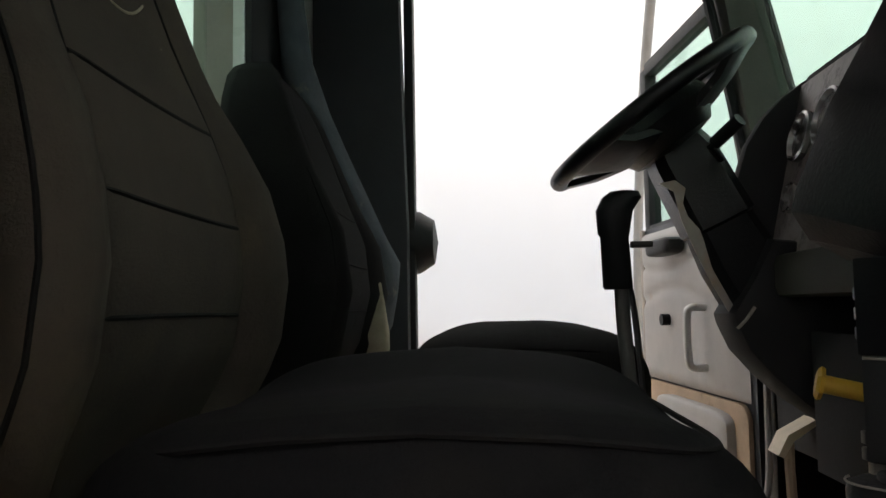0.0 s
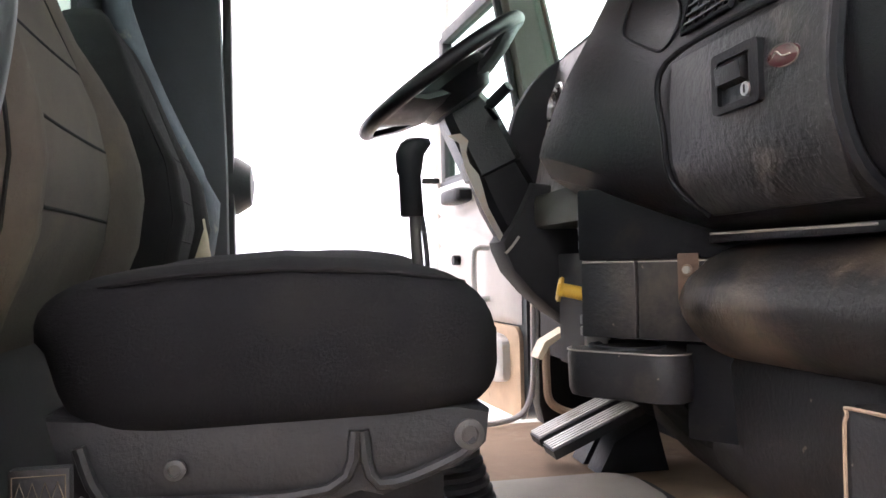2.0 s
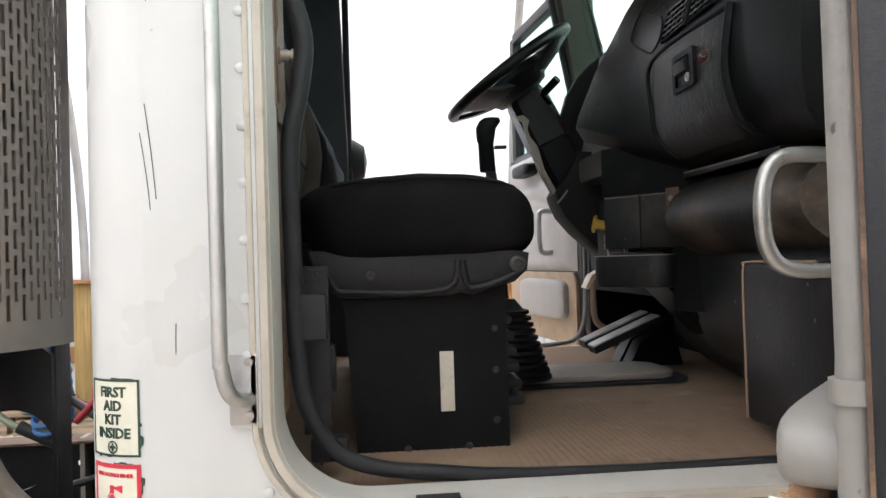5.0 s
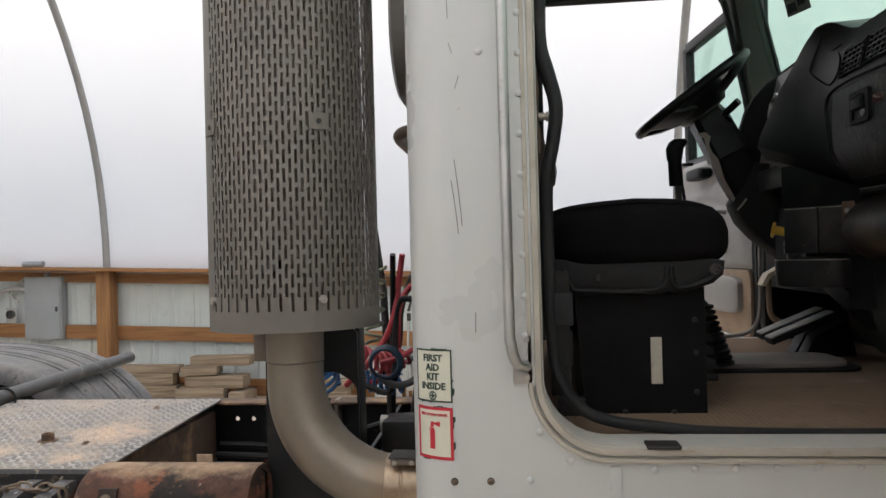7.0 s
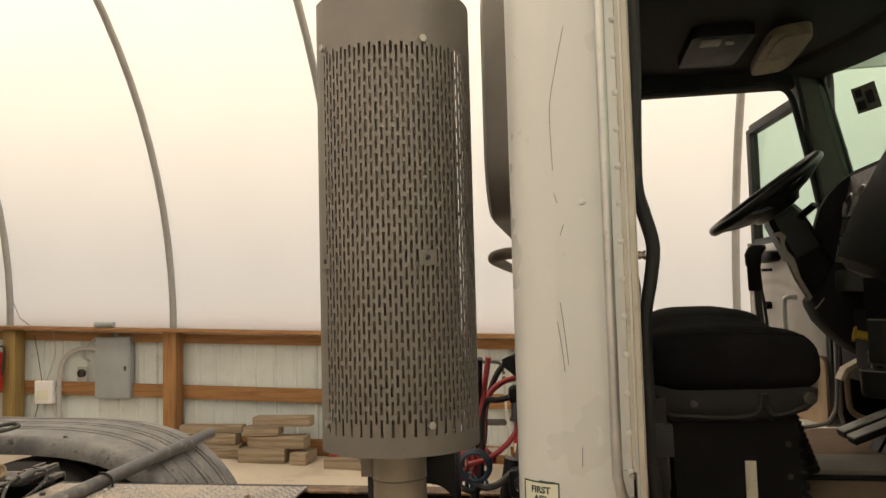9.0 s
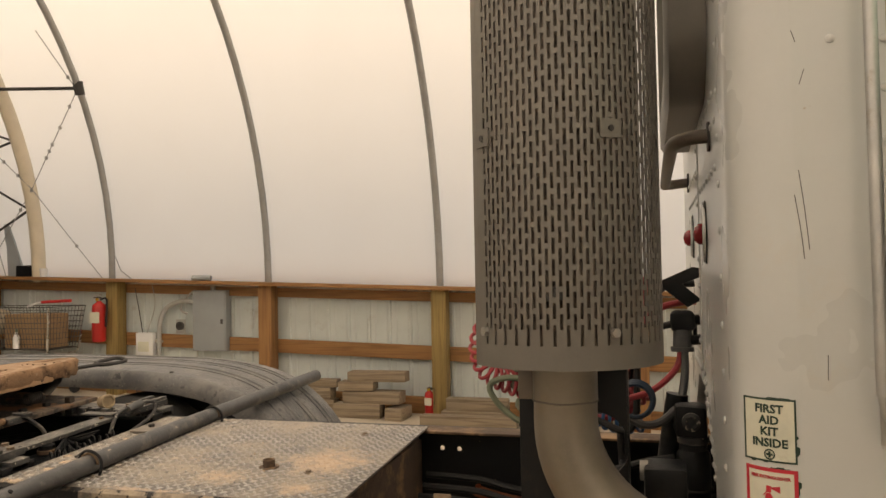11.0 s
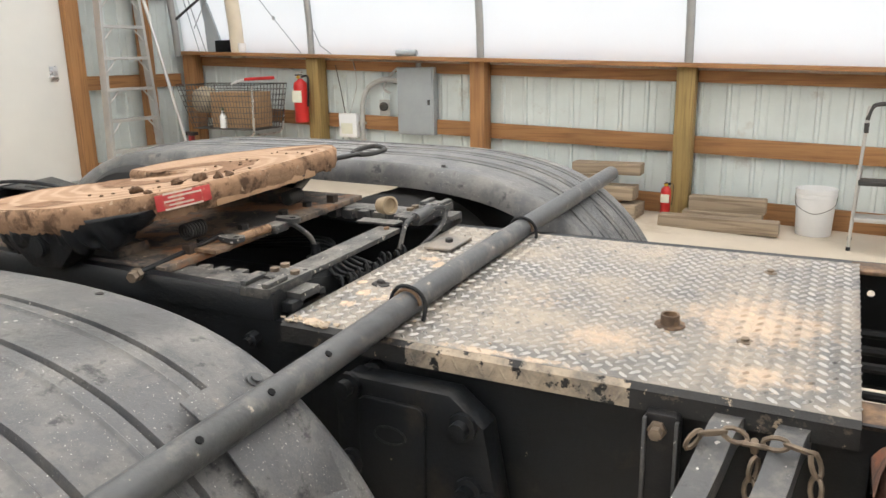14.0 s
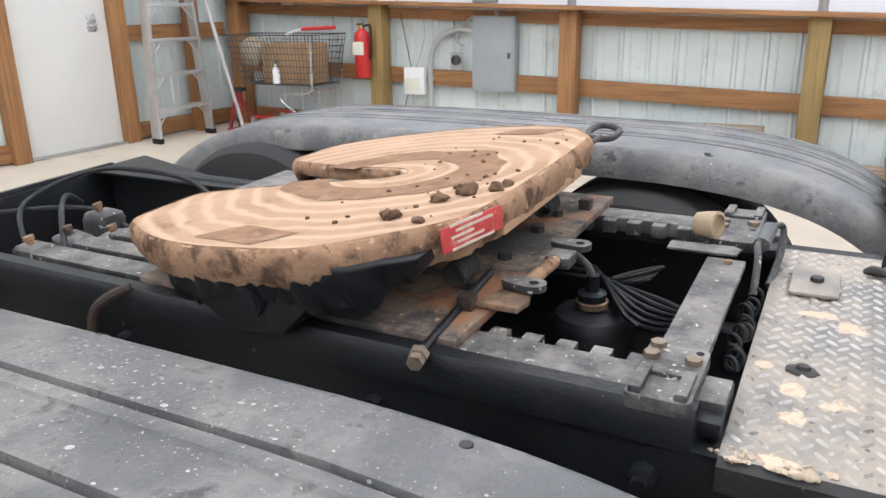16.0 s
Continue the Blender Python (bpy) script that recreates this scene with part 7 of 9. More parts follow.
def cab_door(fn, label, lamp):
    """u from hinge to free edge, v 0 at the inner face and growing outwards."""
    L, belt = 0.98, 2.08
    outer = part("cab_door", mapped(prism(rounded(0.02, L, 1.20, belt, 0.07), "y", 0.054, 0.064, 0.004), fn), white_paint, truck, label)
    part("door_core", mapped(prism(rounded(0.03, L - 0.004, 1.21, belt + 0.0, 0.06), "y", 0.004, 0.055), fn), door_edge, outer, "blue-black painted door edge with chips")
    for u0, u1, z0, z1 in ((0.02, 0.06, belt - 0.03, 2.70), (L - 0.06, L, belt - 0.03, 2.72), (0.05, L - 0.05, 2.69, 2.74), (0.05, L - 0.05, belt - 0.01, belt + 0.02)):
        part("window_frame", mapped(box((u0, 0.02, z0), (u1, 0.07, z1), 0.008), fn), rubber, outer)
    p_ = part("pane", mapped(box((0.05, 0.043, belt), (L - 0.05, 0.047, 2.70)), fn), green_glass, outer)
    p_.visible_shadow = False
    # inner trim: quilted vinyl over a board
    n_u, n_z = 26, 34
    bm_ = bm_new()
    grid = []
    for i in range(n_u + 1):
        row = []
        for j in range(n_z + 1):
            u, z = 0.06 + (L - 0.09) * i / n_u, 1.52 + (belt - 0.02 - 1.52) * j / n_z
            edge = min(1, min(i, n_u - i, j, n_z - j) / 1.5)
            crease = 0.010 * (1 - min(1, abs(z - (1.80 + 0.05 * math.sin((u - 0.3) * 5))) / 0.022)) + 0.010 * (1 - min(1, abs(z - (1.93 + 0.02 * math.sin(u * 7))) / 0.018)) + 0.008 * (1 - min(1, abs(u - 0.42 - 0.15 * (z - 1.7)) / 0.02)) * (z < 1.80)
            row.append(bm_.verts.new(fn(u, -0.022 * edge + max(0, crease), z)))
        grid.append(row)
    for i in range(n_u):
        for j in range(n_z):
            bm_.faces.new((grid[i][j], grid[i + 1][j], grid[i + 1][j + 1], grid[i][j + 1]))
    bmesh.ops.recalc_face_normals(bm_, faces=bm_.faces[:])
    part("inner_trim", bm_, grey_trim, outer, "grey quilted vinyl door trim", 180)
    part("lower_trim", mapped(prism(rounded(0.06, L - 0.012, 1.215, 1.515, 0.05), "y", -0.012, 0.004, 0.005), fn), tan_trim, outer, "grimy tan lower door trim")
    part("map_pocket", mapped(pillow((0.44, -0.018, 1.40), (0.30, 0.030, 0.085), 0.35, 0.3, 28), fn), grey_trim, outer, "grey moulded door pocket")
    part("edge_strip", mapped(box((L - 0.05, -0.008, 1.22), (L - 0.016, 0.004, belt), 0.003), fn), grey_cover, outer, "pale worn trim edge")
    part("weather_strip", mapped(tube([(L - 0.004, 0.045, 1.26), (L - 0.004, 0.045, 2.70)], 0.004, 8), fn), rubber, outer)
    for v_ in (0.022,):
        part("edge_bead", mapped(tube([(L - 0.003, v_, 1.26), (L - 0.003, v_, 2.04)], 0.0025, 6), fn), door_edge, outer)
    part("door_handle", mapped(tube(smooth_path([(0.30, -0.02, 1.78), (0.30, -0.065, 1.78), (0.30, -0.078, 1.75), (0.30, -0.078, 1.63), (0.30, -0.065, 1.60), (0.30, -0.02, 1.60)], 5), 0.012, 10), fn), alu, outer, "worn aluminium loop handle")
    part("window_crank", mapped(cyl((0.62, -0.02, 1.74), (0.62, -0.05, 1.74), 0.02, 12), fn), black_plain, outer)
    part("armrest", mapped(pillow((0.55, -0.055, 1.985), (0.12, 0.035, 0.03), 0.5, 0.4, 20), fn), black_plain, outer)
    if lamp:
        bz = part("door_lamp", mapped(box((L - 0.10, -0.021, 1.413), (L - 0.008, -0.010, 1.447), 0.003), fn), galv_pole, outer, "grey lamp housing")
        part("amber_lens", mapped(box((L - 0.09, -0.0445, 1.416), (L - 0.008, -0.021, 1.444), 0.006, seg=3), fn), amber, bz, "amber door lamp lens")
        part("lit_bulb", mapped(pillow((L - 0.052, -0.0445, 1.429), (0.020, 0.0022, 0.0075), 0.9, 0.9, 14), fn), amber_lit, bz, "lit amber bulb behind the lens")
        for k in range(5):
            part("lens_rib", mapped(cyl((L - 0.086 + 0.017 * k, -0.0446, 1.4175), (L - 0.086 + 0.017 * k, -0.0446, 1.4425), 0.0012, 6), fn), amber, bz)
        part("clear_lens", mapped(box((L - 0.09, -0.0275, 1.418), (L - 0.0065, -0.0215, 1.442), 0.002), fn), cream_plastic, bz, "milky end of the lens")
        part("lamp_rim", mapped(tube([(L - 0.012, -0.045, 1.414), (L - 0.012, -0.021, 1.414), (L - 0.012, -0.021, 1.446), (L - 0.012, -0.045, 1.446)], 0.0012, 6, closed=True), fn), chrome, bz)
        part("arm_rest_end", mapped(pillow((L - 0.12, -0.024, 1.469), (0.115, 0.023, 0.021), 0.5, 0.45, 28), fn), pod_grey, outer, "grey moulded arm rest end", 180)
        low = [[(u, -0.002, 1.412 + e), (u, -0.040 - e, 1.411 + e), (u, -0.046 - e, 1.402), (u, -0.043 - e, 1.382), (u, -0.033 - e, 1.354), (u, -0.018, 1.328), (u, -0.002, 1.312)] for u, e in ((L - 0.30, 0.0), (L - 0.03, 0.0), (L - 0.012, -0.002), (L - 0.005, -0.007))]
        part("pocket_end", mapped(loft(low), fn), pod_grey, outer, "grey moulded door pocket end", 60)
        part("edge_roll", mapped(tube([(L - 0.012, -0.005, 1.24), (L - 0.012, -0.005, 1.50), (L - 0.012, -0.004, 1.52), (L - 0.012, -0.005, 2.05)], 0.0085, 10), fn), pod_grey, outer, "grey rolled trim edge")
        part("roll_clip", mapped(cyl((L - 0.012, -0.005, 1.498), (L - 0.012, -0.005, 1.510), 0.011, 12), fn), pod_grey, outer)
        part("rust_seam", mapped(box((L - 0.02, 0.002, 1.23), (L - 0.003, 0.0045, 2.05)), fn), rusty_black, outer, "rusty seam along the door edge")
    for z in (1.40, 1.90):
        part("hinge", mapped(cyl((0.0, 0.04, z - 0.04), (0.0, 0.04, z + 0.04), 0.016, 12), fn), iron, outer)
    return outer


cab_door(door_frame_map((0.79, 0.20), (-0.678, -0.735), (0.735, -0.678)), "white passenger door standing half open", True)
cab_door(door_frame_map((0.72, 2.09), (-0.11, 0.994), (0.994, 0.11)), "white driver door standing wide open", False)

# ---- exhaust stack ----
EX, EY = -0.82, 0.487
R_S, Z0, Z1 = 0.2005, 1.455, 2.56


def on_shield(u, z, r=R_S):
    """u: metres round the shield from its middle, which faces outwards."""
    a = -math.pi / 2 + u / R_S
    return Vector((EX + r * math.cos(a), EY + r * math.sin(a), z))


bm = bm_new()
PITCH, SLOT, RISE, TALL = 0.0128, 0.0064, 0.0410, 0.0305
n_cols = 53
half = n_cols * PITCH / 2


def shield_quad(u0, u1, z0, z1):
    v = [bm.verts.new(on_shield(u, z, r)) for r in (R_S, R_S - 0.003) for u, z in ((u0, z0), (u1, z0), (u1, z1), (u0, z1))]
    for f in ((0, 1, 2, 3), (7, 6, 5, 4), (0, 4, 5, 1), (1, 5, 6, 2), (2, 6, 7, 3), (3, 7, 4, 0)):
        bm.faces.new([v[i] for i in f])


for k in range(14, 50):
    u0 = -half + k * PITCH
    shield_quad(u0, u0 + PITCH - SLOT, Z0, Z1)
    ua, ub = u0 + PITCH - SLOT, u0 + PITCH
    tops = [(Z0 + 0.056 + (RISE / 2 if k % 2 else 0) + RISE * i, Z0 + 0.056 + (RISE / 2 if k % 2 else 0) + RISE * i + TALL) for i in range(40)]
    tops = [q for q in tops if q[1] < 2.428]
    if k % 2 == 0:
        tops[-1] = (tops[-1][0], tops[-1][1] + 0.012)
    if k % 2 == 0:
        tops[0] = (tops[0][0] - 0.010, tops[0][1])
    last = Z0
    for za, zb in tops:
        shield_quad(ua, ub, last, za)
        last = zb
    shield_quad(ua, ub, last, Z1)
for ua, ub in ((-0.2015, -half + 14 * PITCH), (-half + 50 * PITCH, 0.335)):
    for k in range(2):
        shield_quad(ua + (ub - ua) * k / 2, ua + (ub - ua) * (k + 1) / 2, Z0, Z1)
shield = part("heat_shield", bm, shield_steel, truck, "perforated steel exhaust heat shield", 60)
for u, z in ((-0.155, 1.525), (0.118, 1.525), (-0.155, 2.436), (0.118, 2.432)):
    b_ = on_shield(u, z)
    nrm = (b_ - Vector((EX, EY, z))).normalized()
    part("shield_bolt", cyl(b_ - nrm * 0.002, b_ + nrm * 0.008, 0.0095, 6), bolt_steel, shield)
for u, z in ((0.118, 1.911), (-0.155, 1.911)):
    secs = [[on_shield(u + du, z - 0.018, R_S + 0.004), on_shield(u + du, z + 0.018, R_S + 0.004), on_shield(u + du, z + 0.018, R_S), on_shield(u + du, z - 0.018, R_S)] for du in (-0.022, 0, 0.022)]
    pl = part("shield_tab", loft(secs), shield_steel, shield)
    c_ = on_shield(u, z, R_S + 0.004)
    part("tab_hole", cyl(c_, c_ + (c_ - Vector((EX, EY, z))).normalized() * 0.0015, 0.006, 10), iron, pl)
part("muffler", lathe([(0.07, 1.455), (0.150, 1.485), (0.166, 1.495), (0.174, 1.512), (0.174, 1.530), (0.175, 1.532), (0.175, 2.50), (0.14, 2.53), (0.07, 2.56)], 40, m=Matrix.Translation((EX - 0.015, EY + 0.015, 0))), dark_stainless, truck, "steel muffler behind the shield")
part("tail_pipe", tube([(EX, EY, 2.55), (EX, EY, 3.3)], 0.064, 24), pipe_steel, truck, "tan-stained tail pipe")
for z in (1.60, 2.45):
    part("shield_strut", box((EX - 0.02, EY - 0.198, z - 0.012), (EX + 0.02, EY - 0.165, z + 0.012)), iron, truck)
PX, PR, PY = -0.822, 0.0665, 0.479
part("exhaust_collar", tube([(PX, PY, 1.372), (PX, PY, 1.375), (PX, PY, 1.46)], PR + 0.0015, 28), pipe_steel, truck, "dusty exhaust pipe collar")
secs = []
for k in range(4):
    secs.append([Vector((PX + PR * math.cos(b_), PY + PR * math.sin(b_), 1.374 - 0.012 * k)) for b_ in [2 * math.pi * i / 32 for i in range(32)]])
for a in range(0, 91, 5):
    ca, sa = math.cos(radians(a)), math.sin(radians(a))
    c_ = Vector((PX + 0.254 * (1 - ca), PY - 0.012 * sa, 1.334 - 0.252 * sa))
    out_n, fat = Vector((-ca, 0, -sa)), PR + 0.0042 * math.sin(radians(2 * a))
    secs.append([c_ + out_n * (-fat * math.cos(b_)) + Vector((0, fat * math.sin(b_), 0)) for b_ in [2 * math.pi * i / 32 for i in range(32)]])
secs.append([v + Vector((0.11, 0, 0)) for v in secs[-1]])
part("exhaust_elbow", loft(secs), pipe_steel, truck, "dust-stained steel exhaust elbow", 60)
part("pipe_weld", tube([(PX + (PR + 0.001) * math.cos(a), PY + (PR + 0.001) * math.sin(a), 1.3725 + 0.0006 * math.sin(5 * a)) for a in [2 * math.pi * i / 40 for i in range(40)]], 0.0022, 6, closed=True), dark_stainless, truck)
clamp = part("exhaust_clamp", lathe([(PR, 0), (PR + 0.005, 0.002), (PR + 0.005, 0.036), (PR + 0.003, 0.038), (PR + 0.003, 0.042), (PR + 0.006, 0.044), (PR + 0.006, 0.084), (PR, 0.086)], 32, m=pose(-0.602, PY - 0.012, 1.082, 0, 90, 0)), band_steel, truck, "steel band clamp")
part("clamp_block", box((-0.585, PY - 0.08, 1.144), (-0.515, PY - 0.02, 1.160), 0.004), dark_stainless, clamp)
part("block_lid", box((-0.588, PY - 0.085, 1.160), (-0.512, PY - 0.015, 1.164), 0.001), iron, clamp)
for x in (-0.574, -0.535):
    part("clamp_bolt", cyl((x, PY - 0.08, 1.152), (x, PY - 0.088, 1.152), 0.006, 6), bolt_steel, clamp)
part("collar_bracket", box((PX - 0.098, PY - 0.012, 1.372), (PX - 0.060, PY + 0.02, 1.452), 0.003), dark_stainless, truck)


def plate_with_hole(x0, x1, z0, z1, y0, y1, hx, hz, hr):
    own = bm_new()
    n = 32
    for y, flip in ((y0, False), (y1, True)):
        inner = [own.verts.new((hx + hr * math.cos(2 * math.pi * i / n), y, hz + hr * math.sin(2 * math.pi * i / n))) for i in range(n)]
        outer_ = []
        for i in range(n):
            c, s_ = math.cos(2 * math.pi * i / n), math.sin(2 * math.pi * i / n)
            tx = ((x1 - hx) / c if c > 0 else (x0 - hx) / c) if abs(c) > 1e-6 else 1e9
            tz = ((z1 - hz) / s_ if s_ > 0 else (z0 - hz) / s_) if abs(s_) > 1e-6 else 1e9
            k_ = min(tx, tz)
            outer_.append(own.verts.new((hx + c * k_, y, hz + s_ * k_)))
        for i in range(n):
            own.faces.new((inner[i], inner[(i + 1) % n], outer_[(i + 1) % n], outer_[i]))
        if not flip:
            a_in, a_out = inner, outer_
        else:
            for i in range(n):
                own.faces.new((a_in[i], a_in[(i + 1) % n], inner[(i + 1) % n], inner[i]))
                own.faces.new((a_out[i], a_out[(i + 1) % n], outer_[(i + 1) % n], outer_[i]))
    bmesh.ops.recalc_face_normals(own, faces=own.faces[:])
    return own


part("stack_bracket", plate_with_hole(-0.940, -0.700, 0.62, 1.452, 0.605, 0.62, -0.772, 1.250, 0.075), frame_black, truck, "black stack bracket plate with a round hole")
part("bracket_flange", box((-0.708, 0.6205, 0.62), (-0.698, 0.69, 1.452), 0.003), frame_black, truck)
part("bracket_flange", box((-0.945, 0.6205, 0.62), (-0.934, 0.70, 1.40), 0.003), frame_black, truck)

# ---- frame rails ----
NEAR_R, FAR_R, TOP, BOT, TAIL = 0.695, 1.580, 1.040, 0.738, -4.73
LEAN = Matrix.Translation((0, 0.685, 1.053)) @ Matrix.Rotation(radians(2.5), 4, "X") @ Matrix.Translation((0, -0.685, -1.053))


def leaned(since):
    """Leans all truck parts built since then: the chassis stands lower on the near side."""
    for o in set(truck.children) - since:
        o.matrix_basis = LEAN @ o.matrix_basis


since = set(truck.children)


def web_with_holes(x0, x1, y0, y1, holes):
    own = bm_new()
    xs_ = sorted([x0, x1] + [h[0] + s_ * h[2] for h in holes for s_ in (-1, 1)])
    for a, b_ in zip(xs_, xs_[1:]):
        if b_ - a < 1e-5:
            continue
        hit = [h for h in holes if h[0] - h[2] - 1e-6 <= a and b_ <= h[0] + h[2] + 1e-6]
        spans = [(BOT, TOP)] if not hit else [(BOT, hit[0][1] - hit[0][2]), (hit[0][1] + hit[0][2], TOP)]
        for z0, z1 in spans:
            box((a, y0, z0), (b_, y1, z1), bm=own)
    return own


part("frame_web", web_with_holes(TAIL, 1.6, NEAR_R, NEAR_R + 0.008, []), frame_black, truck, "black frame rail")
part("frame_web", web_with_holes(TAIL, 1.6, FAR_R - 0.008, FAR_R, [(-1.40, 0.961, 0.009), (-1.335, 0.960, 0.009), (-1.018, 0.953, 0.009)]), frame_black, truck, "black frame rail with bolt holes")
for hx, hz in ((-1.40, 0.961), (-1.335, 0.960), (-1.018, 0.953)):
    part("bolt_hole_rim", plate_with_hole(hx - 0.013, hx + 0.013, hz - 0.013, hz + 0.013, FAR_R - 0.0095, FAR_R - 0.0082, hx, hz, 0.0088), frame_black, truck)
for y0, y1 in ((NEAR_R, NEAR_R + 0.085), (FAR_R - 0.085, FAR_R)):
    part("frame_flange", box((TAIL, y0, TOP - 0.009), (-1.45, y1, TOP), 0.002), frame_black, truck)
    part("frame_flange", box((-1.45, y0, TOP - 0.009), (1.6, y1, TOP), 0.002), rusty_black, truck, "dusty top flange")
    part("frame_flange", box((TAIL, y0, BOT), (1.6, y1, BOT + 0.009), 0.002), frame_black, truck)
for x in (TAIL, -3.95, -1.50, -0.75, 0.4):
    part("crossmember", box((x, NEAR_R + 0.01, 0.80), (x + 0.012, FAR_R - 0.01, 1.03), 0.003), frame_black, truck)
part("tail_plate", prism([(TAIL - 0.02, 0.72), (TAIL, 0.72), (TAIL, 1.045), (TAIL - 0.02, 1.045)], "y", 0.60, 1.60, 0.004), frame_black, truck, "black end plate of the frame")
part("tail_gusset", prism([(TAIL, FAR_R + 0.002), (TAIL, FAR_R + 0.16), (TAIL + 0.5, FAR_R + 0.002)], "z", 1.02, 1.04), frame_black, truck)

leaned(since)
# engine and drive line under the cab, wheels and tyres
part("transmission", lumpy(pillow((-0.6, MID, 0.75), (0.75, 0.22, 0.2), 0.6, 0.6, 24), 0.02, 6), iron, truck)
part("drive_shaft", cyl((-1.3, MID, 0.70), (-3.1, MID, 0.55), 0.055, 16), frame_black, truck)


def wheel_set(x, y0, y1, r=0.445):
    zc = 0.12 - 0.0349 * x + r + 0.001
    w = part("tyre", lathe([(0.26, y0), (0.36, y0 - 0.0), (0.42, y0 + 0.015), (r, y0 + 0.05), (r, y1 - 0.05), (0.42, y1 - 0.015), (0.36, y1), (0.26, y1)], 40, m=pose(x, 0, zc, -90, 0, 0)), tyre_rubber, truck, "black truck tyre")
    part("rim", lathe([(0.05, y0 + 0.05), (0.22, y0 + 0.04), (0.265, y0 + 0.01), (0.265, y1 - 0.01), (0.22, y1 - 0.04), (0.05, y1 - 0.05)], 30, m=pose(x, 0, zc, -90, 0, 0)), bolt_steel, w)


for x in (-2.92, -4.22):
    for y0 in (-0.06, 0.24, 1.72, 2.02):
        wheel_set(x, y0, y0 + 0.27)
    part("axle", cyl((x, -0.05, 0.566 - 0.0349 * x), (x, 2.3, 0.566 - 0.0349 * x), 0.07, 14), frame_black, truck)
for y0 in (0.0, 1.97):
    wheel_set(2.0, y0, y0 + 0.29)
part("front_axle", cyl((2.0, 0.1, 0.496), (2.0, 2.16, 0.496), 0.06, 14), frame_black, truck)
part("frame_front", box((1.5, 0.75, 0.50), (2.6, 1.5, 1.2), 0.03), frame_black, truck)

# ---- deck plate ----
clay_pale = surface("pale_dried_clay", (0.46, 0.375, 0.29), 0.95, var=0.2, scale=20, bump=0.6, spec=0.1)
since = set(truck.children)
DX0, DX1, DY0, DY1, DZ = -2.527, -1.435, 0.684, 1.512, 1.053
deck = part("deck_plate", box((DX0, DY0, DZ - 0.008), (DX1, DY1, DZ), 0.002), tread_steel, truck, "dusty steel tread plate deck")
lip_steel = surface("chipped_deck_lip", (0.38, 0.31, 0.235), 0.6, var=0.3, scale=14, bump=0.5, dirt=(0.13, 0.12, 0.11), dirt_at=0.47, dirt_scale=8, layers=(((0.016, 0.016, 0.017), 0.555, 0.03, 24.0),))
LIP_X = -1.78


def lip_bend(x0, x1):
    return loft([[(x, DY0, DZ - 0.001), (x, DY0 - 0.012, DZ - 0.010), (x, DY0 - 0.014, DZ - 0.045), (x, DY0 - 0.006, DZ - 0.045), (x, DY0 - 0.004, DZ - 0.014)] for x in (x0, x1)])


lip_black = surface("worn_black_lip", (0.018, 0.018, 0.019), 0.55, var=0.3, scale=14, bump=0.6, dirt=(0.30, 0.235, 0.17), dirt_at=0.57, dirt_scale=16, layers=(((0.36, 0.29, 0.21), 0.62, 0.03, 30.0),))
part("deck_lip", lip_bend(DX0, -2.22), lip_black, truck, "blackened torn edge of the deck")
lip = part("deck_lip", lip_bend(-2.22, LIP_X), lip_steel, truck, "bent chipped edge of the deck")
part("deck_lip", lip_bend(LIP_X, DX1), lip_black, truck, "blackened torn edge of the deck")
lugs_v, lugs_f = [], []
random.seed(4)
step = 0.034
row = 0
yy_ = DY0 + 0.014
while yy_ < DY1 - 0.002:
    xx_ = DX0 + 0.014 + (step / 2 if row % 2 else 0)
    col = 0
    while xx_ < DX1 - 0.001:
        ang = radians((45 if row % 2 else -45) + random.uniform(-4, 4))
        ca, sa = math.cos(ang), math.sin(ang)
        o = len(lugs_v)
        l_, w_, h_ = 0.0130, 0.0040, 0.0036
        for a, b_, h in ((-l_, 0, 0), (-l_ * 0.5, -w_, 0), (l_ * 0.5, -w_, 0), (l_, 0, 0), (l_ * 0.5, w_, 0), (-l_ * 0.5, w_, 0), (-l_ * 0.45, 0, h_), (l_ * 0.45, 0, h_)):
            lugs_v.append((xx_ + a * ca - b_ * sa, yy_ + a * sa + b_ * ca, DZ + h))
        for f in ((0, 1, 6), (1, 2, 7, 6), (2, 3, 7), (3, 4, 7), (4, 5, 6, 7), (5, 0, 6)):
            lugs_f.append([o + i for i in f])
        xx_ += step
        col += 1
    yy_ += step / 2
    row += 1
me = bpy.data.meshes.new("tread_lug_field")
me.from_pydata(lugs_v, [], lugs_f)
me.materials.append(lug_steel)
lg = new("tread_lug_field", me)
lg.parent = deck
tagged(lg, "raised diamond lugs of the tread plate", kind="stuff")
lip_v, lip_f = [], []
for k in range(int((LIP_X + 2.22) / 0.024)):
    xx_, o, sl = -2.205 + 0.024 * k + random.uniform(-0.003, 0.003), len(lip_v), 0.006 if k % 2 else -0.006
    for a, b_, h in ((-0.004, -0.038, 0), (0.004, -0.038, 0), (0.004, -0.014, 0), (-0.004, -0.014, 0), (0, -0.034, 0.0025), (0, -0.018, 0.0025)):
        lip_v.append((xx_ + a + sl * (b_ + 0.026) / 0.012, DY0 - 0.0135 - 0.4 * h, DZ + b_))
    for f in ((0, 1, 4), (1, 2, 5, 4), (2, 3, 5), (3, 0, 4, 5)):
        lip_f.append([o + i for i in f])
me = bpy.data.meshes.new("lip_lug_field")
me.from_pydata(lip_v, [], lip_f)
me.materials.append(lip_steel)
ll = new("lip_lug_field", me)
ll.parent = lip
tagged(ll, "lugs bent over the deck's edge", kind="stuff")
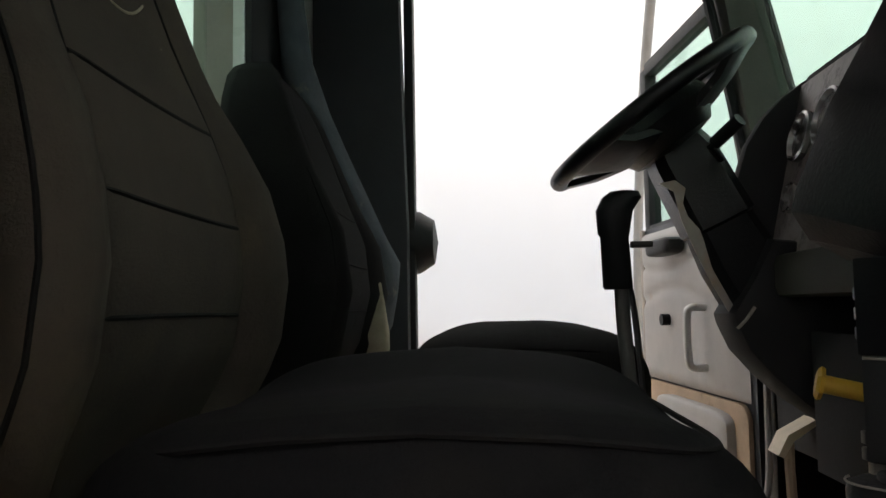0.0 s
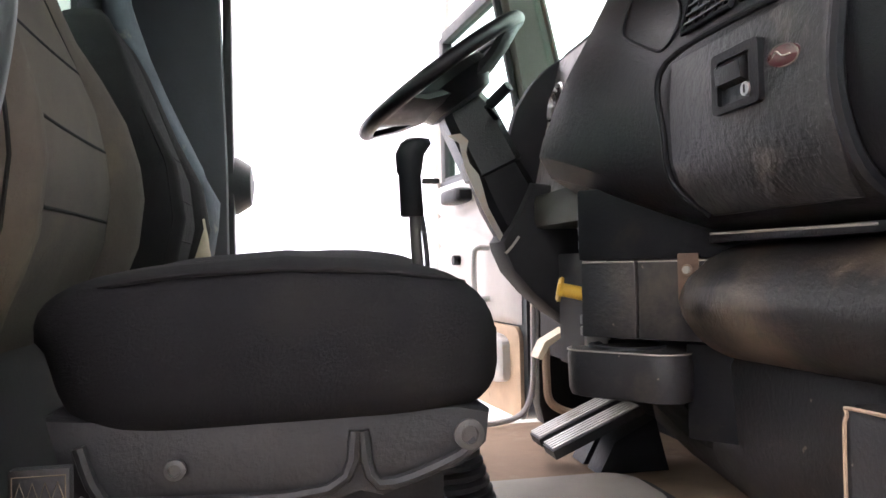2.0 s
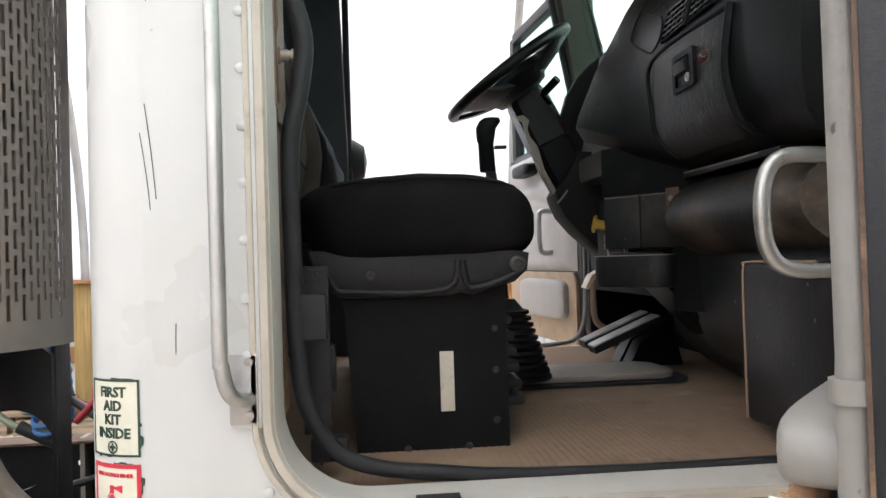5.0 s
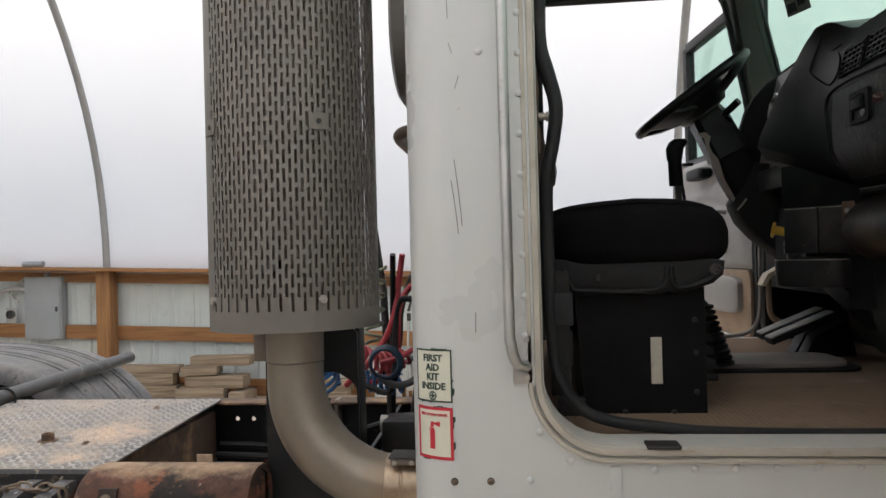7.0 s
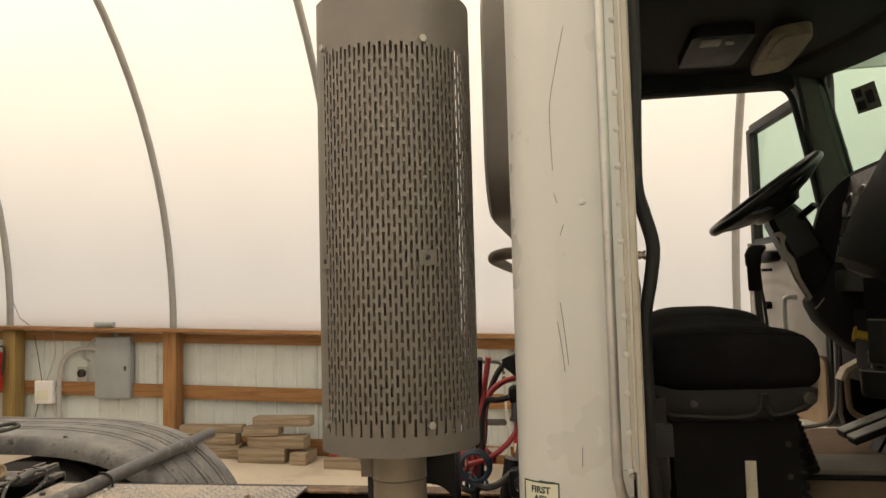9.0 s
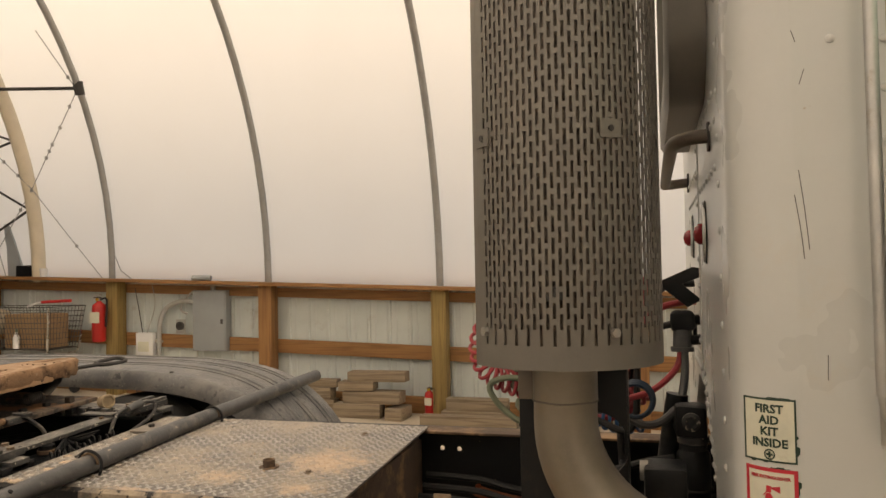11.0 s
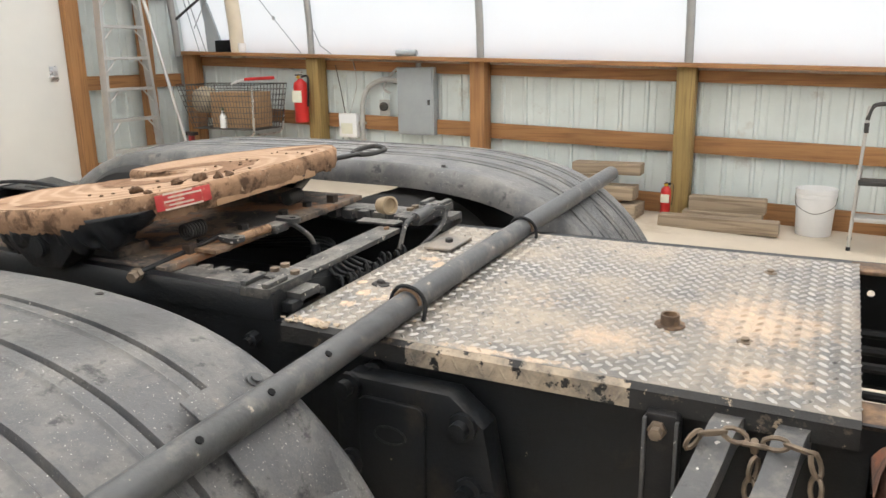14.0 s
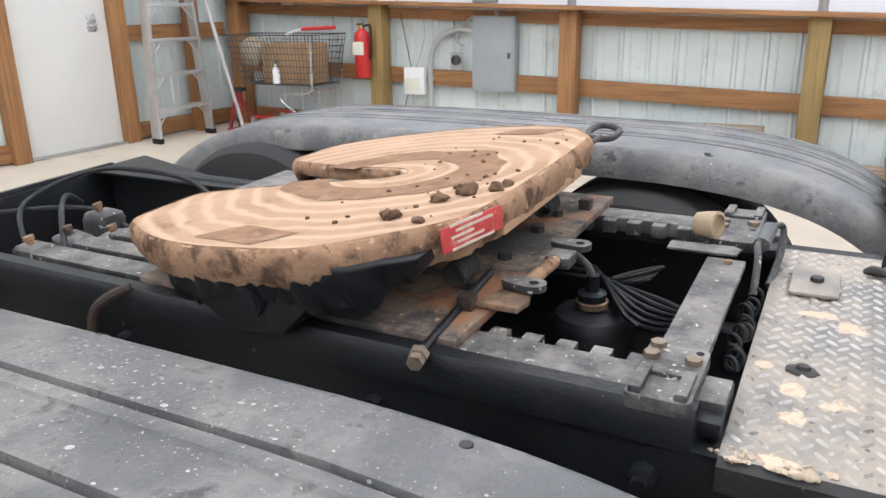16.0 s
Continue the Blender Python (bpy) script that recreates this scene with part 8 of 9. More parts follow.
pipe_ = part("filler_stub", lathe([(0.020, 0.0), (0.0185, 0.001), (0.0185, 0.024), (0.014, 0.024), (0.014, 0.006), (0.0, 0.006)], 20, m=pose(-1.771, 0.952, DZ)), rusty_black, truck, "short rusty pipe stub")
part("stub_flange", lathe([(0.030, 0), (0.030, 0.003), (0.018, 0.004)], 20, m=pose(-1.771, 0.952, DZ)), rusty_black, pipe_)
for x, y in ((-1.627, 0.922), (-1.621, 1.365)):
    part("deck_bolt", lathe([(0.015, 0), (0.015, 0.002), (0.008, 0.003), (0.008, 0.008), (0, 0.009)], 12, m=pose(x, y, DZ)), rust_bolt, truck)
wp = part("washer_plate", box((-2.492, 1.245, DZ + 0.004), (-2.408, 1.378, DZ + 0.011), 0.002), tread_steel, truck, "square washer plate bolted to the deck")
part("plate_bolt", lathe([(0.012, 0), (0.012, 0.010), (0, 0.011)], 6, m=pose(-2.447, 1.312, DZ + 0.010)), iron, wp)
part("broken_stud", tube(smooth_path([(-2.362, 1.425, DZ), (-2.350, 1.41, DZ + 0.012), (-2.316, 1.37, DZ + 0.018)], 4), 0.009, 8), iron, truck)
part("bent_washer", lathe([(0.024, 0.0), (0.021, 0.004), (0.011, 0.006), (0.009, 0.012), (0.0, 0.013)], 7, m=pose(-2.447, 0.952, DZ, 4, 3, 0) @ Matrix.Diagonal((1.1, 0.75, 1, 1))), iron, truck, "rusty lump of a washer and nut")
random.seed(9)
for k in range(8):
    x, y = random.uniform(DX0 + 0.02, DX1 - 0.02), random.uniform(DY0, DY0 + 0.5) if k % 2 else random.uniform(DY0, DY1)
    part("mud_crumb", lumpy(pillow((x, y, DZ + 0.002), (random.uniform(0.003, 0.006), random.uniform(0.002, 0.005), 0.0025), 0.9, 0.9, 8), 0.002, 90, k), clay_pale, deck)
for k in range(34):
    x, y = random.gauss((-2.508, -2.440, -2.415)[k % 3], 0.013), DY0 - 0.004 + 0.026 * random.random() ** 1.6
    r = random.uniform(0.002, 0.0062)
    part("mud_cake", lumpy(lumpy(pillow((x, y, DZ + 0.0005), (r * 1.5, r, 0.0026), 0.9, 0.9, 14), r * 0.9, 60, k), 0.003, 170, k), clay_pale, deck)

leaned(since)
# the pole lying across the deck, held by two straps
pole_pts = [(-2.250, -0.42, 1.042), (-2.270, 0.4, 1.073), (-2.288, 1.2, 1.103), (-2.292, 2.41, 1.137)]
pole = part("cross_pole", tube(smooth_path(pole_pts, 6), 0.0285, 18), galv_pole, truck, "grey steel pole lying across deck and fenders")
for y, x in ((1.465, -2.290), (0.787, -2.279)):
    part("pole_strap", tube([(x - 0.043 * math.cos(a), y + 0.004 * math.sin(3 * a), 1.080 + 0.020 * (y - 0.787) + 0.050 * math.sin(a)) for a in [math.pi * (-0.14 + 1.28 * i / 18) for i in range(19)]], 0.0045, 8), rubber, pole, "black clamp over the pole")
    part("strap_liner", tube([(x + 0.031 * math.cos(a), y, 1.090 + 0.022 * (y - 0.787) + 0.031 * math.sin(a)) for a in [math.pi * i / 14 for i in range(15)]], 0.004, 6), rusty_black, pole)
for y in (2.36, 2.26, 2.14, 0.471, 0.316, 0.16, 0.0):
    x, zc = -2.250 - 0.0215 * (y + 0.42) if y < 1 else -2.296, 1.042 + 0.0378 * (y + 0.42) if y < 1 else 1.103 + 0.0281 * (y - 1.2)
    d_ = Vector((0.6, 0, 0.8)).normalized() if y < 1 else Vector((0.35, 0, 0.8)).normalized()
    d_ = (d_ - Vector((0, d_.y, 0))).normalized()
    part("drilled_hole", cyl(Vector((x, y, zc)) + d_ * 0.026, Vector((x, y, zc)) + d_ * 0.0288, 0.0065, 10), black_plain, pole)
for y0, half_w, bolts, dz in ((2.02, 0.10, ((-2.185, -0.07, 0.945), (-2.185, 0.07, 0.945), (-2.33, -0.07, 1.105), (-2.33, 0.07, 1.105)), 0.0), (0.31, 0.085, ((-2.322, 0.05, 1.080),), -0.020)):
    sp = part("fender_strap", loft([[(x, y0 - half_w, z + dz), (x, y0 + half_w, z + dz), (x, y0 + half_w, z + dz + 0.006), (x, y0 - half_w, z + dz + 0.006)] for x, z in ((-2.165, 0.90), (-2.215, 1.0), (-2.29, 1.075), (-2.35, 1.108))]), fender_poly, pole, "bolted fender strap")
    for x, dy, z in bolts:
        part("strap_bolt", lathe([(0.015, 0), (0.015, 0.003), (0.009, 0.004), (0.009, 0.009), (0, 0.010)], 10, m=pose(x, y0 + dy, z, 0, 35, 0)), galv_pole, sp)



# ---- fenders over the rear wheels ----
spatter_white = surface("dried_pale_paint", (0.43, 0.415, 0.395), 0.6, var=0.25, scale=60, bump=0)


def fender(y_in, y_out, label, lift, slope, roll, specks):
    ax = [(-2.07, 0.66), (-2.11, 0.76), (-2.17, 0.87), (-2.25, 0.965), (-2.35, 1.045), (-2.47, 1.102), (-2.63, 1.140), (-2.85, 1.160), (-3.10, 1.163), (-3.5, 1.165), (-3.9, 1.163), (-4.2, 1.15), (-4.40, 1.115), (-4.55, 1.06), (-4.68, 0.98), (-4.77, 0.88), (-4.82, 0.76)]
    path = smooth_path([(x, 0, z + lift + slope * min(0.7, max(-0.5, -2.9 - x))) for x, z in ax], 3)
    n = 264
    secs_ = []
    for i, p in enumerate(path):
        a, b_ = path[max(i - 1, 0)], path[min(i + 1, len(path) - 1)]
        t_ = (b_ - a).normalized()
        nr = Vector((t_.z, 0, -t_.x))
        if nr.z < 0 and abs(t_.x) > 0.2:
            nr = -nr
        if abs(t_.x) <= 0.2:
            nr = Vector((1 if p.x > -3 else -1, 0, 0.2)).normalized()
        outer_, inner_ = [], []
        for k in range(n + 1):
            f = k / n
            y = y_in + (y_out - y_in) * f
            h = 0.034 * math.sin(math.pi * min(1, (f + 0.10) / 1.2)) ** 0.5
            for g in (0.285, 0.508, 0.731):
                h -= 0.017 * max(0, 1 - (abs(f - g) / 0.0105) ** 4)
                h += 0.0065 * max(0, 1 - abs(f - g - 0.058) / 0.0085)
            if f < 0.07:
                h -= roll * (1 - max(0.0, 1 - (1 - f / 0.07) ** 2) ** 0.5)
            if f > 0.95:
                h -= 0.06 * (1 - max(0.0, 1 - ((f - 0.95) / 0.05) ** 2) ** 0.5)
            outer_.append(p + nr * h + Vector((0, y, 0)))
            inner_.append(p + nr * (h - 0.008) + Vector((0, y, 0)))
        secs_.append(outer_ + inner_[::-1])
    grid = [[Vector(v) for v in s_[:n + 1]] for s_ in secs_]
    ob = part("fender", loft(secs_), fender_poly, truck, label, 50)
    # dried paint spatter, thickest on the crown
    rng = random.Random(17)
    sv, sf = [], []
    for q in range(specks):
        i, k = rng.randrange(1, len(grid) - 2), rng.randrange(2, n - 2)
        p, du, dv = grid[i][k], grid[i + 1][k] - grid[i][k], grid[i][k + 1] - grid[i][k]
        p = p + du * rng.random() + dv * rng.random()
        ridge = 0.22 if min(abs(k / n - g) for g in (0.285, 0.343, 0.508, 0.566, 0.731, 0.789)) < 0.012 else 0.0
        if noise.noise(p * 4.0 + Vector((3, 1, 0))) + ridge - 0.45 * min(1.0, max(0.0, (p.x + 3.1) / 0.45)) + rng.uniform(-0.55, 0.35) < 0:
            continue
        nr = du.cross(dv).normalized()
        if nr.z < 0:
            nr = -nr
        a_, b_ = du.normalized(), dv.normalized()
        r = 0.0007 + 0.0019 * rng.random() ** 3 + (0.0026 if rng.random() < 0.012 else 0.0)
        o, st_ = len(sv), rng.uniform(0.7, 1.6)
        for m in range(6):
            w_ = r * rng.uniform(0.7, 1.2)
            sv.append(p + nr * 0.0007 + a_ * (w_ * st_ * math.cos(m * math.pi / 3)) + b_ * (w_ * math.sin(m * math.pi / 3)))
        sf.append([o + m for m in range(6)])
    me_ = bpy.data.meshes.new("paint_spatter")
    me_.from_pydata(sv, [], sf)
    me_.materials.append(spatter_white)
    sp_ = new("paint_spatter", me_)
    sp_.parent = ob
    tagged(sp_, "fine pale paint spatter", kind="stuff")
    for x, f in ((-2.75, 0.10), (-3.35, 0.07), (-4.0, 0.08)):
        z = 1.172 + lift
        part("fender_bolt", lathe([(0.018, 0), (0.018, 0.003), (0.009, 0.004), (0.008, 0.009), (0, 0.009)], 8, m=pose(x, y_in + (y_out - y_in) * f, z)), iron, ob)
    return ob


fender(0.476, -0.14, "grey-black ribbed plastic fender, spattered with pale paint and dust", -0.022, -0.012, 0.095, 27000)
fender(1.804, 2.42, "grey-black ribbed plastic fender, scuffed and dusty", 0.038, 0.008, 0.068, 2500)

# ---- fifth wheel ----
FW = pose(-2.96, 0.785, 1.280, 2.5, -5.7, 0) @ Matrix.Translation((2.96, -0.785, 0))
plan = [(-2.975, 0.785), (-2.94, 0.88), (-2.932, MID), (-2.938, 1.40), (-2.955, 1.49), (-3.02, 1.59), (-3.13, 1.645), (-3.25, 1.66), (-3.37, 1.645), (-3.50, 1.595), (-3.60, 1.535), (-3.66, 1.49), (-3.675, 1.40), (-3.675, 1.30), (-3.62, 1.265), (-3.48, 1.215), (-3.36, 1.185), (-3.28, 1.17), (-3.245, 1.13), (-3.28, 1.09), (-3.36, 1.075), (-3.48, 1.045), (-3.62, 0.995), (-3.675, 0.96), (-3.675, 0.86), (-3.66, 0.77), (-3.60, 0.725), (-3.50, 0.67), (-3.37, 0.635), (-3.25, 0.63), (-3.15, 0.64), (-3.06, 0.70)]
clay_top = surface("clay_coated_plate", (0.37, 0.235, 0.155), 0.95, var=0.16, scale=5, bump=0.7, fine=80, dirt=(0.25, 0.150, 0.095), dirt_at=0.55, dirt_scale=9, tint=(0.46, 0.31, 0.215), spec=0.12, layers=(((0.36, 0.235, 0.15), 0.56, 0.12, 16.0),))
nt, nn = clay_top.node_tree, clay_top.node_tree.nodes
co_, mp_, wv_, mx_, rg_ = nn.new("ShaderNodeTexCoord"), nn.new("ShaderNodeMapping"), nn.new("ShaderNodeTexWave"), nn.new("ShaderNodeMix"), nn.new("ShaderNodeMapRange")
mp_.inputs["Location"].default_value = (3.27, -MID, 0)
wv_.wave_type, wv_.rings_direction = "RINGS", "Z"
wv_.inputs["Scale"].default_value, wv_.inputs["Distortion"].default_value, wv_.inputs["Detail"].default_value, wv_.inputs["Detail Scale"].default_value = 6.0, 3.2, 5.0, 1.6
nt.links.new(co_.outputs["Object"], mp_.inputs["Vector"])
nt.links.new(mp_.outputs["Vector"], wv_.inputs["Vector"])
rg_.inputs["From Min"].default_value, rg_.inputs["From Max"].default_value = 0.42, 0.95
nt.links.new(wv_.outputs["Fac"], rg_.inputs["Value"])
mx_.data_type = "RGBA"
nt.links.new(rg_.outputs["Result"], mx_.inputs["Factor"])
nt.links.new(nn["Principled BSDF"].inputs["Base Color"].links[0].from_socket, mx_.inputs["A"])
mx_.inputs["B"].default_value = (0.49, 0.345, 0.245, 1)
nt.links.new(mx_.outputs["Result"], nn["Principled BSDF"].inputs["Base Color"])
plate = part("fifth_wheel_plate", prism(plan, "z", -0.022, 0.0, 0.008), clay_top, truck, "fifth wheel plate coated in dried tan clay")
plate.matrix_local = FW
# rough clay-caked skirt below the plate's edge
bm = bm_new()
edge_pts = smooth_path([(x, y, 0) for x, y in plan], 9, closed=True)
rings_ = []
turn_ = sum(a.x * b_.y - b_.x * a.y for a, b_ in zip(edge_pts, edge_pts[1:] + edge_pts[:1]))
for i, p in enumerate(edge_pts):
    t_ = (edge_pts[(i + 1) % len(edge_pts)] - edge_pts[i - 1]).normalized()
    o_ = Vector((t_.y, -t_.x, 0)) * (1 if turn_ > 0 else -1)
    w1, w2, w3 = noise.noise(p * 24), noise.noise(p * 70), noise.noise(p * 38 + Vector((5, 0, 0)))
    deep = -0.064 + 0.014 * w1 + 0.010 * w2
    in_throat = p.x < -3.25 and abs(p.y - MID) < 0.16
    deep = -0.034 + 0.004 * w2 if in_throat else deep
    rings_.append([p + o_ * u + Vector((0, 0, z)) for u, z in ((-0.006, 0.0012), (0.001 + 0.003 * w2, -0.006 + 0.002 * w3), (0.004 + 0.004 * w2 + 0.003 * w1, -0.016 + 0.004 * w3), (0.003 + 0.006 * w1 + 0.003 * w3, -0.030 + 0.004 * w2), (0.001 + 0.006 * w3 + 0.003 * w2, -0.046 if not in_throat else -0.032), (-0.008 + 0.006 * w1, deep), (-0.03, deep + 0.006), (-0.035, -0.018))])
loft(rings_ + [rings_[0]], bm, cap=False)
clay_edge = surface("crumbling_clay_edge", (0.32, 0.20, 0.128), 0.95, var=0.3, scale=14, bump=1.0, fine=70, dirt=(0.105, 0.066, 0.045), dirt_at=0.50, dirt_scale=13, dirt_soft=0.12, spec=0.1, flecks=(0.46, 0.33, 0.235), fleck_at=0.66, fleck_scale=60, layers=(((0.18, 0.105, 0.065), 0.58, 0.05, 30.0),))
part("plate_skirt", bm, clay_edge, plate, "rough clay-caked edge of the plate", 60)
bm = bm_new()
secs = []
for i in range(61):
    a = radians(-172 + 344 * i / 60)
    w_ = 0.5 + 0.5 * noise.noise(Vector((math.cos(a) * 2, math.sin(a) * 2, 3)))
    r0, r1 = 0.115 + 0.02 * w_, 0.215 + 0.035 * noise.noise(Vector((math.cos(a) * 3, math.sin(a) * 3, 7)))
    secs.append([(-3.27 + r * 1.12 * math.cos(a), MID + r * math.sin(a), 0.0012) for r in (r0, r1)])
loft(secs[2:-2], bm, cap=False, closed=False)
part("clay_stain", bm, clay_mid, plate, "damp brown clay ring")
for cx_, cy_, w_, l_ in ((-3.30, 0.70, 0.05, 0.10), (-3.13, 1.56, 0.045, 0.09)):
    bm = bm_new()
    bm.faces.new([bm.verts.new((cx_ + a, cy_ + b_, 0.0014)) for a, b_ in ((-l_, -w_ * 0.4), (l_ * 0.5, -w_), (l_, w_ * 0.3), (-l_ * 0.4, w_))])
    part("clay_stain", bm, clay_mid, plate)
random.seed(3)
for k, (x, y, r) in enumerate(((-3.079, 0.804, 0.019), (-3.017, 0.788, 0.012), (-3.043, 0.913, 0.016), (-3.012, 0.958, 0.018), (-3.022, 0.985, 0.013), (-2.968, 0.985, 0.014), (-2.962, 1.02, 0.012))):
    part("mud_clod", lumpy(lumpy(pillow((x, y, r * 0.4), (r, r * 0.8, r * 0.55), 0.9, 0.9, 28), r * 0.5, 40, k), r * 0.3, 130, k + 3), clay_dark, plate, "crumbly brown mud clod")
for k in range(44):
    x, y = random.uniform(-3.25, -2.98), random.uniform(0.75, 1.5)
    r = random.uniform(0.002, 0.006)
    part("mud_crumb", lumpy(pillow((x, y, r * 0.4), (r, r, r * 0.6), 0.9, 0.9, 6), r * 0.4, 80, k), clay_dark, plate)
fl = box((-2.955, 0.93, -0.066), (-2.935, 1.36, -0.02), 0.006)
front = part("front_flange", fl, tan_dust, plate, "clay-caked front flange")
lab_ = part("warning_label", box((-0.076, -0.0015, -0.050), (0.076, 0.0015, -0.010), 0.001), label_red, plate, "scuffed red warning label")
lab_.matrix_local = pose(-2.944, 0.832, 0.008, 0, 0, 76)
for k in range(5):
    ln = part("label_line", box((-0.055 + 0.012 * (k % 2), -0.0024, -0.051 + 0.0095 * k), (0.05 - 0.025 * (k % 3), -0.0014, -0.0465 + 0.0095 * k)), label_ink, lab_)
for y in (1.06, 1.30):
    part("flange_bolt", lathe([(0.018, 0), (0.016, 0.012), (0, 0.014)], 8, m=pose(-2.948, y, -0.05, 0, 90, 0)), rusty_black, plate)
for y0 in (0.62, 1.52):
    part("pivot_bracket", prism([(-3.42, -0.03), (-3.12, -0.03), (-3.15, -0.10), (-3.22, -0.155), (-3.33, -0.155), (-3.39, -0.10)], "y", y0 + 0.03, y0 + 0.12, 0.01), frame_black, plate, "grease-black pivot bracket")
    part("pivot_pin", cyl((-3.27, y0 + 0.012, -0.095), (-3.27, y0 + 0.13, -0.095), 0.030, 16, bevel=0.004), frame_black, plate)
secs = []
for k in range(181):
    x = -3.58 + 0.0033 * k
    yb = 0.636 + 0.55 * max(0, -3.37 - x) ** 1.25 + 0.55 * max(0, x + 3.16) ** 1.1
    fade = min(1.0, (x + 3.58) / 0.08, (-2.99 - x) / 0.10)
    row_ = []
    for m in range(9):
        f_ = m / 8
        z = -0.036 - 0.085 * f_ * (0.35 + 0.65 * fade)
        q = Vector((x, 0, z))
        w_ = 0.014 * noise.noise(q * 19) + 0.008 * noise.noise(q * 46) + 0.004 * noise.noise(q * 110)
        row_.append((x, yb + 0.003 + 0.030 * f_ * f_ - w_ * (0.3 + f_), z + 0.018 * noise.noise(Vector((x * 21, 4, 0))) * f_ + 0.012 * noise.noise(Vector((x * 55, 8, 0))) * f_))
    secs.append(row_ + [(x, yb + 0.075, row_[-1][2] + 0.008), (x, yb + 0.075, -0.035)])
part("grease_skirt", loft(secs), frame_black, plate, "greasy black caking under the plate's edge", 180)
hd = part("release_handle", tube(smooth_path([(-3.02, 1.40, -0.035), (-3.0, 1.60, -0.044), (-3.0, 1.72, -0.050)], 4), 0.008, 8), iron, plate, "black release pull handle")
part("handle_loop", tube(smooth_path([(-3.0, 1.70, -0.050), (-3.035, 1.72, -0.043), (-3.045, 1.83, -0.041), (-3.02, 1.865, -0.046), (-2.985, 1.85, -0.058), (-2.975, 1.74, -0.056)], 5, closed=True), 0.009, 8, closed=True), iron, hd)

def plate_lug(x, y):
    """A flat lug with a hole, lying level and pointing forwards."""
    own = bm_new()
    out_, in_ = [], []
    n = 24
    for i in range(n):
        a = 2 * math.pi * i / n
        c, q = math.cos(a), math.sin(a)
        out_.append((x + 0.05 + (0.022 * c if c > 0 else 0.06 * c), y + 0.022 * q))
        in_.append((x + 0.05 + 0.009 * c, y + 0.009 * q))
    top, bot = ([[own.verts.new((px_, py_, z)) for px_, py_ in ring] for ring in (out_, in_)] for z in (1.136, 1.124))
    for i in range(n):
        j = (i + 1) % n
        own.faces.new((top[0][i], top[0][j], top[1][j], top[1][i]))
        own.faces.new((bot[0][j], bot[0][i], bot[1][i], bot[1][j]))
        own.faces.new((bot[0][i], bot[0][j], top[0][j], top[0][i]))
        own.faces.new((top[1][i], top[1][j], bot[1][j], bot[1][i]))
    bmesh.ops.recalc_face_normals(own, faces=own.faces[:])
    return own


# slide base: rails with teeth, crossbars, links
since = set(truck.children)
part("slide_base", prism([(-3.62, 0.74), (-2.928, 0.74), (-2.922, 1.60), (-3.62, 1.60)], "z", 1.087, 1.105, 0.004), clay_base, truck, "dusty slide base plate with reddish dirt")
for y in (0.80, 1.46):
    part("base_block", lumpy(box((-3.5, y - 0.05, 1.098), (-3.10, y + 0.05, 1.135), 0.014), 0.010, 20, y), clay_base, truck)
for x, y in ((-2.965, 0.86), (-2.955, 1.475)):
    part("base_lug", box((x - 0.014, y - 0.014, 1.10), (x + 0.014, y + 0.014, 1.130), 0.004), strap_rust, truck, "square rusty stop lug")
for y in (0.94, 1.10, 1.28, 1.40):
    part("hex_bolt", lathe([(0.016, 0), (0.016, 0.016), (0, 0.017)], 6, m=pose(-3.00, y, 1.104)), iron, truck)


def slide_rail(y0, y1, teeth_side, label):
    r = part("slide_rail", box((-3.75, y0, 1.053), (-2.53, y1, 1.0865), 0.004), dusty_black, truck, label)
    for k in range(18):
        x = -2.912 + 0.057 * (4 - k)
        ya, yb = (y1, y1 + 0.027) if teeth_side > 0 else (y0 - 0.027, y0)
        part("tooth", box((x, ya - 0.001, 1.055), (x + 0.032, yb + 0.001, 1.0855), 0.003), dusty_black, r)
    return r


slide_rail(0.752, 0.825, 1, "toothed dusty steel slide rail")
slide_rail(1.493, 1.566, -1, "toothed dusty steel slide rail")
for y0, y1, s in ((0.690, 0.852, 1), (1.352, 1.585, -1)):
    ye = y0 if s > 0 else y1
    st_ = part("stop_block", prism(rounded(-2.655, -2.566, y0, y1, 0.012), "z", 1.087, 1.1105, 0.004), dusty_black, truck, "bolted end stop")
    part("stop_step", box((-2.567, min(ye + s * 0.03, ye + s * 0.155), 1.050), (-2.530, max(ye + s * 0.03, ye + s * 0.155), 1.074), 0.004), frame_black, st_)
    part("stop_skirt", box((-2.652, min(ye + s * 0.002, ye + s * 0.02), 1.035), (-2.568, max(ye + s * 0.002, ye + s * 0.02), 1.09), 0.004), frame_black, st_)
    for x in (-2.640, -2.580):
        part("stop_ridge", box((x - 0.009, min(ye + s * 0.004, ye + s * 0.075), 1.109), (x + 0.009, max(ye + s * 0.004, ye + s * 0.075), 1.121), 0.004), dusty_black, st_)
    part("stop_ridge", box((-2.640, min(ye + s * 0.062, ye + s * 0.078), 1.109), (-2.580, max(ye + s * 0.062, ye + s * 0.078), 1.1165), 0.003), dusty_black, st_)
    for x, d in ((-2.642, 0.115), (-2.583, 0.115), (-2.640, 0.150)):
        part("hex_bolt", lathe([(0.012, 0), (0.012, 0.009), (0, 0.010)], 6, m=pose(x, ye + s * d, 1.110)), rust_bolt, st_)
    part("bolt_hole", cyl((-2.580, ye + s * 0.148, 1.110), (-2.580, ye + s * 0.148, 1.1112), 0.006, 12), black_plain, st_)
cb = part("cross_bar", box((-2.642, 0.845, 1.092), (-2.570, 1.258, 1.1065), 0.004), dusty_black, truck, "dusty flat cross bar")
